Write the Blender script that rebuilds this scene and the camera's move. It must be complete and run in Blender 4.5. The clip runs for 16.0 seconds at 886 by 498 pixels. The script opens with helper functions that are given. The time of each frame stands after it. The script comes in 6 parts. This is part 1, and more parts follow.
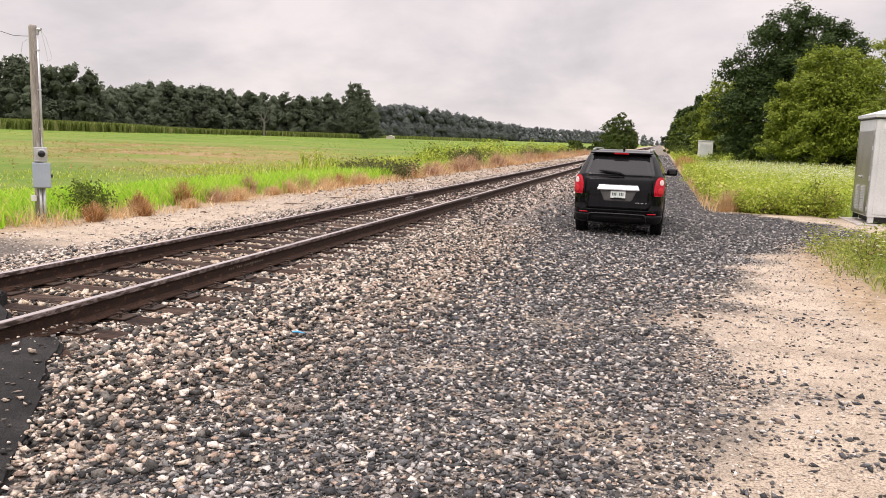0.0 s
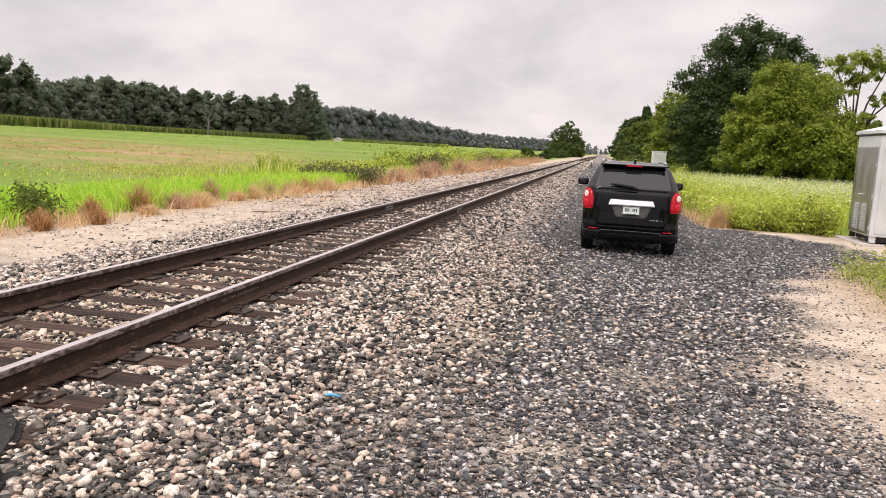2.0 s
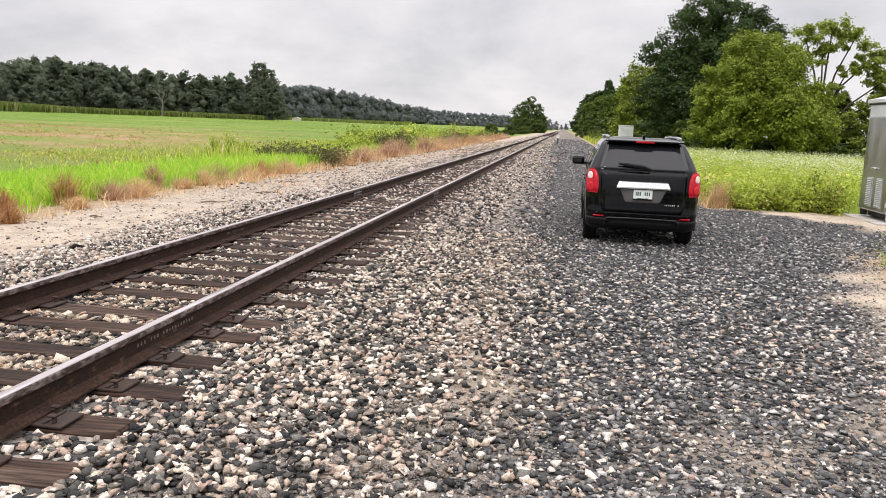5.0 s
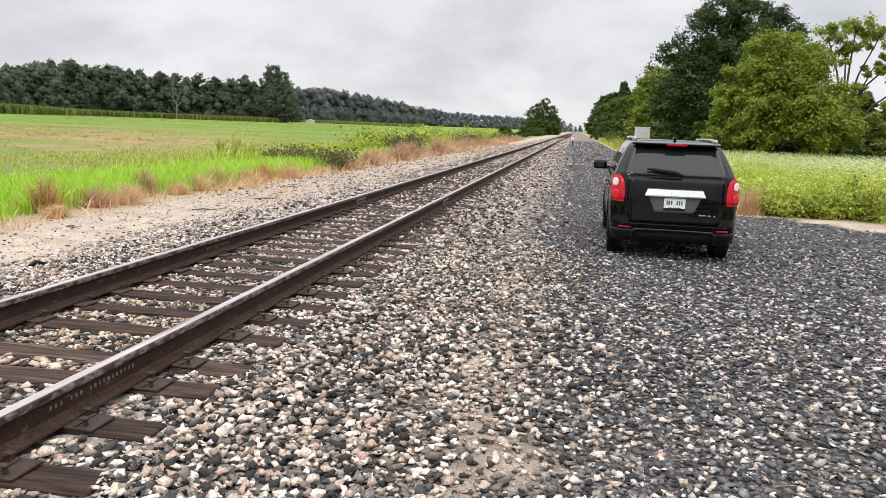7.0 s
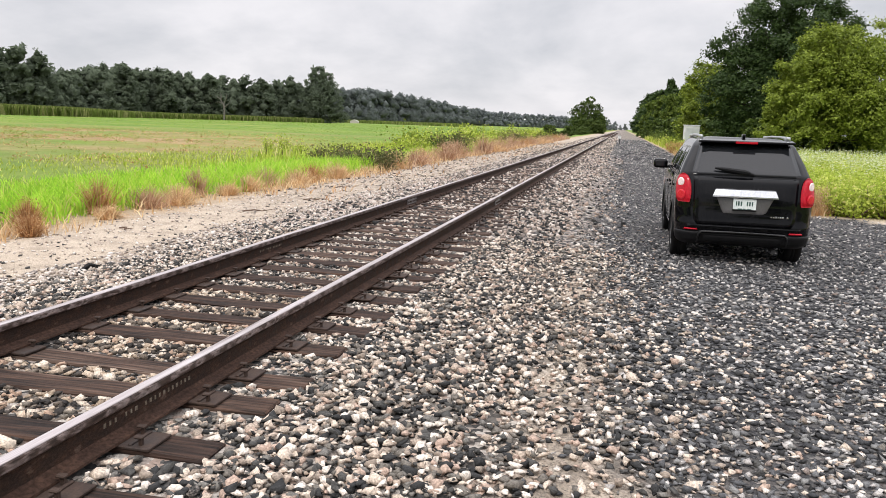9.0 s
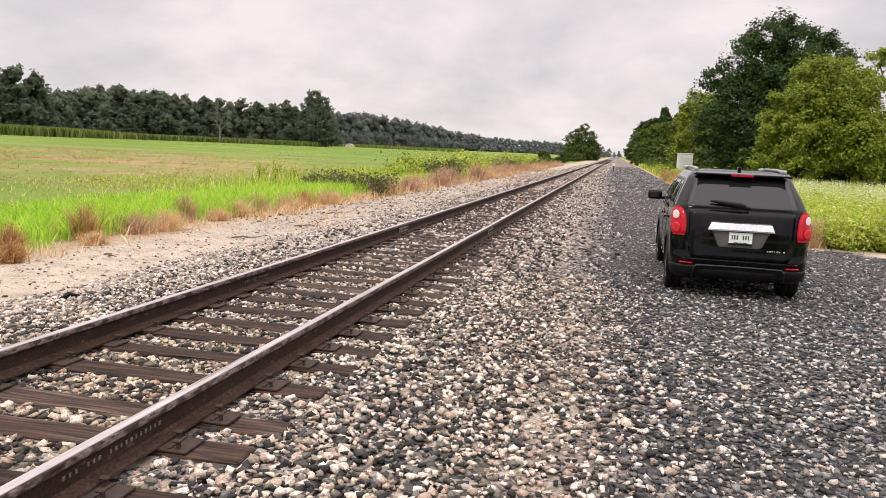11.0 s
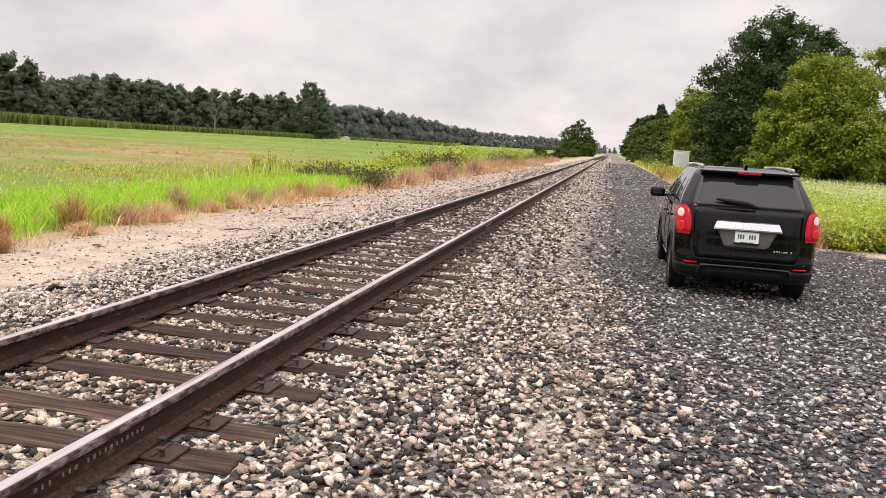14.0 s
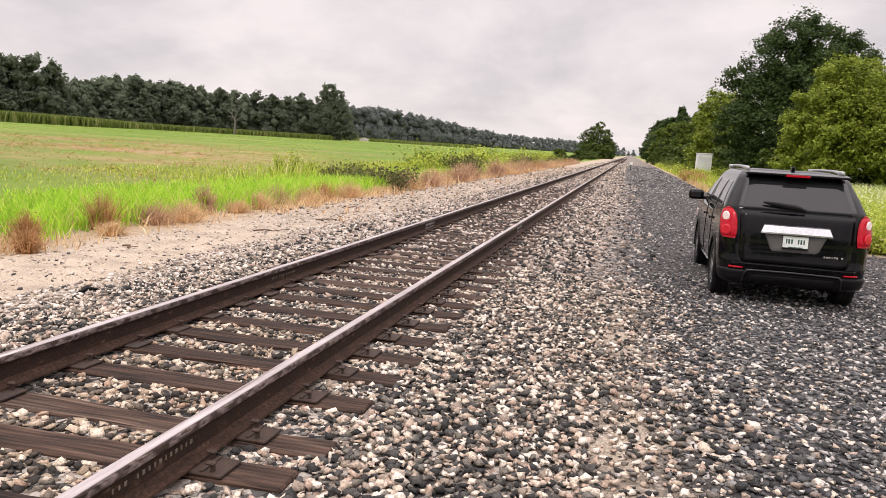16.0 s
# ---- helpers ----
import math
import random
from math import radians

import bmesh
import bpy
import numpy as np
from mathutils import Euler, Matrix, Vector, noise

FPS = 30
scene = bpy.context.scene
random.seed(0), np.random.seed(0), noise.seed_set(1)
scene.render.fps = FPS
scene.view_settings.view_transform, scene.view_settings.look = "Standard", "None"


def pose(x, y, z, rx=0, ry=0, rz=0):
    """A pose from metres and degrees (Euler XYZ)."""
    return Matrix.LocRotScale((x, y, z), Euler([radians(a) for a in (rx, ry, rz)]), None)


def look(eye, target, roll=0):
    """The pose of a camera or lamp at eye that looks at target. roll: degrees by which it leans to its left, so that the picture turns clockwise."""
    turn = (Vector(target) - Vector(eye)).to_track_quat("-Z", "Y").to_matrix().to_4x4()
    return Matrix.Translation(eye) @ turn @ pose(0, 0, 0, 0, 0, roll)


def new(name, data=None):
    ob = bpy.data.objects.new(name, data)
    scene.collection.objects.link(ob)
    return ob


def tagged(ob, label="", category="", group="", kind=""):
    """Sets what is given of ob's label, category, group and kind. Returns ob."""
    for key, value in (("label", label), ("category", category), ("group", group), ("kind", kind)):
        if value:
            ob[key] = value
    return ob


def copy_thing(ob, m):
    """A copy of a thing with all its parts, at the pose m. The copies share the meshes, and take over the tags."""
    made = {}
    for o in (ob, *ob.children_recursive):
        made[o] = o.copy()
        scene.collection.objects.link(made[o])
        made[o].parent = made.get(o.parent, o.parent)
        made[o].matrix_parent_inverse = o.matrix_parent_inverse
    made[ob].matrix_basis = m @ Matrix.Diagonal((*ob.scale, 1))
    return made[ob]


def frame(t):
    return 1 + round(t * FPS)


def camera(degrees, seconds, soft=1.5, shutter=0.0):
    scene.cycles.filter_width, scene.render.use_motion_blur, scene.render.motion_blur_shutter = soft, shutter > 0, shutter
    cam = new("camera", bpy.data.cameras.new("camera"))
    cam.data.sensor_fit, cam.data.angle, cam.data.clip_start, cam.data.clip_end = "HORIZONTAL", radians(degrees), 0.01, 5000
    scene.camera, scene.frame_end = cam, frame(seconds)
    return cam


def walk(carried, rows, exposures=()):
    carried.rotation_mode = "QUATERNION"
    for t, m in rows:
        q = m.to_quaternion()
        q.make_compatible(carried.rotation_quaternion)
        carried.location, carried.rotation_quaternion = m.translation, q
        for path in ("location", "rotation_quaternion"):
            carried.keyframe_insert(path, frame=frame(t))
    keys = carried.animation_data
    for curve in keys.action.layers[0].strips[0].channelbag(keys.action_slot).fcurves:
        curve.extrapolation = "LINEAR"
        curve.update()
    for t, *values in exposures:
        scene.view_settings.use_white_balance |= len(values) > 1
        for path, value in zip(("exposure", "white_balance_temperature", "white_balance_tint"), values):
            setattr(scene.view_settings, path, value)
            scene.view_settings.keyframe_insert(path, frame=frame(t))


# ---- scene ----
PATH = [
    (0, (4.465, -0.813, 1.399), (3.937, 1.094, 1.113), 1.8),
    (0.5, (4.19, -0.537, 1.423), (3.707, 1.383, 1.138), 1.8),
    (1, (3.835, -0.272, 1.433), (3.407, 1.663, 1.162), 2.3),
    (1.5, (3.547, -0.017, 1.378), (3.136, 1.923, 1.12), 2.9),
    (2, (3.248, 0.325, 1.397), (2.858, 2.269, 1.128), 3.2),
    (2.5, (2.932, 0.585, 1.413), (2.576, 2.53, 1.114), 3.6),
    (3, (2.807, 0.91, 1.362), (2.478, 2.859, 1.056), 3.4),
    (3.5, (2.719, 1.241, 1.372), (2.419, 3.192, 1.051), 3.3),
    (4, (2.624, 1.494, 1.363), (2.334, 3.447, 1.042), 2.9),
    (6.5, (2.556, 3.174, 1.364), (2.249, 5.124, 1.042), 1.7),
    (7, (2.486, 3.311, 1.354), (2.159, 5.258, 1.037), 2.2),
    (7.5, (2.345, 3.425, 1.355), (2.009, 5.372, 1.044), 2.5),
    (8, (2.259, 3.475, 1.343), (1.903, 5.417, 1.025), 2.5),
    (8.5, (2.252, 3.515, 1.339), (1.865, 5.45, 1.016), 2.2),
    (9, (2.261, 3.599, 1.336), (1.825, 5.524, 1.014), 1.8),
    (11.5, (2.241, 3.818, 1.396), (1.83, 5.759, 1.143), 2.9),
    (12, (2.186, 3.823, 1.385), (1.816, 5.772, 1.127), 3.1),
    (12.5, (2.133, 3.82, 1.381), (1.789, 5.772, 1.11), 3.1),
    (13, (2.116, 3.845, 1.367), (1.773, 5.795, 1.087), 3.0),
    (13.5, (2.132, 3.938, 1.376), (1.761, 5.883, 1.094), 3.1),
    (14, (2.146, 4.04, 1.372), (1.737, 5.979, 1.099), 3.3),
    (14.5, (2.147, 4.088, 1.37), (1.705, 6.02, 1.105), 3.6),
    (15, (2.054, 4.119, 1.359), (1.596, 6.048, 1.097), 3.6),
    (15.5, (1.922, 4.156, 1.344), (1.466, 6.085, 1.078), 3.5),
    (16, (1.874, 4.209, 1.341), (1.421, 6.138, 1.07), 3.5),
]
EXPOSURES = [(0, 0.02, 7000, 18), (2.5, 0.06, 6950, 17), (4.0, 0.08, 6800, 14), (6.5, 0.07, 6500, 11), (9.2, 0.08, 6500, 11), (11.3, 0.05, 6950, 17), (16, 0.06, 7000, 18)]
cam = camera(60.0, 16.0, soft=0.75)
walk(cam, [(t, look(eye, target, roll)) for t, eye, target, roll in PATH], EXPOSURES)

# ---- world and light: an even overcast, brighter overhead than at the horizon ----
SUN_EL, SUN_AZ = radians(52), radians(200)
world = bpy.data.worlds.new("overcast_sky")
scene.world = world
world.use_nodes = True
wt = world.node_tree


def link(tree, a, b):
    tree.links.new(a, b)


def world_sky():
    n = wt.nodes
    bg = n["Background"]
    sky = n.new("ShaderNodeTexSky")
    sky.sky_type = "NISHITA"
    sky.sun_disc = False
    sky.sun_elevation, sky.sun_rotation = SUN_EL, SUN_AZ
    dim = n.new("ShaderNodeMixRGB")
    dim.blend_type = "MULTIPLY"
    dim.inputs[0].default_value = 1
    dim.inputs[2].default_value = (0.09, 0.09, 0.09, 1)
    link(wt, sky.outputs[0], dim.inputs[1])
    co = n.new("ShaderNodeTexCoord")
    sep = n.new("ShaderNodeSeparateXYZ")
    link(wt, co.outputs["Generated"], sep.inputs[0])
    # a cloud deck seen in perspective
    up = n.new("ShaderNodeMath")
    up.operation = "MAXIMUM"
    up.inputs[1].default_value = 0.0
    link(wt, sep.outputs[2], up.inputs[0])
    lift = n.new("ShaderNodeMath")
    lift.inputs[1].default_value = 0.42
    link(wt, up.outputs[0], lift.inputs[0])
    dx, dy = n.new("ShaderNodeMath"), n.new("ShaderNodeMath")
    for d, o in ((dx, 0), (dy, 1)):
        d.operation = "DIVIDE"
        link(wt, sep.outputs[o], d.inputs[0])
        link(wt, lift.outputs[0], d.inputs[1])
    com = n.new("ShaderNodeCombineXYZ")
    link(wt, dx.outputs[0], com.inputs[0])
    link(wt, dy.outputs[0], com.inputs[1])
    cloud = n.new("ShaderNodeTexNoise")
    cloud.inputs["Scale"].default_value = 1.7
    cloud.inputs["Detail"].default_value = 6
    cloud.inputs["Roughness"].default_value = 0.55
    cloud.inputs["Distortion"].default_value = 0.15
    link(wt, com.outputs[0], cloud.inputs["Vector"])
    ramp = n.new("ShaderNodeValToRGB")
    ramp.color_ramp.elements[0].position, ramp.color_ramp.elements[1].position = 0.36, 0.60
    ramp.color_ramp.elements[0].color = (0.59, 0.605, 0.645, 1)
    ramp.color_ramp.elements[1].color = (0.875, 0.86, 0.885, 1)
    link(wt, cloud.outputs[0], ramp.inputs[0])
    # zenith brighter than horizon, as under any overcast
    rise = n.new("ShaderNodeMapRange")
    rise.interpolation_type = "SMOOTHSTEP"
    rise.inputs[1].default_value, rise.inputs[2].default_value = 0.24, 0.9
    rise.inputs[3].default_value, rise.inputs[4].default_value = 1.0, ZENITH
    link(wt, sep.outputs[2], rise.inputs[0])
    lit = n.new("ShaderNodeMixRGB")
    lit.blend_type = "MULTIPLY"
    lit.inputs[0].default_value = 1
    link(wt, ramp.outputs[0], lit.inputs[1])
    link(wt, rise.outputs[0], lit.inputs[2])
    mix = n.new("ShaderNodeMixRGB")
    mix.inputs[0].default_value = 0.93
    link(wt, dim.outputs[0], mix.inputs[1])
    link(wt, lit.outputs[0], mix.inputs[2])
    link(wt, mix.outputs[0], bg.inputs[0])
    bg.inputs[1].default_value = 1.0


ZENITH = 3.2
world_sky()
sun_data = bpy.data.lights.new("sun", "SUN")
sun_data.energy, sun_data.angle, sun_data.color = 1.5, radians(14), (1.0, 0.95, 0.88)
sun = new("sun", sun_data)
sun.matrix_world = look((0, 0, 50), (50 * math.sin(SUN_AZ + math.pi) / math.tan(SUN_EL), 50 * math.cos(SUN_AZ + math.pi) / math.tan(SUN_EL), 0))


# ---- materials ----
def ramp_node(n, cols, constant=False):
    r = n.new("ShaderNodeValToRGB")
    e = r.color_ramp.elements
    while len(e) < len(cols):
        e.new(0.5)
    for i, c in enumerate(cols):
        if len(c) == 4:
            e[i].position, e[i].color = c[0], (*c[1:], 1)
        else:
            e[i].position, e[i].color = i / max(1, len(cols) - 1), (*c, 1)
    if constant:
        r.color_ramp.interpolation = "CONSTANT"
    return r


def mat(name, cols, scale=6.0, rough=0.8, metal=0.0, bump=0.0, bump_scale=60.0, by="noise", grain=0.25, spec=0.5, coat=0.0, stretch=(1, 1, 1), leaf=0.0, rough_var=0.0):
    """A surface with colour varying at two scales; by: noise, island or object."""
    m = bpy.data.materials.new(name)
    m.use_nodes = True
    t = m.node_tree
    n = t.nodes
    b = n["Principled BSDF"]
    b.inputs["Roughness"].default_value, b.inputs["Metallic"].default_value = rough, metal
    b.inputs["Specular IOR Level"].default_value = spec
    b.inputs["Coat Weight"].default_value = coat
    b.inputs["Coat Roughness"].default_value = 0.04
    co = n.new("ShaderNodeTexCoord")
    mp = n.new("ShaderNodeMapping")
    mp.inputs["Scale"].default_value = stretch
    link(t, co.outputs["Object"], mp.inputs[0])
    big = n.new("ShaderNodeTexNoise")
    big.inputs["Scale"].default_value, big.inputs["Detail"].default_value = scale, 5
    link(t, mp.outputs[0], big.inputs["Vector"])
    r = ramp_node(n, cols, constant=(by == "island"))
    if by == "island":
        g = n.new("ShaderNodeNewGeometry")
        link(t, g.outputs["Random Per Island"], r.inputs[0])
    elif by == "object":
        g = n.new("ShaderNodeObjectInfo")
        add = n.new("ShaderNodeMath")
        add.operation = "MULTIPLY_ADD"
        add.inputs[1].default_value = 0.55
        wide = n.new("ShaderNodeMapRange")
        wide.inputs[1].default_value, wide.inputs[2].default_value = 0.32, 0.68
        link(t, big.outputs[0], wide.inputs[0])
        link(t, wide.outputs[0], add.inputs[0])
        half = n.new("ShaderNodeMath")
        half.operation = "MULTIPLY"
        half.inputs[1].default_value = 0.45
        link(t, g.outputs["Random"], half.inputs[0])
        link(t, half.outputs[0], add.inputs[2])
        link(t, add.outputs[0], r.inputs[0])
    else:
        spread = n.new("ShaderNodeMapRange")
        spread.inputs[1].default_value, spread.inputs[2].default_value = 0.3, 0.7
        link(t, big.outputs[0], spread.inputs[0])
        link(t, spread.outputs[0], r.inputs[0])
    fine = n.new("ShaderNodeTexNoise")
    fine.inputs["Scale"].default_value, fine.inputs["Detail"].default_value = bump_scale, 4
    link(t, mp.outputs[0], fine.inputs["Vector"])
    gr = n.new("ShaderNodeMapRange")
    gr.inputs[1].default_value, gr.inputs[2].default_value = 0.34, 0.66
    gr.inputs[3].default_value, gr.inputs[4].default_value = 1 - grain, 1 + grain
    link(t, fine.outputs[0], gr.inputs[0])
    mul = n.new("ShaderNodeMixRGB")
    mul.blend_type = "MULTIPLY"
    mul.inputs[0].default_value = 1
    link(t, r.outputs[0], mul.inputs[1])
    link(t, gr.outputs[0], mul.inputs[2])
    link(t, mul.outputs[0], b.inputs["Base Color"])
    if rough_var:
        rv = n.new("ShaderNodeMapRange")
        rv.inputs[1].default_value, rv.inputs[2].default_value = 0.3, 0.7
        rv.inputs[3].default_value, rv.inputs[4].default_value = max(0.02, rough - rough_var), min(1, rough + rough_var)
        link(t, big.outputs[0], rv.inputs[0])
        link(t, rv.outputs[0], b.inputs["Roughness"])
    if bump:
        bp = n.new("ShaderNodeBump")
        bp.inputs["Strength"].default_value, bp.inputs["Distance"].default_value = 1.0, bump
        link(t, fine.outputs[0], bp.inputs["Height"])
        link(t, bp.outputs[0], b.inputs["Normal"])
    if leaf:
        tr = n.new("ShaderNodeBsdfTranslucent")
        link(t, mul.outputs[0], tr.inputs[0])
        mx = n.new("ShaderNodeMixShader")
        mx.inputs[0].default_value = leaf
        link(t, b.outputs[0], mx.inputs[1])
        link(t, tr.outputs[0], mx.inputs[2])
        link(t, mx.outputs[0], n["Material Output"].inputs[0])
    return m


def glass_dark(name, col, rough=0.03, spec=0.15):
    m = bpy.data.materials.new(name)
    m.use_nodes = True
    b = m.node_tree.nodes["Principled BSDF"]
    b.inputs["Base Color"].default_value = (*col, 1)
    b.inputs["Roughness"].default_value = rough
    b.inputs["Specular IOR Level"].default_value = spec
    return m


M = {}
M["ballast"] = mat("crushed_stone", [(0.0, 0.030, 0.030, 0.030), (0.17, 0.066, 0.064, 0.060), (0.30, 0.15, 0.134, 0.115), (0.42, 0.27, 0.22, 0.178), (0.49, 0.41, 0.33, 0.265), (0.58, 0.56, 0.468, 0.382), (0.71, 0.40, 0.295, 0.235), (0.79, 0.66, 0.59, 0.515), (0.94, 0.165, 0.155, 0.14)], by="island", bump=0.004, bump_scale=90, grain=0.35, rough=0.85, spec=0.3)
M["crib"] = mat("rust_stained_stone", [(0.0, 0.030, 0.026, 0.023), (0.20, 0.066, 0.055, 0.046), (0.32, 0.15, 0.122, 0.097), (0.44, 0.34, 0.265, 0.195), (0.60, 0.50, 0.40, 0.305), (0.74, 0.37, 0.255, 0.185), (0.82, 0.60, 0.51, 0.415), (0.95, 0.16, 0.138, 0.112)], by="island", bump=0.004, bump_scale=90, grain=0.35, rough=0.85, spec=0.3)
M["ballast_far"] = mat("dusty_crushed_stone", [(0.0, 0.03, 0.03, 0.03), (0.20, 0.06, 0.057, 0.053), (0.34, 0.16, 0.136, 0.118), (0.47, 0.33, 0.265, 0.22), (0.62, 0.46, 0.395, 0.345), (0.78, 0.36, 0.275, 0.22), (0.88, 0.59, 0.53, 0.475)], by="island", bump=0.004, bump_scale=90, grain=0.3, rough=0.88, spec=0.3)
M["loose"] = mat("loose_crushed_stone", [(0.0, 0.03, 0.032, 0.032), (0.22, 0.07, 0.07, 0.068), (0.40, 0.20, 0.18, 0.165), (0.55, 0.45, 0.40, 0.36), (0.7, 0.36, 0.27, 0.22), (0.82, 0.60, 0.56, 0.52), (1.0, 0.5, 0.47, 0.44)], by="object", scale=1.2, bump=0.05, bump_scale=4, grain=0.3, rough=0.85, spec=0.3)
M["gravel"] = mat("dark_gravel", [(0.0, 0.034, 0.035, 0.038), (0.22, 0.075, 0.076, 0.080), (0.44, 0.13, 0.13, 0.132), (0.64, 0.21, 0.207, 0.20), (0.76, 0.38, 0.355, 0.335), (0.88, 0.54, 0.51, 0.48), (0.97, 0.2, 0.16, 0.14)], by="island", bump=0.003, bump_scale=120, grain=0.3, rough=0.75, spec=0.35)
M["pebble"] = mat("pebble", [(0.0, 0.06, 0.058, 0.055), (0.13, 0.20, 0.17, 0.15), (0.28, 0.42, 0.35, 0.29), (0.6, 0.56, 0.49, 0.43), (0.85, 0.66, 0.61, 0.56)], by="island", bump=0.002, bump_scale=120, grain=0.3)
M["rail"] = mat("rusted_rail_steel", [(0.0, 0.018, 0.010, 0.007), (0.45, 0.028, 0.015, 0.010), (0.8, 0.042, 0.021, 0.013), (0.97, 0.085, 0.055, 0.042)], scale=12, rough=0.72, metal=0.0, spec=0.25, bump=0.003, bump_scale=70, stretch=(1, 0.8, 1.6), rough_var=0.12, grain=0.4)
M["railside"] = mat("flaking_rail_side", [(0.0, 0.030, 0.018, 0.014), (0.38, 0.05, 0.032, 0.026), (0.55, 0.14, 0.105, 0.095), (0.75, 0.20, 0.16, 0.15), (0.9, 0.08, 0.055, 0.045)], scale=22, rough=0.6, metal=0.1, spec=0.3, bump=0.002, bump_scale=60, stretch=(1, 0.45, 1.2), rough_var=0.12, grain=0.4)
M["railfoot"] = mat("rusty_rail_foot", [(0.0, 0.036, 0.020, 0.014), (0.5, 0.048, 0.026, 0.018), (0.9, 0.062, 0.034, 0.023)], scale=10, rough=0.85, spec=0.2, bump=0.003, bump_scale=60, stretch=(1, 0.8, 1), grain=0.4)
M["railhead"] = mat("worn_rail_head", [(0.0, 0.16, 0.12, 0.105), (0.10, 0.34, 0.29, 0.28), (0.6, 0.44, 0.395, 0.395), (1.0, 0.51, 0.47, 0.47)], scale=9, rough=0.42, metal=0.35, bump=0.0006, bump_scale=60, stretch=(3, 0.12, 1.2), rough_var=0.1, grain=0.12)
M["mark"] = mat("worn_raised_steel", [(0.10, 0.075, 0.055), (0.17, 0.135, 0.10), (0.24, 0.20, 0.16)], scale=30, rough=0.8, bump_scale=80)
M["joint"] = mat("dull_grey_steel", [(0.10, 0.09, 0.085), (0.20, 0.185, 0.175), (0.30, 0.28, 0.27)], scale=14, rough=0.6, metal=0.3, bump=0.001, bump_scale=80)
M["plate"] = mat("rusted_plate", [(0.024, 0.014, 0.011), (0.05, 0.029, 0.02), (0.036, 0.027, 0.024)], scale=9, rough=0.75, metal=0.2, bump=0.001, bump_scale=80, by="object")
M["tie"] = mat("creosoted_timber", [(0.013, 0.007, 0.005), (0.030, 0.016, 0.011), (0.056, 0.032, 0.022), (0.115, 0.08, 0.062)], scale=7, rough=0.85, spec=0.3, bump=0.02, bump_scale=22, stretch=(0.12, 2.2, 1.6), by="object", grain=0.75)
M["paint"] = mat("black_car_paint", [(0.003, 0.0032, 0.004), (0.005, 0.005, 0.006)], scale=2.5, rough=0.045, spec=0.2, grain=0.2, bump_scale=200, stretch=(7, 3, 0.35), rough_var=0.05)
M["plastic"] = mat("black_textured_plastic", [(0.006, 0.006, 0.0065), (0.011, 0.011, 0.012)], scale=8, rough=0.42, spec=0.14, bump=0.0006, bump_scale=300)
M["recess"] = mat("grey_gloss_plastic", [(0.075, 0.072, 0.072), (0.10, 0.098, 0.098)], scale=6, rough=0.3, grain=0.15)
# black plastic coloured lighter, for the highlight along the bumper inset's edge
M["edge"] = mat("edge_highlight_plastic", [(0.02, 0.02, 0.021), (0.035, 0.035, 0.036)], scale=8, rough=0.35, spec=0.3)
M["glass"] = glass_dark("tinted_glass", (0.012, 0.013, 0.015), spec=0.42)
M["window"] = glass_dark("side_glass", (0.02, 0.022, 0.024))
M["red"] = mat("red_lens", [(0.34, 0.003, 0.012), (0.46, 0.007, 0.02)], scale=30, rough=0.1, spec=0.3, grain=0.15, bump_scale=150)
M["lens_red"] = mat("bright_red_lens", [(0.52, 0.008, 0.02), (0.62, 0.03, 0.05)], scale=30, rough=0.1, grain=0.1)
M["lens"] = mat("pale_pink_lens", [(0.80, 0.62, 0.62), (0.88, 0.76, 0.75)], scale=30, rough=0.1, grain=0.1)
M["chrome"] = mat("chrome", [(0.50, 0.51, 0.53), (0.60, 0.60, 0.61)], scale=20, rough=0.2, metal=1.0, grain=0.05)
M["tyre"] = mat("tyre_rubber", [(0.008, 0.008, 0.008), (0.015, 0.014, 0.014)], scale=8, rough=0.85, spec=0.25, bump=0.002, bump_scale=60)
M["rim"] = mat("alloy_rim", [(0.42, 0.43, 0.45), (0.55, 0.56, 0.57)], scale=10, rough=0.3, metal=0.9, grain=0.1)
M["plate_white"] = mat("number_plate_white", [(0.62, 0.68, 0.66), (0.72, 0.76, 0.74)], scale=14, rough=0.4, grain=0.08)
M["ink"] = mat("dark_ink", [(0.02, 0.06, 0.05), (0.03, 0.08, 0.07)], scale=10, rough=0.6)
M["steel"] = mat("brushed_stainless", [(0.28, 0.28, 0.275), (0.42, 0.415, 0.41), (0.52, 0.51, 0.50)], scale=2.2, rough=0.34, metal=0.9, stretch=(1, 1, 0.3), grain=0.12, bump_scale=90, rough_var=0.12)
M["alu"] = mat("pale_aluminium", [(0.58, 0.60, 0.62), (0.72, 0.74, 0.76)], scale=1.6, rough=0.5, metal=0.35, grain=0.06, bump_scale=40, rough_var=0.1)
M["darkmetal"] = mat("dark_bracket", [(0.03, 0.03, 0.03), (0.05, 0.05, 0.05)], rough=0.6, metal=0.4)
M["concrete"] = mat("concrete", [(0.36, 0.33, 0.30), (0.48, 0.45, 0.42)], scale=3, rough=0.9, bump=0.004, bump_scale=50, grain=0.2)
M["asphalt"] = mat("asphalt", [(0.018, 0.018, 0.018), (0.03, 0.029, 0.029), (0.052, 0.05, 0.048)], scale=2.6, rough=0.95, spec=0.15, bump=0.012, bump_scale=120, grain=0.45)
M["polewood"] = mat("weathered_pole", [(0.17, 0.15, 0.13), (0.27, 0.245, 0.22), (0.36, 0.33, 0.30)], scale=4, rough=0.9, bump=0.004, bump_scale=40, stretch=(4, 4, 0.25), grain=0.3)
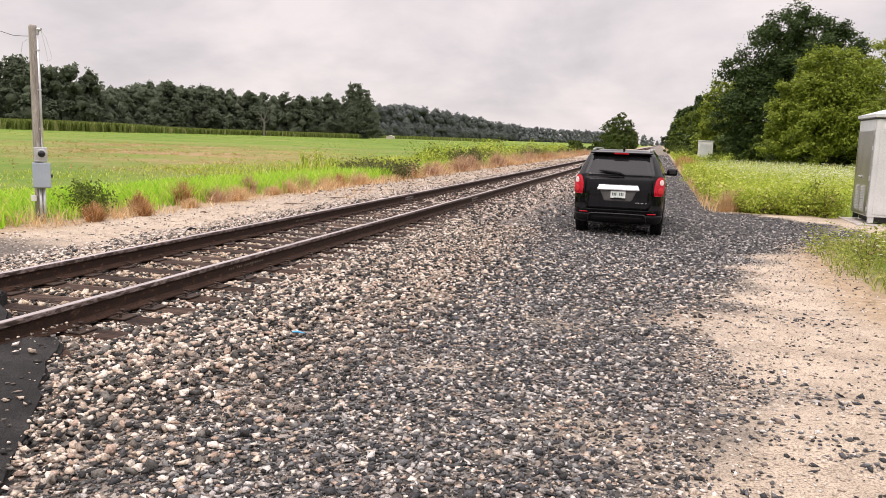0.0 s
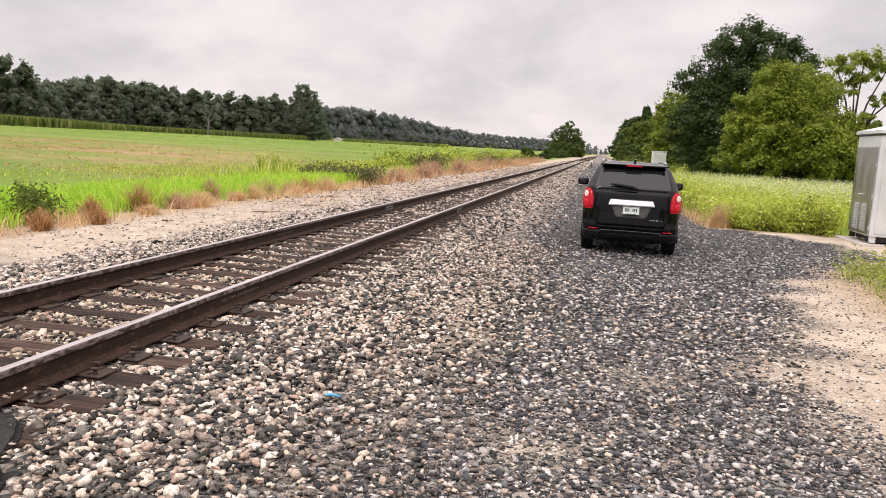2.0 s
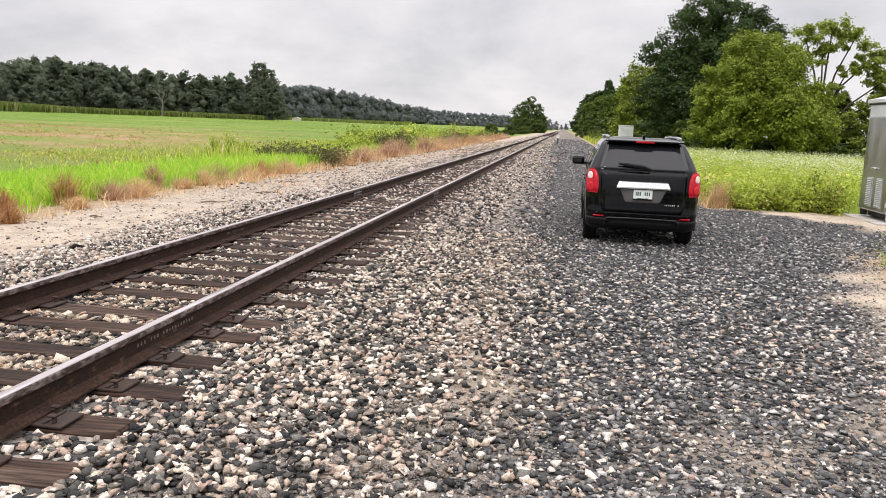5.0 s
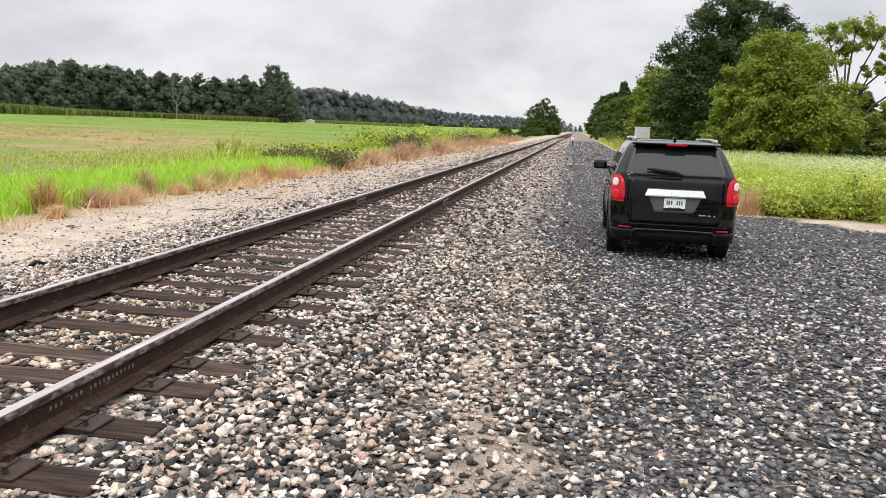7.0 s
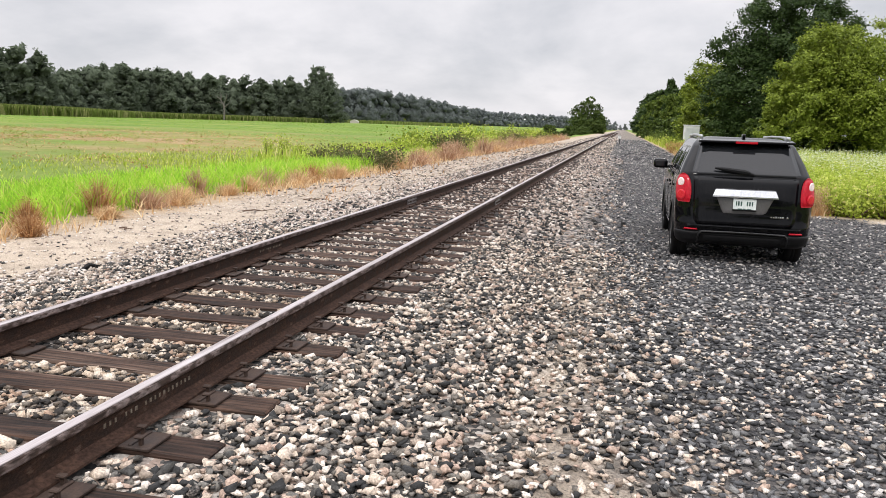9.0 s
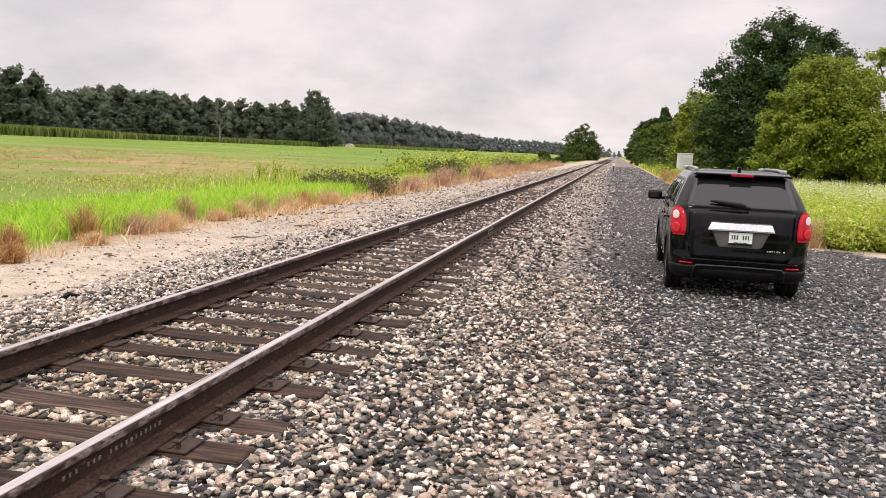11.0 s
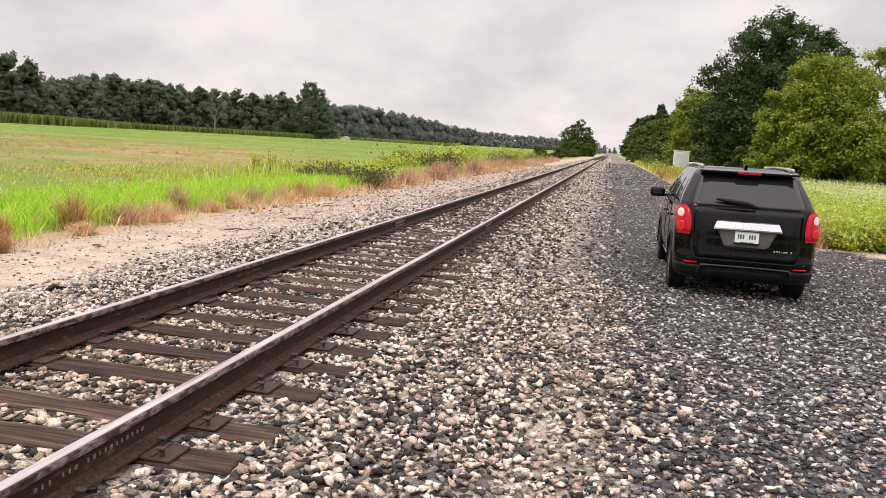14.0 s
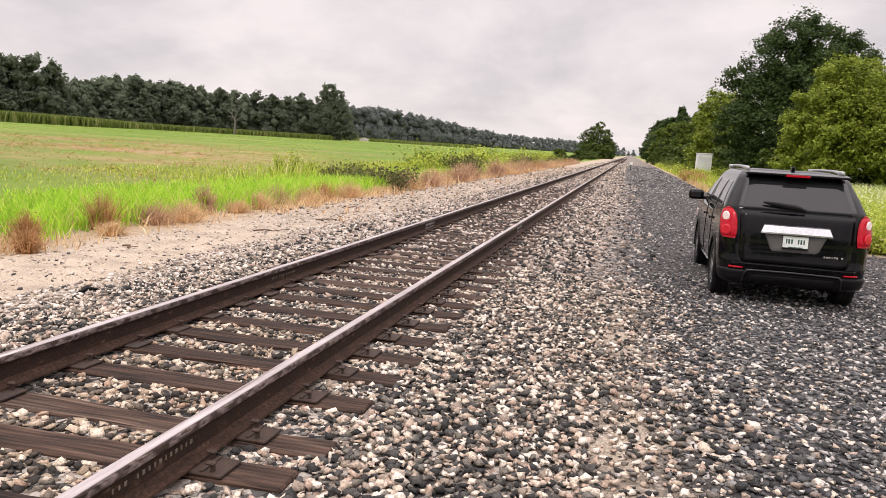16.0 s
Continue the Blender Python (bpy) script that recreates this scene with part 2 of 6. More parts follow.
M["galv"] = mat("galvanised_conduit", [(0.5, 0.52, 0.54), (0.62, 0.63, 0.64)], scale=10, rough=0.4, metal=0.6, grain=0.1)
M["greybox"] = mat("blue_grey_enamel", [(0.30, 0.36, 0.43), (0.36, 0.42, 0.49)], scale=4, rough=0.45, grain=0.08)
M["bark"] = mat("bark", [(0.03, 0.025, 0.02), (0.055, 0.046, 0.038), (0.085, 0.072, 0.06)], scale=4, rough=0.95, bump=0.02, bump_scale=14, stretch=(3, 3, 0.6))
M["white"] = mat("white_enamel", [(0.66, 0.67, 0.67), (0.76, 0.76, 0.75)], scale=3, rough=0.5, grain=0.06)
M["blue"] = mat("blue_plastic", [(0.03, 0.28, 0.55), (0.05, 0.35, 0.62)], rough=0.4, grain=0.1)
M["deadwood"] = mat("bleached_dead_wood", [(0.11, 0.10, 0.09), (0.16, 0.145, 0.13)], scale=3, rough=0.9)
M["brownstick"] = mat("dead_twig", [(0.10, 0.065, 0.045), (0.17, 0.11, 0.08)], rough=0.95)


def leafmat(name, cols, leaf=0.35, spec=0.25):
    return mat(name, cols, by="island", rough=0.6, grain=0.25, bump_scale=3, leaf=leaf, spec=spec)


M["leaf_dark"] = leafmat("dark_leaf", [(0.0, 0.034, 0.062, 0.016), (0.4, 0.046, 0.080, 0.020), (0.75, 0.060, 0.098, 0.026)])
M["leaf_light"] = leafmat("yellow_green_leaf", [(0.0, 0.13, 0.175, 0.018), (0.35, 0.195, 0.25, 0.028), (0.75, 0.27, 0.335, 0.046)])
M["leaf_mid"] = leafmat("mid_green_leaf", [(0.0, 0.05, 0.08, 0.016), (0.4, 0.08, 0.12, 0.024), (0.75, 0.11, 0.155, 0.03)])
M["leaf_row"] = leafmat("olive_green_leaf", [(0.0, 0.085, 0.125, 0.022), (0.4, 0.13, 0.18, 0.03), (0.75, 0.18, 0.235, 0.042)])
# wood behind the field: distance haze put into the leaf colour, lifting it
M["leaf_far_haze"] = leafmat("hazed_oak_leaf", [(0.0, 0.135, 0.166, 0.114), (0.45, 0.144, 0.175, 0.120), (0.8, 0.152, 0.184, 0.125)], 0.5, 0.03)
M["leaf_pale"] = leafmat("pale_yellow_leaf", [(0.0, 0.20, 0.25, 0.045), (0.4, 0.28, 0.34, 0.06), (0.75, 0.36, 0.42, 0.09)], 0.45)
# skyline woods: thicker haze put into the leaf colour, greyer then paler
M["leaf_haze_grey"] = leafmat("haze_grey_leaf", [(0.0, 0.158, 0.180, 0.172), (0.45, 0.162, 0.184, 0.176), (0.8, 0.166, 0.188, 0.180)], 0.5, 0.03)
M["leaf_haze_pale"] = leafmat("haze_pale_leaf", [(0.0, 0.20, 0.225, 0.23), (0.45, 0.21, 0.235, 0.24), (0.8, 0.225, 0.25, 0.252)])
M["leaf_olive"] = leafmat("olive_leaf", [(0.0, 0.085, 0.095, 0.035), (0.35, 0.14, 0.145, 0.05), (0.7, 0.20, 0.19, 0.075), (0.9, 0.26, 0.19, 0.10)])
M["straw"] = leafmat("pink_straw_stalk", [(0.0, 0.42, 0.25, 0.15), (0.35, 0.55, 0.36, 0.235), (0.7, 0.66, 0.48, 0.34), (0.9, 0.38, 0.22, 0.13)], 0.45)
M["grass"] = leafmat("bright_grass", [(0.0, 0.28, 0.52, 0.04), (0.4, 0.40, 0.65, 0.06), (0.72, 0.53, 0.72, 0.09), (0.9, 0.64, 0.64, 0.20)], 0.5)
M["dry"] = leafmat("dried_grass", [(0.0, 0.54, 0.35, 0.18), (0.4, 0.68, 0.48, 0.27), (0.75, 0.78, 0.61, 0.38)], 0.45)
M["brown"] = leafmat("dead_brown_weed", [(0.0, 0.36, 0.18, 0.075), (0.45, 0.52, 0.30, 0.13), (0.8, 0.66, 0.45, 0.25)], 0.45)
M["weed"] = leafmat("yellow_green_weed", [(0.0, 0.30, 0.39, 0.05), (0.4, 0.43, 0.51, 0.075), (0.75, 0.59, 0.64, 0.15), (0.93, 0.70, 0.65, 0.28)], 0.5)
M["verge"] = leafmat("verge_green", [(0.0, 0.19, 0.235, 0.04), (0.4, 0.29, 0.335, 0.06), (0.74, 0.39, 0.43, 0.10), (0.92, 0.46, 0.37, 0.18)], 0.4)
M["flower"] = leafmat("white_umbel", [(0.0, 0.55, 0.58, 0.40), (0.5, 0.72, 0.74, 0.60), (0.85, 0.6, 0.6, 0.25)], 0.3)
M["corn"] = leafmat("maize_leaf", [(0.0, 0.14, 0.19, 0.045), (0.45, 0.19, 0.235, 0.065), (0.8, 0.29, 0.305, 0.12)], 0.5, 0.05)
M["crop"] = leafmat("soybean_leaf", [(0.0, 0.14, 0.25, 0.03), (0.4, 0.18, 0.30, 0.04), (0.8, 0.23, 0.35, 0.055)], 0.3, 0.05)


# ---- building blocks ----
def link_mesh(name, me, material, parent=None, label="", smooth=False):
    me.materials.append(material)
    if smooth:
        me.polygons.foreach_set("use_smooth", [True] * len(me.polygons))
    ob = new(name, me)
    if parent is not None:
        ob.parent = parent
    if label:
        ob["label"] = label
    return ob


def part(name, bm, material, parent=None, label="", smooth=False):
    me = bpy.data.meshes.new(name)
    bmesh.ops.recalc_face_normals(bm, faces=bm.faces[:])
    bm.to_mesh(me)
    bm.free()
    return link_mesh(name, me, material, parent, label, smooth)


def empty(name, m, label, category, group="", kind=""):
    ob = new(name)
    ob.empty_display_size = 0.2
    ob.matrix_world = m
    return tagged(ob, label, category, group, kind)


def bm_box(size, at=(0, 0, 0), bevel=0.0, rot=(0, 0, 0), bm=None, segments=2):
    """A bevelled block, centred at the given place."""
    own = bmesh.new()
    bmesh.ops.create_cube(own, size=1)
    bmesh.ops.transform(own, matrix=Matrix.Diagonal((*size, 1)), verts=own.verts)
    if bevel:
        bmesh.ops.bevel(own, geom=own.edges[:], offset=bevel, segments=segments, profile=0.6, affect="EDGES")
    bmesh.ops.transform(own, matrix=pose(*at, *rot), verts=own.verts)
    if bm is None:
        return own
    tmp = bpy.data.meshes.new("tmp")
    own.to_mesh(tmp)
    own.free()
    bm.from_mesh(tmp)
    bpy.data.meshes.remove(tmp)
    return bm


def bm_tube(points, radius, sides=8, bm=None):
    """A tube along points; radius may be one number or one for each point."""
    bm = bm or bmesh.new()
    pts = [Vector(p) for p in points]
    radii = radius if isinstance(radius, (list, tuple)) else [radius] * len(pts)
    rings = []
    for i, p in enumerate(pts):
        d = (pts[min(i + 1, len(pts) - 1)] - pts[max(i - 1, 0)]).normalized()
        a = d.cross(Vector((0.31, 0.87, 0.38))).normalized()
        b = d.cross(a)
        rings.append([bm.verts.new(p + radii[i] * (math.cos(k * math.tau / sides) * a + math.sin(k * math.tau / sides) * b)) for k in range(sides)])
    for r, s in zip(rings, rings[1:]):
        for k in range(sides):
            bm.faces.new((r[k], r[(k + 1) % sides], s[(k + 1) % sides], s[k]))
    bm.faces.new(rings[0][::-1])
    bm.faces.new(rings[-1])
    return bm


def bm_lathe(profile, sides=32, axis="Z"):
    """A turned shape from (radius, height) pairs."""
    bm = bmesh.new()
    rings = [[bm.verts.new((r * math.cos(k * math.tau / sides), r * math.sin(k * math.tau / sides), z)) for k in range(sides)] for r, z in profile]
    for r, s in zip(rings, rings[1:]):
        for k in range(sides):
            bm.faces.new((r[k], r[(k + 1) % sides], s[(k + 1) % sides], s[k]))
    bm.faces.new(rings[0][::-1])
    bm.faces.new(rings[-1])
    if axis == "X":
        bmesh.ops.transform(bm, matrix=pose(0, 0, 0, 0, 90, 0), verts=bm.verts)
    return bm


def mesh_np(name, verts, faces):
    """A mesh from arrays of places and equal-sized faces."""
    me = bpy.data.meshes.new(name)
    verts, faces = np.asarray(verts, np.float32), np.asarray(faces, np.int32)
    k = faces.shape[1]
    me.vertices.add(len(verts))
    me.vertices.foreach_set("co", verts.ravel())
    me.loops.add(faces.size)
    me.loops.foreach_set("vertex_index", faces.ravel())
    me.polygons.add(len(faces))
    me.polygons.foreach_set("loop_start", np.arange(len(faces), dtype=np.int32) * k)
    me.update(calc_edges=True)
    return me


def spin(rng, n):
    """n random rotations, as matrices."""
    q = rng.normal(size=(n, 4))
    q /= np.linalg.norm(q, axis=1)[:, None]
    w, x, y, z = q.T
    return np.stack([np.stack([1 - 2 * (y * y + z * z), 2 * (x * y - z * w), 2 * (x * z + y * w)], 1), np.stack([2 * (x * y + z * w), 1 - 2 * (x * x + z * z), 2 * (y * z - x * w)], 1), np.stack([2 * (x * z - y * w), 2 * (y * z + x * w), 1 - 2 * (x * x + y * y)], 1)], 1)


# ---- the ground ----
def smooth_step(a, b, v):
    s = np.clip((np.asarray(v, float) - a) / (b - a), 0, 1)
    return s * s * (3 - 2 * s)


def ripple(x, y):
    return 0.012 * np.sin(1.9 * x + 0.7 * y) * np.sin(1.3 * y - 0.6 * x) + 0.008 * np.sin(4.3 * x - 2.9 * y + 1)


def height(x, y):
    """The lie of the land: the track bed, its shoulders, the service road and the field."""
    x, y = np.asarray(x, float), np.asarray(y, float)
    z = -0.225 - 0.065 * smooth_step(0.55, 2.1, x) - 0.085 * smooth_step(-2.1, -3.2, x)
    z = z - 0.06 * smooth_step(-5.2, -7.5, x) + 0.5 * smooth_step(-20, -230, x)
    z = z + ripple(x, y) * (smooth_step(0.6, 1.6, x) + smooth_step(-2.3, -3.3, x)) * (1 + 0.8 * smooth_step(6, 12, np.abs(x)))
    return z


def sand_edge(y):
    return np.interp(y, [-6, 2.5, 4.8, 6.7, 8.5, 10.3, 12.5, 14, 15.5, 16.8, 18.0, 19.0, 20.0, 21], [4.3, 4.45, 4.95, 4.8, 5.2, 5.75, 6.35, 7.4, 8.5, 8.6, 8.2, 7.4, 6.9, 6.3])


def wobble(x, y):
    return 0.35 * np.sin(2.1 * y + 1.3 * x) * np.sin(1.1 * y) + 0.18 * np.sin(5.3 * y - 2 * x)


def fines(x, y):
    """Bare sandy patches in the stone."""
    f = 0
    for cx, cy, rx, ry in ((2.02, 8.6, 0.20, 0.9), (2.15, 6.9, 0.22, 0.6), (1.95, 11.0, 0.16, 0.8), (3.0, 4.6, 0.35, 0.3), (4.2, 3.6, 0.5, 0.3), (2.2, 3.4, 0.3, 0.22), (3.7, 6.2, 0.4, 0.25)):
        f = np.maximum(f, np.exp(-(((x - cx + 0.12 * np.sin(7 * y)) / rx) ** 2 + ((y - cy + 0.1 * np.sin(9 * x)) / ry) ** 2)))
    return f


def bare(x, y):
    """Thin brown patches in the crop."""
    f = 0
    for cx, cy, rx, ry, k in ((-31, 50, 14, 9, 1.0), (-20, 38, 8, 5, 0.75), (-47, 68, 14, 8, 1.0), (-33, 62, 9, 7, 0.7), (-16, 28, 5, 4, 0.5), (-23, 48, 8, 6, 0.65), (-27, 34, 7, 4, 0.6), (-14.5, 40, 3, 5, 0.5), (-62, 90, 18, 6, 0.4), (-36, 88, 14, 5, 0.5), (-13, 52, 2.5, 9, 0.5)):
        f = np.maximum(f, k * np.exp(-(((x - cx + 1.6 * np.sin(0.9 * y)) / rx) ** 2 + ((y - cy + 1.2 * np.sin(0.5 * x)) / ry) ** 2)))
    return f


def zones(x, y):
    """How much of each cover lies at a place: dark gravel, pale dirt, dry litter, green."""
    w = wobble(x, y)
    dark = smooth_step(1.7, 2.3, x + 0.4 * w + 0.35 * smooth_step(10, 18, y)) * (1 - smooth_step(-0.35, 0.35, x - sand_edge(y) + w)) * (1 - smooth_step(80, 160, y) * 0.3) * (0.75 + 0.25 * smooth_step(3.0, 9.5, y + 0.5 * x))
    dark = dark * (1 - smooth_step(5.9, 6.5, x + 0.3 * w) * smooth_step(20.1, 20.9, y))
    dark = np.maximum(dark, smooth_step(-2.6, -3.0, x) * smooth_step(8.9, 7.9, y + w) * smooth_step(-6.2, -5.6, x) * 0.8)
    bed = smooth_step(-3.5, -2.8, x + 0.5 * w) * (1 - smooth_step(1.6, 2.2, x + 0.4 * w))
    bed = np.maximum(bed, 0.7 * smooth_step(9, 4, y) * smooth_step(0.5, -0.3, x - sand_edge(y) - w) * (x > 1))
    dry = smooth_step(-5.0, -5.6, x + 0.5 * w) + smooth_step(5.6, 6.1, x + 0.3 * w) * smooth_step(19.9, 20.8, y) + smooth_step(6.3, 6.8, x + 0.4 * w) * smooth_step(15, 13.5, y)
    green = smooth_step(-6.0, -7.2, x + 0.6 * w) + smooth_step(6.3, 7.5, x) * smooth_step(20.2, 21.5, y) + smooth_step(7.0, 7.8, x) * smooth_step(15, 13.5, y)
    stony = 0.48 * smooth_step(9, 22, y) * smooth_step(-6.0, -5.2, x + 0.4 * w) * smooth_step(-2.4, -3.0, x)
    bed = np.maximum(bed, stony * (0.6 + 0.8 * w))
    f = fines(x, y)
    dark, bed = dark * (1 - 0.9 * f), bed * (1 - 0.9 * f)
    return dark, bed, np.clip(dry, 0, 1), np.clip(green, 0, 1), bare(x, y)


def ground_material():
    m = bpy.data.materials.new("ground_cover")
    m.use_nodes = True
    t = m.node_tree
    n = t.nodes
    b = n["Principled BSDF"]
    b.inputs["Roughness"].default_value = 0.92
    b.inputs["Specular IOR Level"].default_value = 0.2
    co = n.new("ShaderNodeTexCoord")

    def noisy(scale, cols, lo=0.3, hi=0.7, detail=6):
        x = n.new("ShaderNodeTexNoise")
        x.inputs["Scale"].default_value, x.inputs["Detail"].default_value = scale, detail
        x.inputs["Roughness"].default_value = 0.65
        link(t, co.outputs["Object"], x.inputs["Vector"])
        s = n.new("ShaderNodeMapRange")
        s.inputs[1].default_value, s.inputs[2].default_value = lo, hi
        link(t, x.outputs[0], s.inputs[0])
        r = ramp_node(n, cols)
        link(t, s.outputs[0], r.inputs[0])
        return r.outputs[0], x.outputs[0]

    def stones(scale, cols):
        v = n.new("ShaderNodeTexVoronoi")
        v.inputs["Scale"].default_value = scale
        link(t, co.outputs["Object"], v.inputs["Vector"])
        sp = n.new("ShaderNodeSeparateColor")
        link(t, v.outputs["Color"], sp.inputs[0])
        r = ramp_node(n, cols, True)
        link(t, sp.outputs[0], r.inputs[0])
        return r.outputs[0], v.outputs["Distance"]

    def blend(a, c, name):
        at = n.new("ShaderNodeAttribute")
        at.attribute_name = name
        mx = n.new("ShaderNodeMixRGB")
        link(t, at.outputs["Fac"], mx.inputs[0])
        link(t, a, mx.inputs[1])
        link(t, c, mx.inputs[2])
        return mx.outputs[0]

    sand, grit = noisy(2.4, [(0.36, 0.30, 0.235), (0.49, 0.41, 0.325), (0.57, 0.485, 0.39)])
    fine, _ = noisy(70, [(0.48, 0.47, 0.46), (0.98, 0.98, 0.98), (1.2, 1.18, 1.15)], 0.34, 0.64)
    mul = n.new("ShaderNodeMixRGB")
    mul.blend_type = "MULTIPLY"
    mul.inputs[0].default_value = 1
    link(t, sand, mul.inputs[1])
    link(t, fine, mul.inputs[2])
    dark, rough = stones(34, [(0.0, 0.03, 0.03, 0.033), (0.35, 0.05, 0.05, 0.053), (0.62, 0.085, 0.083, 0.082), (0.84, 0.17, 0.16, 0.15), (0.95, 0.28, 0.25, 0.23)])
    bed, _ = stones(24, [(0.0, 0.04, 0.04, 0.04), (0.3, 0.09, 0.085, 0.08), (0.5, 0.28, 0.24, 0.21), (0.7, 0.42, 0.38, 0.34), (0.88, 0.30, 0.23, 0.19)])
    dry, _ = noisy(9, [(0.26, 0.19, 0.12), (0.40, 0.30, 0.20), (0.50, 0.40, 0.29)])
    green, _ = noisy(0.055, [(0.105, 0.19, 0.027), (0.13, 0.21, 0.033), (0.175, 0.235, 0.042), (0.25, 0.255, 0.065)], 0.36, 0.66, 8)
    tuft, _ = noisy(2.2, [(0.75, 0.78, 0.7), (1, 1, 1), (1.18, 1.12, 1.05)], 0.3, 0.7)
    mg = n.new("ShaderNodeMixRGB")
    mg.blend_type = "MULTIPLY"
    mg.inputs[0].default_value = 1
    link(t, green, mg.inputs[1])
    link(t, tuft, mg.inputs[2])
    c = blend(mul.outputs[0], dark, "dark")
    c = blend(c, bed, "bed")
    c = blend(c, dry, "dry")
    c = blend(c, mg.outputs[0], "green")
    brown, _ = noisy(0.5, [(0.20, 0.16, 0.06), (0.29, 0.19, 0.10), (0.38, 0.26, 0.15)], 0.34, 0.62, 8)
    patch, _ = noisy(0.13, [(0.0, 0.0, 0.0), (1, 1, 1)], 0.36, 0.47, 9)
    at = n.new("ShaderNodeAttribute")
    at.attribute_name = "bare"
    some = n.new("ShaderNodeMath")
    some.operation = "MULTIPLY"
    link(t, at.outputs["Fac"], some.inputs[0])
    link(t, patch, some.inputs[1])
    mx = n.new("ShaderNodeMixRGB")
    link(t, some.outputs[0], mx.inputs[0])
    link(t, c, mx.inputs[1])
    link(t, brown, mx.inputs[2])
    c = mx.outputs[0]
    link(t, c, b.inputs["Base Color"])
    bp = n.new("ShaderNodeBump")
    bp.inputs["Strength"].default_value, bp.inputs["Distance"].default_value = 0.8, 0.012
    link(t, fine, bp.inputs["Height"])
    link(t, bp.outputs[0], b.inputs["Normal"])
    return m


def spread(a, b, step, grow, far):
    """Positions: even between a and b, then widening out to far on both sides."""
    mid = list(np.arange(a, b + 1e-6, step))
    lo, hi, s = [a], [b], step
    while lo[-1] > -far or hi[-1] < far:
        s *= grow
        lo.append(lo[-1] - s)
        hi.append(hi[-1] + s)
    return np.array(lo[:0:-1] + mid + hi[1:])


def build_ground():
    xs, ys = spread(-9, 13, 0.22, 1.13, 3000), spread(-3, 27, 0.3, 1.08, 4000)
    gx, gy = np.meshgrid(xs, ys)
    v = np.stack([gx, gy, height(gx, gy)], -1).reshape(-1, 3)
    w, h = len(xs), len(ys)
    i = (np.arange(h - 1)[:, None] * w + np.arange(w - 1)[None]).ravel()
    me = mesh_np("ground", v, np.stack([i, i + 1, i + 1 + w, i + w], 1))
    for name, val in zip(("dark", "bed", "dry", "green", "bare"), zones(v[:, 0], v[:, 1])):
        at = me.attributes.new(name, "FLOAT", "POINT")
        at.data.foreach_set("value", np.asarray(val, np.float32))
    ob = link_mesh("ground", me, ground_material(), smooth=True)
    tagged(ob, "pale dirt, dark gravel and green field ground", "ground", kind="structure")


build_ground()


# ---- the railway track ----
GAUGE = 1.51
TIE_Y = [2.6, 3.1, 3.61, 4.12, 4.62, 5.03, 5.56, 6.10, 6.65, 7.25, 7.68, 8.33, 8.87, 9.37, 9.88]


def rail_mesh(y0, y1, head):
    """The running head, or the web and foot, of one rail."""
    if head:
        half = [(0.0, 0.0), (0.016, -0.0006), (0.026, -0.003), (0.0315, -0.0065)]
    else:
        half = [(0.0313, -0.0066), (0.0355, -0.012), (0.0375, -0.022), (0.0382, -0.040), (0.034, -0.046), (0.012, -0.057), (0.0088, -0.075), (0.0088, -0.12), (0.0115, -0.146), (0.030, -0.160), (0.074, -0.172), (0.076, -0.184)]
    ring = half + [(-x, z) for x, z in half[::-1] if not (head and x == 0)]
    bm = bmesh.new()
    ys = [y0]
    while ys[-1] < y1:
        ys.append(min(y1, ys[-1] + max(1.2, 0.08 * abs(ys[-1] - 4))))
    rings = [[bm.verts.new((x, y, z)) for x, z in ring] for y in ys]
    k = len(ring)
    for r, s in zip(rings, rings[1:]):
        for i in range(k):
            if not head and i == len(half) * 2 - 1:
                continue
            bm.faces.new((r[i], r[(i + 1) % k], s[(i + 1) % k], s[i]))
    bm.faces.new(rings[0])
    bm.faces.new(rings[-1][::-1])
    return bm


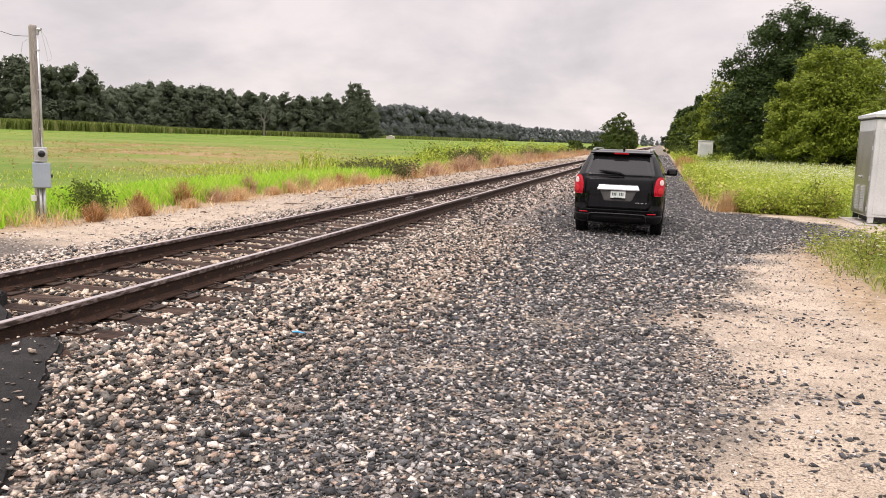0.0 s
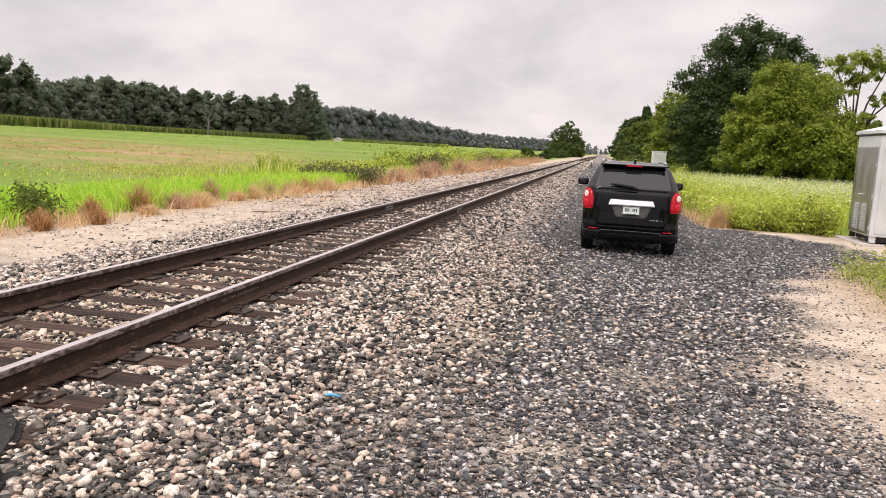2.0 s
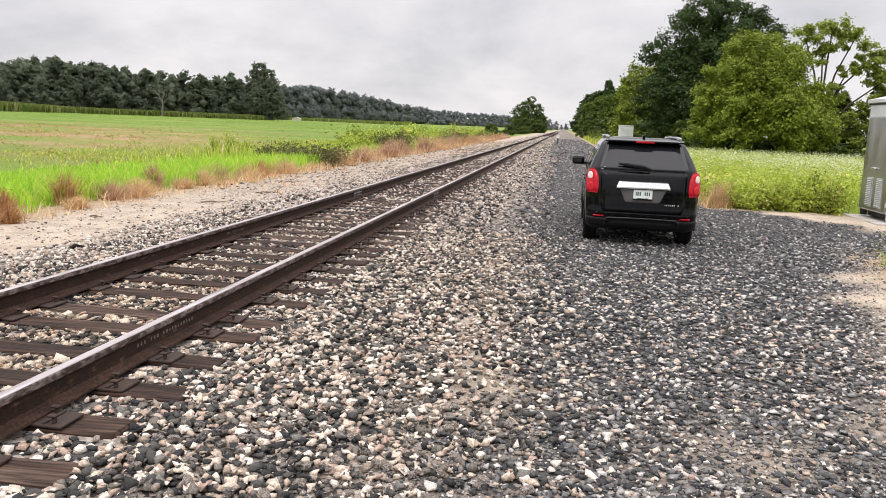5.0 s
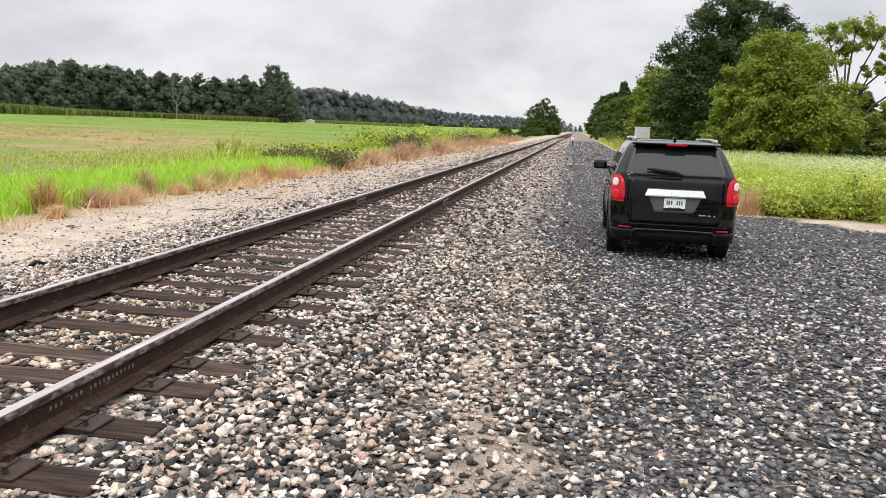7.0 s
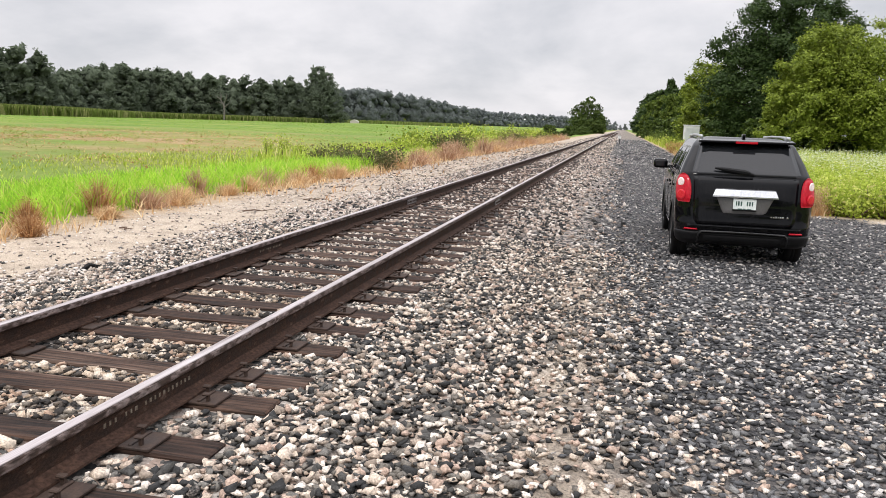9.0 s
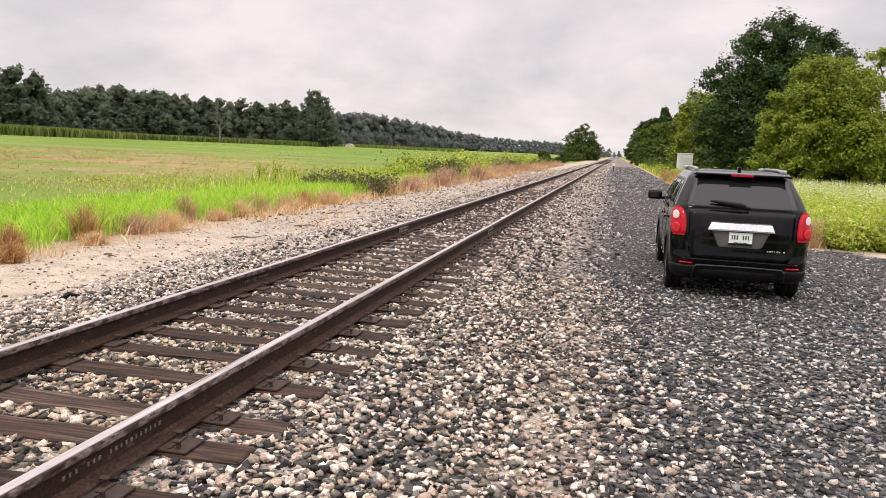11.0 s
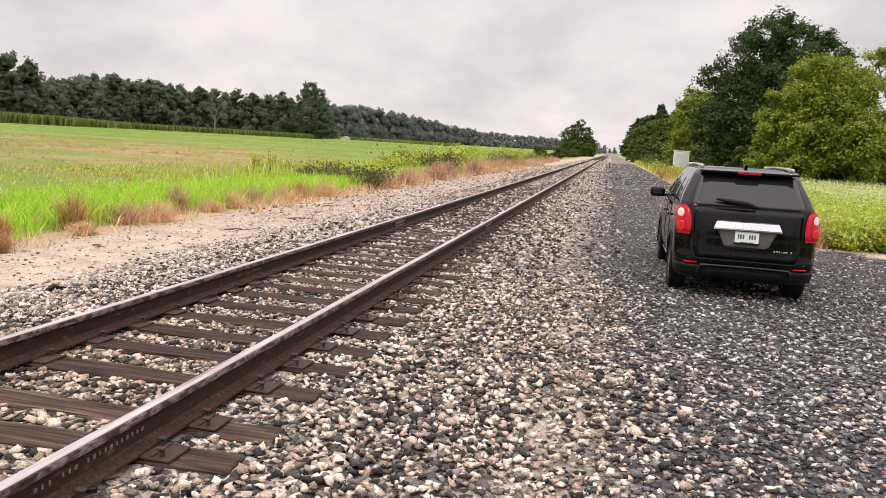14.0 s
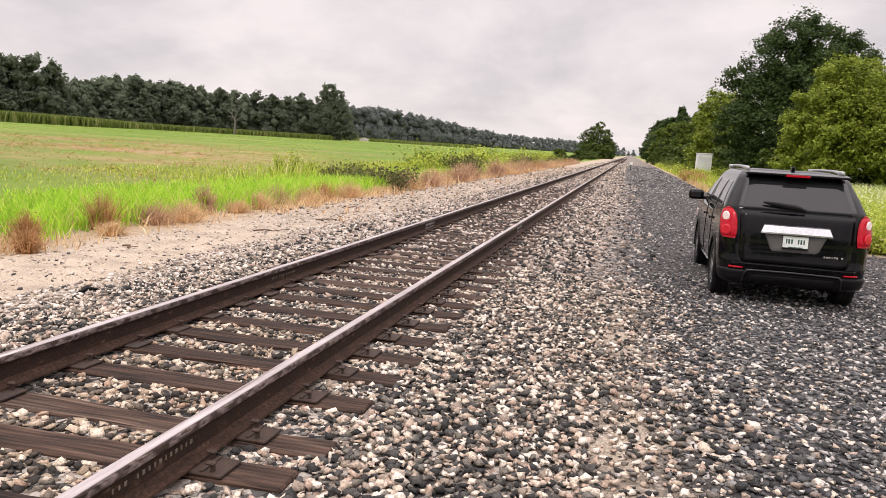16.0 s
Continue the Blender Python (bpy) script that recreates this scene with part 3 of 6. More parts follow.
def build_track():
    rng = random.Random(4)
    track = empty("railway_track", pose(0, 0, 0), "rust-brown steel railway track on dark timber ties", "railway track")
    for x in (0.0, -GAUGE):
        web = part("rail", rail_mesh(-12, 1500, False), M["rail"], track, "rusted steel rail", smooth=False)
        web.location.x = x
        for key in ("railside", "railfoot"):
            web.data.materials.append(M[key])
        for p in web.data.polygons:
            p.material_index = 1 if p.center.z > -0.044 else (2 if p.center.z < -0.152 else 0)
        part("running_surface", rail_mesh(-12, 1500, True), M["railhead"], web, "worn pale rail head", smooth=True)
    ys = list(TIE_Y)
    while ys[0] > -6:
        ys.insert(0, ys[0] - 0.5 + rng.uniform(-0.04, 0.04))
    while len(ys) < 130:
        ys.append(ys[-1] + 0.495 + rng.uniform(-0.06, 0.06))

    def tie_bm(seed):
        r = random.Random(seed)
        bm = bm_box((2.59, 0.225, 0.18), bevel=0.012, segments=1)
        bmesh.ops.subdivide_edges(bm, edges=[e for e in bm.edges if abs(e.verts[0].co.x - e.verts[1].co.x) > 1], cuts=7)
        for v in bm.verts:
            v.co.y += r.uniform(-0.008, 0.008)
            v.co.z += r.uniform(-0.007, 0.003)
        return bm

    def plate_bm(side):
        bm = bm_box((0.40, 0.195, 0.016), (side * 0.03, 0, 0), bevel=0.004, segments=1)
        for sx in (-1, 1):
            bm_box((0.02, 0.17, 0.012), (side * 0.03 + sx * 0.095, 0, 0.012), 0.003, bm=bm, segments=1)
        return bm

    def spike_bm():
        bm = bm_box((0.045, 0.034, 0.014), (-0.008, 0, 0.03), bevel=0.005, segments=1)
        return bm_box((0.017, 0.017, 0.05), (0, 0, 0.0), bm=bm)

    ties = []
    for s in range(5):
        me = bpy.data.meshes.new("tie")
        bm = tie_bm(s)
        bm.to_mesh(me)
        bm.free()
        me.materials.append(M["tie"])
        ties.append(me)
    small = {}
    for key, bm in (("plate_r", plate_bm(1)), ("plate_l", plate_bm(-1)), ("spike", spike_bm())):
        me = bpy.data.meshes.new(key)
        bm.to_mesh(me)
        bm.free()
        me.materials.append(M["plate"])
        small[key] = me
    for i, y in enumerate(ys):
        tie = new("tie", ties[i % 5])
        tie.parent = track
        tie.matrix_basis = pose(-0.755 + rng.uniform(-0.04, 0.04), y, -0.293, 0, 0, rng.uniform(-1.2, 1.2) + (180 if i % 2 else 0))
        for x, key in ((0.0, "plate_r"), (-GAUGE, "plate_l")):
            p = new("tie_plate", small[key])
            p.parent = tie
            p.matrix_parent_inverse = tie.matrix_basis.inverted()
            p.matrix_basis = pose(x, y, -0.194)
            if y > 26:
                continue
            for sx, sy in ((-0.105, -0.05), (0.105, 0.055), (0.17, -0.06) if x == 0 else (-0.17, 0.06)):
                s = new("spike", small["spike"])
                s.parent = tie
                s.matrix_parent_inverse = tie.matrix_basis.inverted()
                s.matrix_basis = pose(x + sx, y + sy, -0.178, 0, 0, 180 if sx < 0 else 0)
    bm = bmesh.new()
    y = ys[-1]
    while y < 330:
        y += 0.5
        bm_box((2.59, 0.225, 0.12), (-0.755, y, -0.262), bm=bm)
    tagged(part("ties", bm, M["tie"], track), kind="stuff")
    # joint bars with bolts
    for x, y in ((0.0, 18.1), (-GAUGE, 17.4)):
        for side in (-1, 1):
            bar = part("joint_bar", bm_box((0.014, 0.62, 0.085), (x + side * 0.021, y, -0.105), bevel=0.005), M["joint"], track, "bolted joint bar")
            for k in range(6):
                part("bolt", bm_box((0.02, 0.03, 0.03), (x + side * 0.034, y - 0.25 + k * 0.1, -0.105), bevel=0.008), M["plate"], bar)
    # raised rolling marks on the web, which cannot be read
    for x, y0, n in ((0.0, 6.55, 19), (-GAUGE, 11.2, 14)):
        for k in range(n):
            if k not in (3, 7):
                part("rolling_mark", bm_box((0.0036, 0.014 if k % 3 else 0.020, 0.022), (x + 0.0092, y0 + 0.040 * k, -0.098), 0.001, segments=1), M["mark"], track, "raised bar of unreadable lettering")


build_track()


# ---- loose stone ----
def ico():
    bm = bmesh.new()
    bmesh.ops.create_icosphere(bm, subdivisions=1, radius=1)
    v = np.array([p.co for p in bm.verts])
    f = np.array([[p.index for p in q.verts] for q in bm.faces])
    bm.free()
    return v, f


def chunk():
    bm = bmesh.new()
    bmesh.ops.create_cube(bm, size=1.5)
    v = np.array([p.co for p in bm.verts])
    bmesh.ops.triangulate(bm, faces=bm.faces[:])
    f = np.array([[p.index for p in q.verts] for q in bm.faces])
    bm.free()
    return v, f


def flake():
    v = np.array([(1, 0, 0), (-1, 0, 0), (0, 1, 0), (0, -1, 0), (0, 0, 1), (0, 0, -1)], float) * 1.15
    f = np.array([(0, 2, 4), (2, 1, 4), (1, 3, 4), (3, 0, 4), (2, 0, 5), (1, 2, 5), (3, 1, 5), (0, 3, 5)])
    return v, f


def stones(name, x, y, size, flat, rng, base, material, label, sink=0.25, floor=None):
    """Crushed stones, each of its own shape, bedded on the ground."""
    bv, bf = base
    n = len(x)
    kinds = 40
    shapes = bv[None] * rng.uniform(0.55, 1.2, (kinds, len(bv), 1)) + rng.normal(0, 0.23, (kinds, len(bv), 3))
    shapes *= rng.uniform(0.55, 1.35, (kinds, 1, 3))
    v = shapes[rng.integers(0, kinds, n)]
    v = np.einsum("nij,nkj->nki", spin(rng, n), v)
    v[:, :, 2] *= rng.uniform(flat * 0.8, flat * 1.3, n)[:, None]
    v *= size[:, None, None]
    z = (height(x, y) if floor is None else floor) + size * flat * (1 - 2 * sink)
    v += np.stack([x, y, z], 1)[:, None]
    f = bf[None] + (np.arange(n) * len(bv))[:, None, None]
    ob = link_mesh(name, mesh_np(name, v.reshape(-1, 3), f.reshape(-1, bf.shape[1])), material)
    return tagged(ob, label, "gravel", kind="stuff")


def clumped(rng, x, y, scale, power=1.0):
    """A patchy chance of growth."""
    return (0.5 + 0.5 * np.sin(x * scale + 1.7 * np.sin(y * scale * 0.7)) * np.sin(y * scale * 0.9 + 1.3 * np.sin(x * scale * 0.6))) ** power


def scatter(rng, n, x0, x1, y0, y1):
    return rng.uniform(x0, x1, n), rng.uniform(y0, y1, n)


def off_ties(x, y):
    """Whether a place is clear of ties, plates and rails."""
    t = np.sort(np.array([o.matrix_basis.translation.y for o in bpy.data.objects if o.name.split(".")[0] == "tie"]))
    i = np.clip(np.searchsorted(t, y), 1, len(t) - 1)
    d = np.minimum(np.abs(y - t[i - 1]), np.abs(y - t[i]))
    on = (x > -2.06) & (x < 0.55) & (d < 0.135)
    rail = (np.abs(x) < 0.09) | (np.abs(x + GAUGE) < 0.09)
    return ~on & ~rail


def off_rails(x):
    return (np.abs(x) > 0.1) & (np.abs(x + GAUGE) > 0.1)


def build_stone():
    rng = np.random.default_rng(7)
    near, far, chip = ico(), chunk(), flake()
    # ballast: cribs and both shoulders
    x, y = scatter(rng, 72000, -3.1, 3.0, 2.0, 14.0)
    w = wobble(x, y)
    keep = off_ties(x, y) & ((x < 1.75 + 0.4 * w) | (rng.random(len(x)) < 0.5 * smooth_step(3.0, 1.8, x))) & ((x > -2.6 + 0.4 * w) | (rng.random(len(x)) < 0.35))
    keep &= (rng.random(len(x)) > 0.75 * fines(x, y)) & (rng.random(len(x)) < 1.15 - (y - 2) / 30)
    keep &= ~((y < 3.75 - 1.55 * np.maximum(x - 0.4, 0)) & (x > -0.2))
    keep &= ~((x > 1.55 + 0.3 * w) & (y < 5.6) & (rng.random(len(x)) < 0.6))
    x, y = x[keep], y[keep]
    s = rng.uniform(0.011, 0.030, len(x)) * (1 + 0.3 * (rng.random(len(x)) > 0.9))
    crib = (x > -1.42) & (x < -0.09)
    top = np.where((x > -2.05) & (x < 0.55), -0.228 + rng.uniform(-0.012, 0.012, len(x)), height(x, y) + rng.uniform(0, 0.022, len(x)))
    q = (y < 9.8) & crib
    stones("ballast", x[q], y[q], s[q], 0.62, rng, far, M["crib"], "rust-stained crushed stone between the rails", floor=top[q])
    q = (y < 7.4) & ~crib
    bed = stones("ballast", x[q], y[q], s[q] * 1.12, 0.62, rng, near, M["ballast"], "grey, white and tan crushed stone ballast", floor=top[q])
    for lo, hi, base in ((7.4, 9.8, far), (9.8, 14.1, chip)):
        q = (y >= lo) & (y < hi) & (~crib | (y >= 9.8))
        stones("ballast", x[q], y[q], s[q], 0.62, rng, base, M["ballast"], "grey, white and tan crushed stone ballast", floor=top[q])
    pick = random.Random(77)
    kinds = []
    for k in range(60):
        bm = bmesh.new()
        bmesh.ops.create_cube(bm, size=1.5)
        bmesh.ops.bevel(bm, geom=bm.edges[:], offset=0.22, segments=1, affect="EDGES")
        for p in bm.verts:
            p.co = Vector((p.co.x * 1.2, p.co.y * 0.9, p.co.z * 0.62)) + Vector((pick.gauss(0, 0.12), pick.gauss(0, 0.12), pick.gauss(0, 0.09)))
        me = bpy.data.meshes.new("stone")
        bm.to_mesh(me)
        bm.free()
        me.materials.append(M["loose"])
        kinds.append(me)
    n = 0
    while n < 300:
        px, py = pick.uniform(0.55, 2.6), pick.uniform(3.2, 6.4)
        if py < 3.9 - 1.5 * max(px - 0.4, 0):
            continue
        st = new("stone", pick.choice(kinds))
        st.parent = bed
        q = pick.uniform(0.017, 0.034)
        st.matrix_basis = pose(px, py, float(height(px, py)) + 0.018 + 0.3 * q, pick.uniform(-25, 25), pick.uniform(-25, 25), pick.uniform(0, 360)) @ Matrix.Diagonal((q, q, q, 1))
        n += 1
    x, y = scatter(rng, 30000, -3.1, 2.4, 14.0, 48.0)
    keep = off_ties(x, y) & ((x < 1.5 + 0.4 * wobble(x, y)) | (rng.random(len(x)) < 0.12)) & (rng.random(len(x)) < 1.1 - (y - 15) / 50)
    x, y = x[keep], y[keep]
    top = np.where((x > -2.05) & (x < 0.55), -0.225, height(x, y))
    stones("ballast", x, y, rng.uniform(0.022, 0.042, len(x)) * (1 + (y - 14) / 60), 0.7, rng, chip, M["ballast_far"], "grey and white stone ballast further along the track", floor=top)
    x, y = scatter(rng, 14000, -3.4, 1.6, 44.0, 150.0)
    keep = off_rails(x) & (rng.random(len(x)) < 1.25 - (y - 40) / 120)
    x, y = x[keep], y[keep]
    stones("ballast", x, y, rng.uniform(0.04, 0.075, len(x)) * (1 + (y - 44) / 120), 0.5, rng, chip, M["ballast"], "grey stone ballast far along the track", floor=np.where((x > -2.05) & (x < 0.55), -0.215, height(x, y)))
    x, y = scatter(rng, 9000, 1.5, 5.7, 40.0, 130.0)
    keep = rng.random(len(x)) < 1.3 - (y - 40) / 100
    stones("dark_gravel", x[keep], y[keep], rng.uniform(0.035, 0.06, keep.sum()) * (1 + (y[keep] - 40) / 100), 0.4, rng, chip, M["gravel"], "dark gravel of the road further off", sink=0.25)
    # dark gravel of the service road
    x, y = scatter(rng, 60000, 1.5, 8.6, 1.2, 15.4)
    d = zones(x, y)[0]
    edge = (sand_edge(y) - x)
    keep = (rng.random(len(x)) < np.maximum(d * (0.5 + 0.5 * smooth_step(1.8, 2.6, x)), 0.10 * (edge > -1.6) * (x > 2))) & (rng.random(len(x)) < 1.05 - (y - 1) / 34) & (rng.random(len(x)) > 0.7 * fines(x, y))
    x, y = x[keep], y[keep]
    stones("dark_gravel", x, y, rng.uniform(0.011, 0.028, len(x)) * np.where(x > sand_edge(y) - 0.2, 0.6, 1.08), 0.55, rng, chip, M["gravel"], "dark grey crushed gravel of the service road", sink=0.2)
    x, y = scatter(rng, 27000, 1.3, 8.8, 15.0, 45.0)
    d = zones(x, y)[0]
    keep = (rng.random(len(x)) < d * (1.1 - (y - 15) / 40)) & ((x < 2.7) | (x > 5.0) | (y > 18.6) | (y < 13.6) | (rng.random(len(x)) < 0.7))
    x, y = x[keep], y[keep]
    stones("dark_gravel", x, y, rng.uniform(0.016, 0.032, len(x)), 0.5, rng, chip, M["gravel"], "dark grey gravel round the parked car", sink=0.25)
    # small crushed stone packed between the larger pieces
    x, y = scatter(rng, 30000, 1.2, 5.4, 1.6, 6.5)
    keep = (x < sand_edge(y) + 0.5 * wobble(x, y) + 0.2) & (y > 3.9 - 1.5 * np.maximum(x - 0.4, 0)) & (rng.random(len(x)) < 1.25 - 0.12 * y)
    x, y = x[keep], y[keep]
    stones("crushed_stone", x, y, rng.uniform(0.006, 0.017, len(x)), 0.5, rng, chip, M["gravel"], "small grey crushed stone packed on the road", sink=0.1)
    x, y = scatter(rng, 9000, 1.9, 4.9, -4.0, 1.3)
    keep = (x < sand_edge(y) + 0.4 * wobble(x, y)) & (rng.random(len(x)) < smooth_step(-4.0, 1.0, y))
    stones("dark_gravel", x[keep], y[keep], rng.uniform(0.012, 0.028, keep.sum()), 0.55, rng, chip, M["gravel"], "grey gravel thinning out over bare dirt", sink=0.2)
    # dark streaks of stone on the bare dirt
    for x0, y0, x1, y1, k in ((4.6, 4.5, 6.4, 3.2, 260), (5.0, 5.4, 6.2, 4.3, 150), (5.3, 7.8, 6.2, 7.2, 90), (4.8, 3.2, 6.0, 2.4, 160)):
        u = rng.random(k)
        x, y = x0 + (x1 - x0) * u + rng.normal(0, 0.10, k), y0 + (y1 - y0) * u + rng.normal(0, 0.16, k)
        stones("dark_gravel", x, y, rng.uniform(0.008, 0.026, k), 0.5, rng, chip, M["gravel"], "streak of dark stones on bare dirt", sink=0.2)
    # paler stones mixed into the road near the ballast
    x, y = scatter(rng, 26000, 1.7, 5.9, 1.2, 16.0)
    keep = (rng.random(len(x)) < 0.16 + 0.6 * smooth_step(14, 7, y) - 0.10 * (x - 1.7) + 0.2 * smooth_step(6, 2, y)) & (x < sand_edge(y) + 0.2)
    x, y = x[keep], y[keep]
    stones("ballast", x, y, rng.uniform(0.009, 0.022, len(x)) * (1 + 0.25 * smooth_step(5, 9, y)), 0.55, rng, far, M["ballast"], "pale stones strewn over the gravel road", sink=0.2)
    # pebbles on the bare dirt
    x, y = scatter(rng, 12000, 3.6, 7.2, 1.5, 14.0)
    keep = (x > sand_edge(y) - 0.3) & (rng.random(len(x)) < 0.35 + 0.65 * smooth_step(1.3, 0.0, x - sand_edge(y)))
    stones("pebble", x[keep], y[keep], rng.uniform(0.006, 0.02, keep.sum()), 0.5, rng, chip, M["pebble"], "small pebbles on pale bare dirt", sink=0.25)
    x, y = scatter(rng, 15000, -5.5, -2.5, 6.0, 45.0)
    keep = rng.random(len(x)) < np.where(x > -3.5 + 0.5 * wobble(x, y), 0.95, 0.5)
    stones("pebble", x[keep], y[keep], rng.uniform(0.008, 0.028, keep.sum()), 0.55, rng, chip, M["pebble"], "pale pebbles beside the far rail", sink=0.25)
    x, y = scatter(rng, 7000, -6.0, -2.6, 18.0, 85.0)
    keep = rng.random(len(x)) < 0.25 + 0.75 * clumped(rng, x, y, 0.9, 1.5)
    stones("dirty_grit", x[keep], y[keep], rng.uniform(0.014, 0.04, keep.sum()) * (1 + y[keep] / 90), 0.45, rng, chip, M["crib"], "dirty stones and clods on the bare verge", sink=0.25)
    x, y = scatter(rng, 14000, -3.6, -2.1, 5.0, 26.0)
    keep = rng.random(len(x)) < 1.1 - (y - 5) / 26
    stones("pale_stones", x[keep], y[keep], rng.uniform(0.014, 0.032, keep.sum()), 0.62, rng, chip, M["pebble"], "pale stones along the far shoulder of the track", sink=0.2)
    x, y = scatter(rng, 5200, 0.12, 2.4, 0.2, 4.1)
    rim = 3.9 - 1.45 * np.maximum(x - 0.4, 0)
    keep = (y < rim + 0.1) & (rng.random(len(x)) < 0.08 + 0.9 * np.exp(-((rim - y) / 0.28) ** 2))
    stones("crumbs", x[keep], y[keep], rng.uniform(0.006, 0.024, keep.sum()), 0.55, rng, chip, M["ballast"], "loose crumbs of stone on the asphalt", sink=0.1, floor=np.interp(x[keep], [0.1, 0.5, 1.7, 2.3], [-0.10, -0.165, -0.23, -0.24]))
    # one dark lump of stone on its own
    lump = stones("rock", np.array([-3.15]), np.array([10.55]), np.array([0.105]), 0.42, rng, near, M["asphalt"], "dark lump of rock lying on pale gravel", sink=0.2)
    tagged(lump, category="rock")
    del lump["kind"]


build_stone()


# ---- the road crossing's asphalt edge ----
def slab(name, outline, bottom, label):
    bm = bmesh.new()
    top = [bm.verts.new(p) for p in outline]
    low = [bm.verts.new((p[0], p[1], bottom)) for p in outline]
    bm.faces.new(top)
    bm.faces.new(low[::-1])
    for i in range(len(top)):
        j = (i + 1) % len(top)
        bm.faces.new((top[i], low[i], low[j], top[j]))
    bmesh.ops.bevel(bm, geom=[e for e in bm.edges if all(v in top for v in e.verts)], offset=0.025, segments=2, affect="EDGES")
    return tagged(part(name, bm, M["asphalt"], label=label), category="road", kind="structure")


slab("road_1", [(0.10, -6, -0.05), (0.10, 3.60, -0.12), (0.22, 3.78, -0.15), (0.36, 3.70, -0.16), (0.47, 3.55, -0.17), (0.55, 3.28, -0.175), (0.74, 3.15, -0.18), (0.86, 2.88, -0.19), (1.02, 2.82, -0.2), (1.14, 2.55, -0.205), (1.36, 2.36, -0.215), (1.46, 2.08, -0.225), (1.66, 1.9, -0.235), (1.78, 1.5, -0.24), (2.2, 0.6, -0.24), (2.6, -1, -0.24), (2.6, -6, -0.24)], -0.4, "dark worn asphalt of the road crossing")
slab("road_2", [(-1.38, -6, -0.03), (-1.38, 4.75, -0.10), (-1.15, 4.7, -0.08), (-0.85, 4.25, -0.07), (-0.4, 4.0, -0.06), (-0.13, 3.7, -0.06), (-0.13, -6, -0.03)], -0.4, "dark asphalt between the rails")


# ---- plants ----
def blades(name, x, y, tall, wide, lean, rng, material, label, category="grass", curve=0.35):
    """Grass blades: tapered, bent strips of three triangles."""
    n = len(x)
    a = rng.uniform(0, math.tau, n)
    side = np.stack([np.cos(a), np.sin(a), np.zeros(n)], 1) * wide[:, None] / 2
    b = rng.uniform(0, math.tau, n)
    out = np.stack([np.cos(b), np.sin(b), np.zeros(n)], 1) * (tall * lean * rng.uniform(0.2, 1, n))[:, None]
    foot = np.stack([x, y, height(x, y) - 0.02], 1)
    up = np.stack([np.zeros(n), np.zeros(n), tall], 1)
    mid = foot + up * 0.55 + out * curve
    v = np.stack([foot - side, foot + side, mid + side * 0.8, mid - side * 0.8, foot + up + out], 1).reshape(-1, 3)
    i = (np.arange(n) * 5)[:, None]
    f = np.concatenate([i + np.array([[0, 1, 2]]), i + np.array([[0, 2, 3]]), i + np.array([[3, 2, 4]])], 0)
    ob = link_mesh(name, mesh_np(name, v, f), material)
    return tagged(ob, label, category, kind="stuff")


def leaf_cloud(centres, size, rng, flat=0.6, out=None, far=False):
    """Leaf shapes, one at each centre, turned every way: kites, or far off plain triangles."""
    n = len(centres)
    d = np.array([[-0.5, 0, 0], [0, -0.30, 0.06], [0.5, 0, 0], [0, 0.30, 0.06]])
    if far:
        d = np.array([[-0.45, -0.30, 0], [0.58, 0.0, 0.05], [-0.28, 0.36, 0]])
    r = spin(rng, n)
    if out is not None:
        # leaf faces lean outwards, as on a real twig end
        w = out + 0.55 * rng.normal(size=(n, 3))
        w /= np.linalg.norm(w, axis=1)[:, None]
        a = np.cross(w, rng.normal(size=(n, 3)))
        a /= np.linalg.norm(a, axis=1)[:, None]
        r = np.stack([a, np.cross(w, a), w], 2)
        flat = 1.0
    v = np.einsum("nij,kj->nki", r, d)
    v[:, :, 2] *= flat
    v = v * size[:, None, None] + centres[:, None]
    return v.reshape(-1, 3), np.arange(n * len(d)).reshape(-1, len(d))


def leafy(name, x, y, tall, leaves, size, rng, material, label, category="weeds"):
    """Broad-leaved weeds: leaves strewn up each stem."""
    n = len(x)
    k = np.repeat(np.arange(n), leaves)
    h = rng.beta(2.0, 1.3, len(k)) * tall[k]
    c = np.stack([x[k] + rng.normal(0, 0.09, len(k)), y[k] + rng.normal(0, 0.09, len(k)), height(x[k], y[k]) + h], 1)
    v, f = leaf_cloud(c, size * rng.uniform(0.6, 1.4, len(k)), rng, far=True)
    return tagged(link_mesh(name, mesh_np(name, v, f), material), label, category, kind="stuff")


def umbels(name, x, y, tall, size, rng, material, label):
    """Flat-topped white flower heads on thin stems."""
    n = len(x)
    z = height(x, y) + tall
    a = np.arange(6) * math.tau / 6
    rim = np.stack([np.cos(a), np.sin(a), 0.12 * np.cos(3 * a)], 1)
    v = np.concatenate([rim[None] * size[:, None, None] * rng.uniform(0.7, 1.2, (n, 6, 1)) + rng.normal(0, 0.004, (n, 6, 3))], 1)
    v[:, :, 2] += rng.normal(0, 0.25, n)[:, None] * v[:, :, 0]
    v += np.stack([x, y, z], 1)[:, None]
    f = (np.arange(n) * 6)[:, None, None] + np.array([[[0, 1, 2, 3], [0, 3, 4, 5]]])
    return tagged(link_mesh(name, mesh_np(name, v.reshape(-1, 3), f.reshape(-1, 4)), material), label, "flowers", kind="stuff")


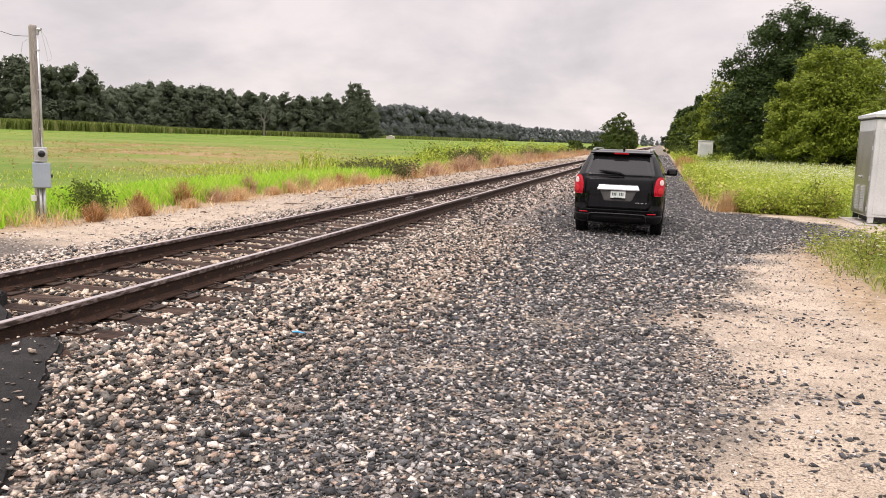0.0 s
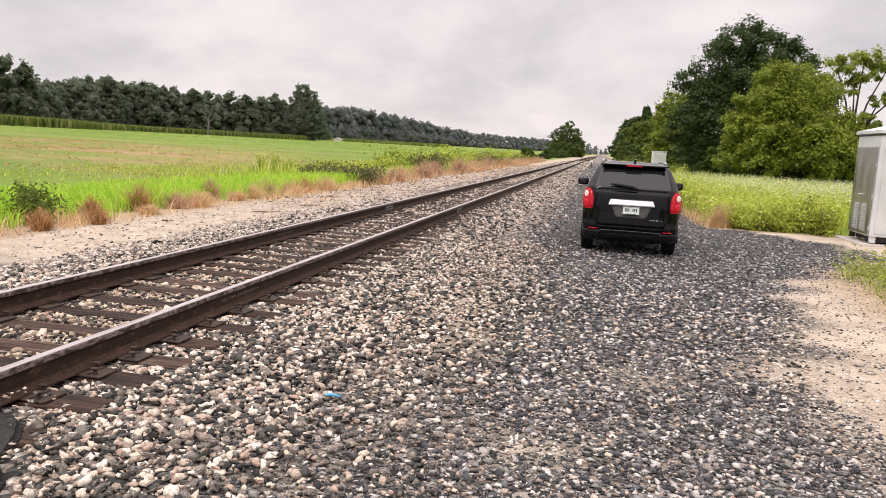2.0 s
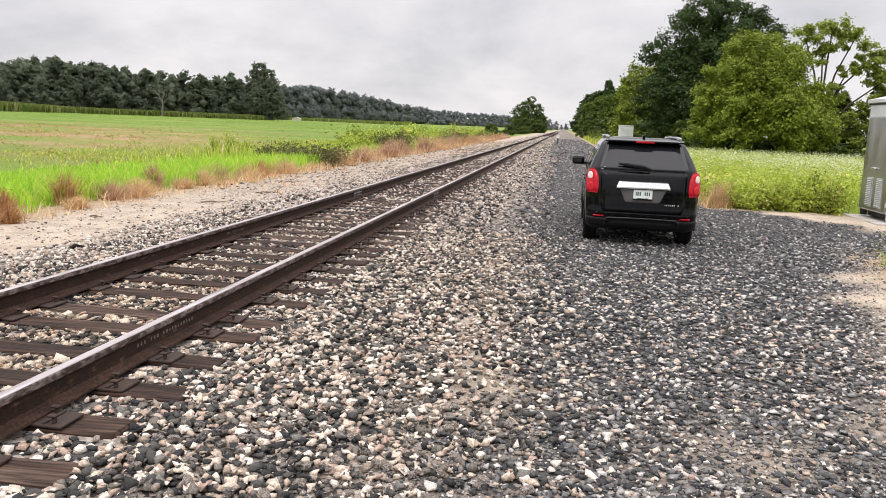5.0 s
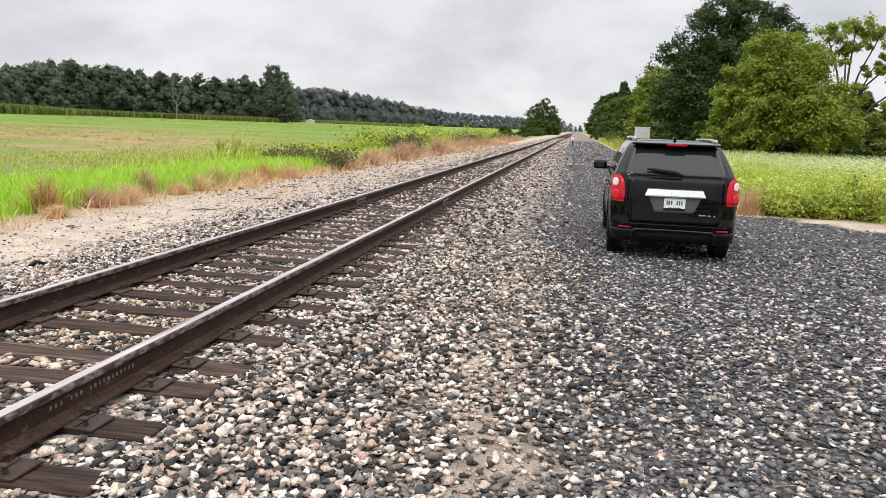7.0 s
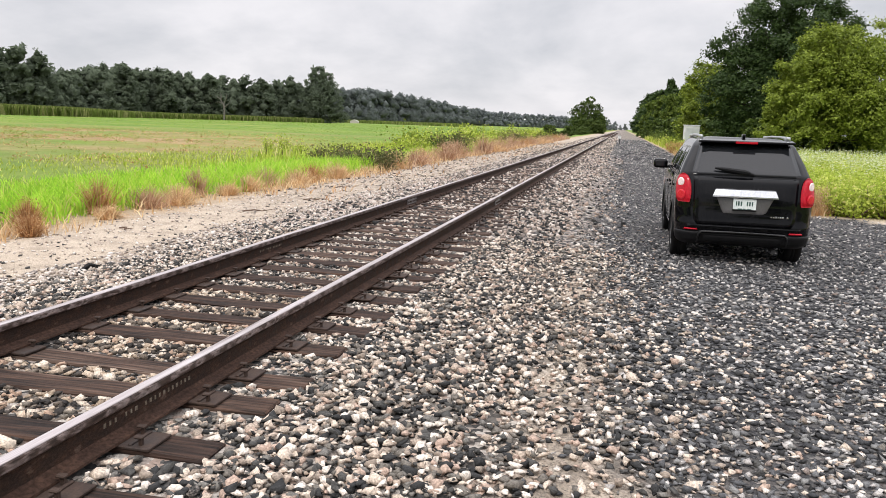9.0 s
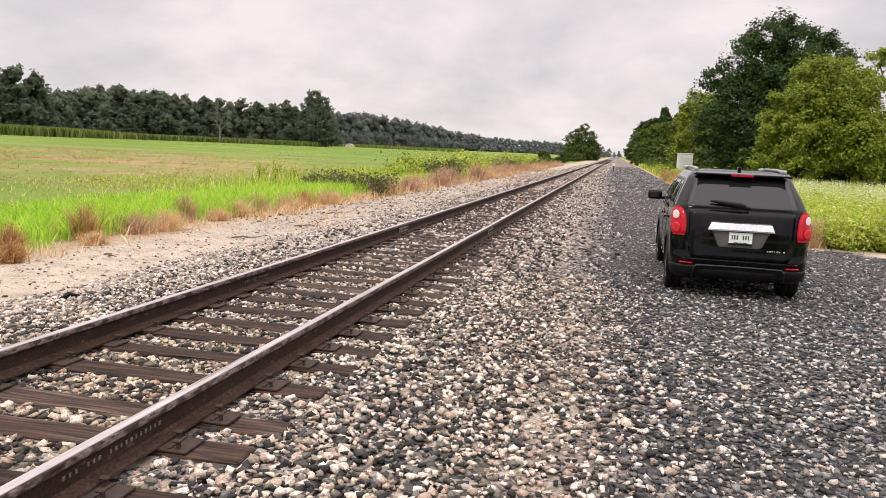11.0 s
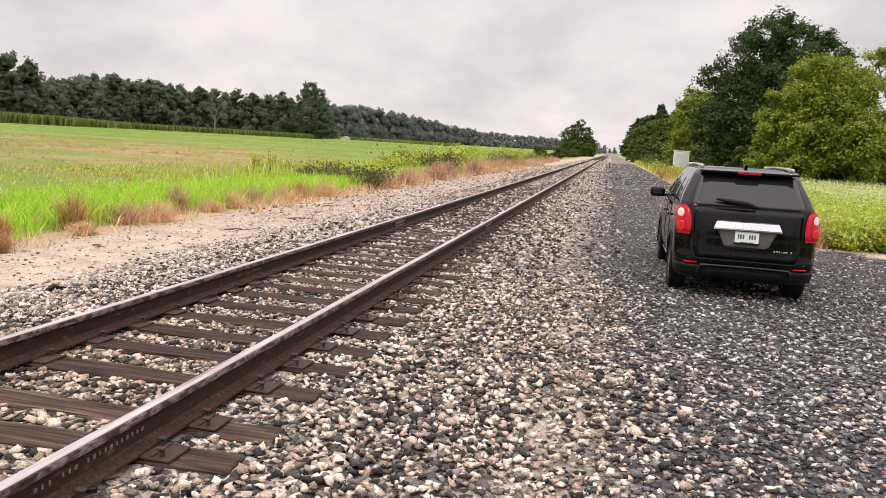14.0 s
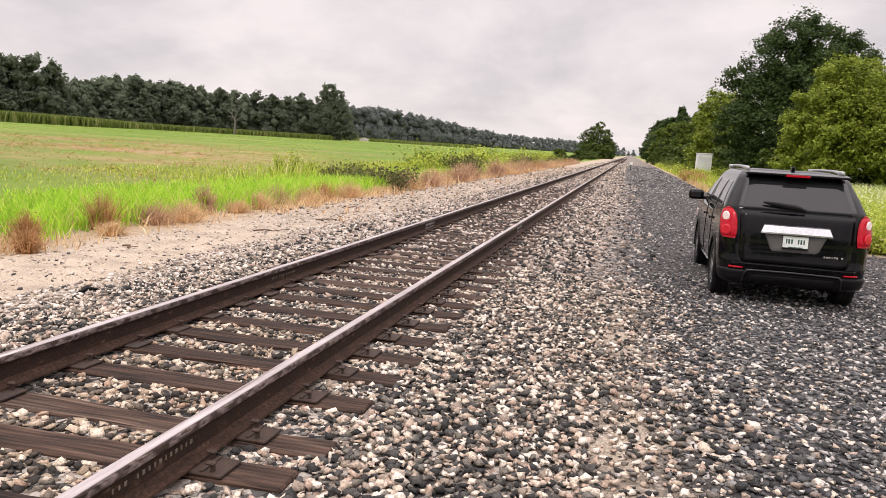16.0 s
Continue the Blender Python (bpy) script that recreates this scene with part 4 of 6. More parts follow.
def build_left_plants():
    rng = np.random.default_rng(11)
    x, y = scatter(rng, 52000, -13, -5.9, 6, 50)
    edge = -6.1 + 0.7 * wobble(x, y)
    keep = (x < edge) & (rng.random(len(x)) < np.clip(1.15 - (-x - 6) / 6, 0.0, 1)) & ~((x < -6.2) & (x > -7.0) & (y > 10.4) & (y < 11.3) & (rng.random(len(x)) < 0.8))
    x, y = x[keep], y[keep]
    t = rng.uniform(0.30, 0.60, len(x)) * np.clip(1.1 - (-x - 6) / 8, 0.3, 1) * (0.75 + 0.4 * clumped(rng, x, y, 1.1))
    blades("meadow_grass", x, y, t, rng.uniform(0.016, 0.036, len(x)), 0.85, rng, M["grass"], "bright green knee-high grass beside the field", curve=0.22)
    x, y = scatter(rng, 46000, -19, -8, 8, 60)
    keep = rng.random(len(x)) < clumped(rng, x, y, 0.3, 1.2) * np.clip(1.3 - (-x - 8) / 11, 0.0, 1)
    x, y = x[keep], y[keep]
    blades("field_grass", x, y, rng.uniform(0.05, 0.17, len(x)), rng.uniform(0.02, 0.05, len(x)), 1.0, rng, M["weed"], "low yellow-green growth on the field")
    x, y = scatter(rng, 40000, -190, -22, 40, 330)
    keep = (y - 0.8 * x > 105) & (rng.random(len(x)) < smooth_step(0.25, 0.6, clumped(rng, x, y, 0.045) + 0.35 * smooth_step(60, 120, y)) * np.clip(1.3 - y / 330, 0, 1))
    x, y = x[keep], y[keep]
    c = np.stack([x, y, height(x, y) + rng.uniform(0.02, 0.25, len(x))], 1)
    v, f = leaf_cloud(c, rng.uniform(0.08, 0.2, len(x)) * (1 + y / 150), rng, 0.3)
    tagged(link_mesh("soybean_crop", mesh_np("soybean_crop", v, f), M["crop"]), "low green soybean crop across the field", "crop", kind="stuff")
    # ragged weeds over the thin patches
    x, y = scatter(rng, 26000, -62, -12, 24, 84)
    keep = (rng.random(len(x)) < (0.10 + 0.5 * bare(x, y)) * clumped(rng, x, y, 0.55, 1.6)) & (y + 1.1 * x > -20)
    x, y = x[keep], y[keep]
    k = rng.random(len(x))
    for lo, hi, key, label in ((0.0, 0.35, "brown", "dead brown weeds on the thin part of the field"), (0.35, 1.0, "verge", "yellow-green weeds scattered over the field")):
        q = (k >= lo) & (k < hi)
        leafy("field_weeds", x[q], y[q], rng.uniform(0.08, 0.30, q.sum()), 8, 0.085, rng, M[key], label)
    # dried verge
    x, y = scatter(rng, 46000, -7.3, -5.0, 9.6, 95)
    keep = (rng.random(len(x)) < 0.04 + 0.96 * clumped(rng, x, y, 1.5, 2.4)) & (rng.random(len(x)) < 1.1 - y / 110) & (x < -5.15 + 0.35 * wobble(x, y))
    x, y = x[keep], y[keep]
    blades("dried_grass", x, y, rng.uniform(0.06, 0.34, len(x)), rng.uniform(0.008, 0.02, len(x)) * (1 + y / 60), 1.2, rng, M["dry"], "straw-coloured dried grass along the verge", curve=0.3)
    x, y = scatter(rng, 9000, -6.0, -3.4, 17, 90)
    keep = rng.random(len(x)) < clumped(rng, x, y, 1.1, 4.0) * (0.25 + 0.75 * smooth_step(-4.2, -5.6, x))
    x, y = x[keep], y[keep]
    blades("verge_tufts", x, y, rng.uniform(0.05, 0.22, len(x)), rng.uniform(0.012, 0.03, len(x)) * (1 + y / 60), 1.2, rng, M["brown"], "low dead tufts scattered over the bare verge", curve=0.3)
    # taller yellow-green weeds along the railway
    x, y = scatter(rng, 30000, -12.5, -6.3, 26, 130)
    keep = rng.random(len(x)) < smooth_step(27, 42, y - 1.2 * (x + 8)) * smooth_step(130, 85, y) * (0.25 + 0.75 * clumped(rng, x, y, 0.5, 1.5))
    x, y = x[keep], y[keep]
    blades("tall_weeds", x, y, rng.uniform(0.25, 0.7, len(x)), rng.uniform(0.03, 0.07, len(x)), 0.6, rng, M["weed"], "tall yellow-green weeds along the railway", "weeds")
    x, y = scatter(rng, 14000, -6.9, -5.2, 30, 120)
    keep = rng.random(len(x)) < 0.03 + 0.97 * clumped(rng, x, y, 0.8, 3.0)
    x, y = x[keep], y[keep]
    blades("dried_weeds", x, y, rng.uniform(0.2, 0.62, len(x)), rng.uniform(0.02, 0.05, len(x)), 0.6, rng, M["straw"], "pinkish dried weeds on the railway verge", "weeds")


def dead_weed(at, radius, tall, n, seed, material, label, thick=0.0055):
    """A dried plant: a fan of thin bent stalks with feathery ends."""
    rng = np.random.default_rng(seed)
    x, y = at
    thing = empty("dead_weed", pose(x, y, float(height(x, y))), label, "dead weed")
    a, q = rng.uniform(0, math.tau, n), radius * rng.random(n) ** 0.7
    h = tall * rng.uniform(0.25, 1.12, n) ** 1.2 * (1 - 0.3 * (q / radius) ** 2)
    q = q * rng.uniform(0.5, 1.3, n)
    d = np.stack([np.cos(a), np.sin(a), np.zeros(n)], 1)
    foot = d * (q * 0.35)[:, None] + np.array([0, 0, -0.02])
    tip = d * q[:, None] + np.array([0, 0, 1]) * h[:, None]
    mid = foot * 0.45 + tip * 0.55 - d * (q * 0.12)[:, None]
    b = rng.uniform(0, math.tau, n)
    side = np.stack([np.cos(b), np.sin(b), np.zeros(n)], 1) * (thick * rng.uniform(0.6, 1.4, n))[:, None]
    v = np.stack([foot - side, foot + side, mid + side * 0.8, mid - side * 0.8, tip], 1).reshape(-1, 3)
    i = (np.arange(n) * 5)[:, None]
    f = np.concatenate([i + np.array([[0, 1, 2]]), i + np.array([[0, 2, 3]]), i + np.array([[3, 2, 4]])], 0)
    tagged(link_mesh("foliage", mesh_np("foliage", v, f), M[material], thing), kind="stuff")
    k = rng.integers(0, n, n)
    c = mid[k] + (tip[k] - mid[k]) * rng.uniform(0.3, 1.05, n)[:, None] + rng.normal(0, 0.05 * radius, (n, 3))
    c[:, 2] = np.maximum(c[:, 2], 0.02)
    v, f = leaf_cloud(c, thick * 4.5 * rng.uniform(0.6, 1.5, n), rng, 0.9)
    tagged(link_mesh("plume", mesh_np("plume", v, f), M[material], thing), kind="stuff")
    return thing


def bush(at, radius, tall, n, size, seed, material, label, category="bush", name="bush"):
    """A low shrub: forking twigs under a loose shell of leaves."""
    rng = np.random.default_rng(seed)
    x, y = at
    z = float(height(x, y))
    thing = empty(name, pose(x, y, z), label, category)
    tw = bmesh.new()
    tips = []
    for k in range(11):
        a, r = rng.uniform(0, math.tau), radius * rng.uniform(0.3, 0.95)
        tip = (r * math.cos(a), r * math.sin(a), tall * rng.uniform(0.55, 1.0) * (1 - 0.3 * (r / radius) ** 2))
        tips.append(tip)
        bm_tube([(0.1 * tip[0], 0.1 * tip[1], -0.03), (0.55 * tip[0], 0.55 * tip[1], 0.5 * tip[2]), tip], [0.012, 0.008, 0.003], 5, tw)
    tagged(part("stem", tw, M["brownstick"], thing), kind="stuff")
    tips = np.array(tips)
    k = rng.integers(0, len(tips), n)
    s = rng.uniform(0.25, 1.05, n)[:, None]
    c = tips[k] * s + rng.normal(0, 0.17 * radius, (n, 3))
    c[:, 2] = np.maximum(c[:, 2], 0.02)
    v, f = leaf_cloud(c, size * rng.uniform(0.6, 1.5, n), rng, 0.9)
    tagged(link_mesh("leaves", mesh_np("leaves", v, f), material, thing), kind="stuff")
    return thing


def build_bushes():
    rng = random.Random(3)
    for x, y, r, t in ((-6.7, 29.7, 0.8, 0.8), (-5.8, 29.4, 0.75, 0.88), (-7.5, 30.4, 0.8, 0.7), (-6.2, 30.8, 0.9, 0.9), (-8.3, 31.6, 0.85, 0.7), (-9.2, 32.6, 0.85, 0.62)):
        bush((x, y), r, t, 1000, 0.095, rng.randrange(999), M["leaf_olive"], "olive-green leafy shrub beside the track")
    bush((-6.4, 12.0), 0.62, 0.74, 2200, 0.06, 5, M["leaf_row"], "dark green shrub by the meter pole")
    for x, y, r, t, m in ((-5.95, 12.9, 0.30, 0.45, "brown"), (-5.3, 12.2, 0.24, 0.3, "brown"), (-6.14, 14.7, 0.45, 0.62, "brown"), (-5.95, 15.8, 0.55, 0.42, "straw"), (-5.8, 16.5, 0.55, 0.36, "dry"), (-6.3, 18.0, 0.36, 0.6, "straw"), (-5.4, 10.9, 0.3, 0.36, "brown"), (-5.9, 18.6, 0.4, 0.28, "dry"), (-6.0, 19.7, 0.55, 0.45, "dry"), (-6.2, 21.0, 0.5, 0.5, "straw"), (-5.9, 22.2, 0.6, 0.45, "dry"), (-6.1, 23.6, 0.6, 0.5, "brown"), (-5.7, 24.6, 0.7, 0.5, "dry"), (-5.6, 14.2, 0.3, 0.22, "dry"), (-6.2, 17.2, 0.4, 0.35, "dry")):
        dead_weed((x, y), r, t, 640, rng.randrange(999), m, {"brown": "dead rust-brown weed on the gravel verge", "straw": "pinkish dried weed on the gravel verge", "dry": "straw-coloured dried tuft on the gravel verge"}[m])
    for x, y, r, t, m in ((-5.8, 30.5, 0.8, 0.6, "dry"), (-5.6, 33.0, 0.8, 0.6, "straw"), (-6.0, 35.5, 0.8, 0.65, "dry"), (-5.7, 38.5, 0.9, 0.8, "straw"), (-5.8, 41.5, 1.0, 0.95, "straw"), (-5.5, 47.5, 1.1, 1.1, "straw"), (-5.6, 52.0, 1.0, 0.7, "dry"), (-6.0, 56.5, 1.2, 0.9, "straw"), (-6.2, 64, 1.3, 1.0, "straw"), (-5.9, 70, 1.2, 0.7, "brown"), (-6.2, 77, 1.4, 0.9, "straw"), (-6.0, 85, 1.4, 0.8, "dry"), (-6.2, 94, 1.5, 0.9, "straw"), (-6.2, 104, 1.6, 0.9, "brown"), (-6.3, 116, 1.7, 0.9, "straw")):
        dead_weed((x, y), r, t, 420, rng.randrange(999), m, {"brown": "dead brown weed on the railway verge", "straw": "feathery pinkish dead weed on the railway verge", "dry": "straw-coloured dried weed on the railway verge"}[m], thick=0.014)
    for x, y, r, t, m in ((-6.7, 43.6, 0.9, 1.35, "leaf_olive"), (-6.4, 46.0, 0.9, 1.3, "leaf_olive"), (-7.2, 45.0, 1.0, 1.4, "leaf_mid"), (-7.0, 68, 1.2, 1.4, "leaf_olive"), (-6.9, 74, 1.2, 1.3, "leaf_olive"), (-7.0, 88, 1.2, 1.2, "leaf_olive"), (-6.9, 98, 1.3, 1.1, "leaf_mid")):
        bush((x, y), r, t, 800, 0.12, rng.randrange(999), M[m], "dark olive shrub on the railway verge")
    for k in range(24):
        y = 42 + 2.9 * k + rng.uniform(-1, 1)
        bush((-8.7 + rng.uniform(-1.3, 0.9), y), rng.uniform(1.0, 1.7), rng.uniform(1.0, 1.75), 900, 0.15, rng.randrange(999), M["leaf_light" if k % 4 == 1 else "weed"], "fluffy yellow-green weed clump beside the field", "weed clump", "weed_clump")
    for x, y, r, t in ((-12.7, 36.2, 0.5, 1.15), (-12.1, 36.6, 0.4, 0.95), (-13.3, 35.8, 0.45, 0.9)):
        bush((x, y), r, t, 300, 0.10, rng.randrange(999), M["weed"], "tall yellow-green weed standing in the grass", "weed clump", "weed_clump")
    # leafy plants along the service road
    for k in range(34):
        u = k / 33
        x, y = 6.25 + 2.75 * u + rng.uniform(-0.12, 0.12), 20.75 + rng.uniform(-0.25, 0.7)
        m = "dry" if u < 0.1 else ("leaf_light" if k % 5 == 1 and u > 0.5 else "weed")
        if m == "dry":
            dead_weed((x, y), 0.4, 0.6, 420, rng.randrange(999), "dry", "straw-coloured dried weed beside the service road")
        else:
            bush((x, y), rng.uniform(0.34, 0.5), (0.95 if k in (24, 26, 27) else rng.uniform(0.36, 0.74)), 480, 0.075, rng.randrange(999), M[m], "leafy yellow-green weed beside the service road", "weed clump", "weed_clump")
    for k in range(16):
        x, y = 6.15 + rng.uniform(-0.2, 0.5), 22 + 1.7 * k
        bush((x, y), rng.uniform(0.4, 0.7), rng.uniform(0.6, 1.0), 420, 0.10, rng.randrange(999), M["weed"], "leafy yellow-green weed beside the service road", "weed clump", "weed_clump")
    for x, y, r, t, m in ((7.4, 74, 0.8, 0.9, "weed"), (8.2, 72, 0.9, 1.0, "weed"), (9.0, 70, 0.9, 1.1, "leaf_light"), (9.9, 72, 0.9, 1.1, "weed"), (10.6, 76, 1.0, 1.2, "leaf_row"), (7.2, 82, 0.9, 1.1, "leaf_light"), (7.0, 90, 1.0, 1.2, "weed"), (7.3, 97, 1.1, 1.3, "leaf_row"), (7.0, 106, 1.2, 1.5, "leaf_row"), (7.1, 116, 1.3, 1.7, "leaf_row")):
        bush((x, y), r, t, 700, 0.13, rng.randrange(999), M[m], "leafy green weed clump on the verge of the service road", "weed clump", "weed_clump")
    for x, y in ((6.3, 56), (6.6, 60), (6.2, 64), (6.7, 67), (6.4, 72)):
        dead_weed((x, y), 0.8, 0.8, 420, rng.randrange(999), "brown", "dead brown weed on the verge of the service road", thick=0.014)
    for k in range(9):
        x, y = 7.5 + 0.42 * k + rng.uniform(-0.2, 0.3), 12.8 + 0.28 * k + rng.uniform(-1.2, 0.2)
        bush((x, y), rng.uniform(0.22, 0.36), rng.uniform(0.3, 0.5), 320, 0.05, rng.randrange(999), M["verge"], "low leafy weed at the edge of bare dirt", "weed clump", "weed_clump")


def build_right_plants():
    rng = np.random.default_rng(23)
    x, y = scatter(rng, 4200, 6.0, 20, 20.9, 50)
    keep = (x > 5.95 + 0.35 * wobble(x, y) + 0.25 * smooth_step(40, 60, y)) & (rng.random(len(x)) < 1.2 - (y - 20) / 40) & ~((x > 8.9) & (x < 11.3) & (y < 21.2))
    x, y = x[keep], y[keep]
    t = rng.uniform(0.4, 0.72, len(x)) * (0.8 + 0.3 * clumped(rng, x, y, 0.9))
    leafy("roadside_weeds", x, y, t, 18, 0.105, rng, M["weed"], "dense yellow-green leafy weeds beside the road")
    x, y = scatter(rng, 17000, 5.9, 22, 20.7, 62)
    keep = (x > 5.8 + 0.35 * wobble(x, y)) & ~((x > 8.9) & (x < 11.3) & (y < 21.0))
    x, y = x[keep], y[keep]
    blades("roadside_grass", x, y, rng.uniform(0.3, 0.8, len(x)), rng.uniform(0.012, 0.035, len(x)), 0.35, rng, M["weed"], "tall yellow-green grass beside the road")
    x, y = scatter(rng, 46000, 6.6, 21, 22, 50)
    keep = rng.random(len(x)) < smooth_step(23.5, 33, y + 0.25 * (x - 6)) * (0.3 + 0.7 * clumped(rng, x, y, 0.7, 1.5)) * (0.4 + 0.6 * smooth_step(7, 11, x))
    x, y = x[keep], y[keep]
    umbels("wild_carrot_flowers", x, y, rng.uniform(0.35, 0.95, len(x)), rng.uniform(0.012, 0.034, len(x)), rng, M["flower"], "white umbel flowers standing over green weeds")
    x, y = scatter(rng, 3600, 5.7, 6.5, 20.3, 60)
    blades("dried_grass", x, y, rng.uniform(0.1, 0.45, len(x)), rng.uniform(0.008, 0.025, len(x)), 0.6, rng, M["dry"], "dried straw-coloured grass at the road's edge")
    # patch by the bare dirt
    x, y = scatter(rng, 9000, 6.2, 11, 5.5, 16.6)
    keep = (x > np.interp(y, [5, 8, 10.7, 13.4, 16.6], [6.8, 7.2, 6.9, 7.0, 9.0]) + 0.3 * wobble(x, y)) & (y < 14.3 + 0.55 * (x - 7))
    x, y = x[keep], y[keep]
    blades("verge_grass", x, y, rng.uniform(0.06, 0.26, len(x)), rng.uniform(0.006, 0.014, len(x)), 0.9, rng, M["verge"], "yellow-green grass at the edge of bare dirt")
    k = rng.random(len(x)) < 0.16
    leafy("verge_weeds", x[k], y[k], rng.uniform(0.2, 0.5, k.sum()), 14, 0.055, rng, M["verge"], "low leafy weeds at the edge of bare dirt")
    k = (rng.random(len(x)) < 0.035) & (x > 7.2)
    umbels("verge_flowers", x[k], y[k], rng.uniform(0.3, 0.55, k.sum()), rng.uniform(0.015, 0.03, k.sum()), rng, M["flower"], "small pale flowers among verge weeds")
    # grass strip at the wood's foot and along the far road
    x, y = scatter(rng, 16000, 6.0, 30, 45, 150)
    keep = x < 9 + 20 * smooth_step(75, 45, y)
    x, y = x[keep], y[keep]
    blades("wood_edge_grass", x, y, rng.uniform(0.3, 0.9, len(x)), rng.uniform(0.04, 0.11, len(x)), 0.4, rng, M["weed"], "green grass at the foot of the wood")


build_left_plants()
build_bushes()
build_right_plants()


# ---- trees ----
def lobed(seed, tall, wide, low=0.05, n=13, top=0.30):
    """The lobes of an ordinary crown, as (x, y, z, radius) over the tree's foot."""
    rng = random.Random(seed)
    out = []
    for k in range(n):
        h = low + (0.97 - low) * (k + rng.uniform(0.1, 0.9)) / n
        r = wide * rng.uniform(0.34, 0.48) * (1 if h < 0.7 else 0.75)
        reach = wide * (math.sin(math.pi * min(1, 0.22 + 0.72 * h)) ** 0.8 + (0.05 if h < 0.5 else 0)) * (1 if h < 0.75 else top + 0.5)
        a = k * 2.4 + rng.uniform(-0.7, 0.7)
        q = max(0.0, reach - r) * rng.uniform(0.55, 1.1)
        out.append((q * math.cos(a), q * math.sin(a), max(r * 0.7, tall * h - 0.8 * r), r))
    out.append((rng.uniform(-0.2, 0.2) * wide, 0, tall - 0.4 * wide, 0.4 * wide))
    return out


def foliage(lobes, tufts, leaves, size, rng, seen_from=None):
    """Leaves in flat tufts over the upper sides of the lobes."""
    lobes = np.asarray(lobes, float)
    share = lobes[:, 3] ** 2 / (lobes[:, 3] ** 2).sum()
    owner = rng.choice(len(lobes), tufts, p=share)
    d = rng.normal(size=(tufts, 3)) + np.array([0, 0, 0.45])
    if seen_from is not None:
        # the side that faces the railway
        view = lobes[owner, :3] - np.asarray(seen_from, float)
        view /= np.linalg.norm(view, axis=1)[:, None]
        d = np.where(((d * view).sum(1) > 0.5)[:, None], d * np.array([-1, -1, 1]), d)
    d /= np.linalg.norm(d, axis=1)[:, None]
    r = lobes[owner, 3]
    mid = lobes[owner, :3] + d * (r * rng.uniform(0.55, 1.08, tufts))[:, None] * np.array([1, 1, 0.9])
    mid[:, 2] = np.maximum(mid[:, 2], 0.1 * r)
    tr = r * rng.uniform(0.20, 0.38, tufts)
    k = rng.integers(0, tufts, leaves)
    c = mid[k] + rng.normal(0, 0.46, (leaves, 3)) * tr[k][:, None] * np.array([1, 1, 0.8])
    c[:, 2] = np.maximum(c[:, 2], 0.05)
    o = 0.7 * d[k] + np.array([0, 0, 0.55]) + 0.35 * rng.normal(size=(leaves, 3))
    return leaf_cloud(c, size * rng.uniform(0.6, 1.4, leaves), rng, 0.8, o, True)


def tree(name, seed, lobes, tufts, leaves, leaf_size, leaf, label, bole=0.8):
    """A tapered trunk with a limb to every lobe of the crown, and leaves in tufts."""
    rng = np.random.default_rng(seed)
    tall = max(q[2] + q[3] for q in lobes)
    thing = empty(name, pose(0, 0, 0), label, "tree", group="woods behind the field" if leaf in ("leaf_far_haze", "leaf_haze_grey") else "trees beside the railway")
    tr = bmesh.new()
    bend = rng.normal(0, 0.02 * tall, (5, 2))
    spine = [(bend[i][0] * i / 4, bend[i][1] * i / 4, tall * bole * i / 4 - 0.2) for i in range(5)]
    r0 = 0.018 * tall
    bm_tube(spine, [r0 * (1.25 - 0.27 * i) for i in range(5)], 9, tr)
    for x, y, z, r in lobes:
        s = spine[min(3, max(1, int(4 * z / tall * 0.75)))]
        b = (s[0], s[1], min(s[2], 0.75 * z))
        bm_tube([b, (b[0] + 0.45 * (x - b[0]), b[1] + 0.45 * (y - b[1]), b[2] + 0.6 * (z - b[2])), (x, y, z), (x + 0.3 * r, y, z + 0.6 * r)], [r0 * 0.5, r0 * 0.34, r0 * 0.2, r0 * 0.06], 6, tr)
    part("trunk", tr, M["bark"], thing, smooth=True)
    v, f = foliage(lobes, tufts, leaves, leaf_size, rng)
    link_mesh("crown", mesh_np("crown", v, f), M[leaf], thing)
    return thing


def place(ob, x, y, turn=0.0, size=1.0, wide=1.0):
    ob.matrix_basis = pose(x, y, float(height(x, y)) - 0.1, 0, 0, turn) @ Matrix.Diagonal((size * wide, size * wide, size, 1))


def copy_tree(ob, x, y, turn, size, wide, label=""):
    c = copy_thing(ob, Matrix.Identity(4))
    place(c, x, y, turn, size, wide)
    if label:
        c["label"] = label
    return c


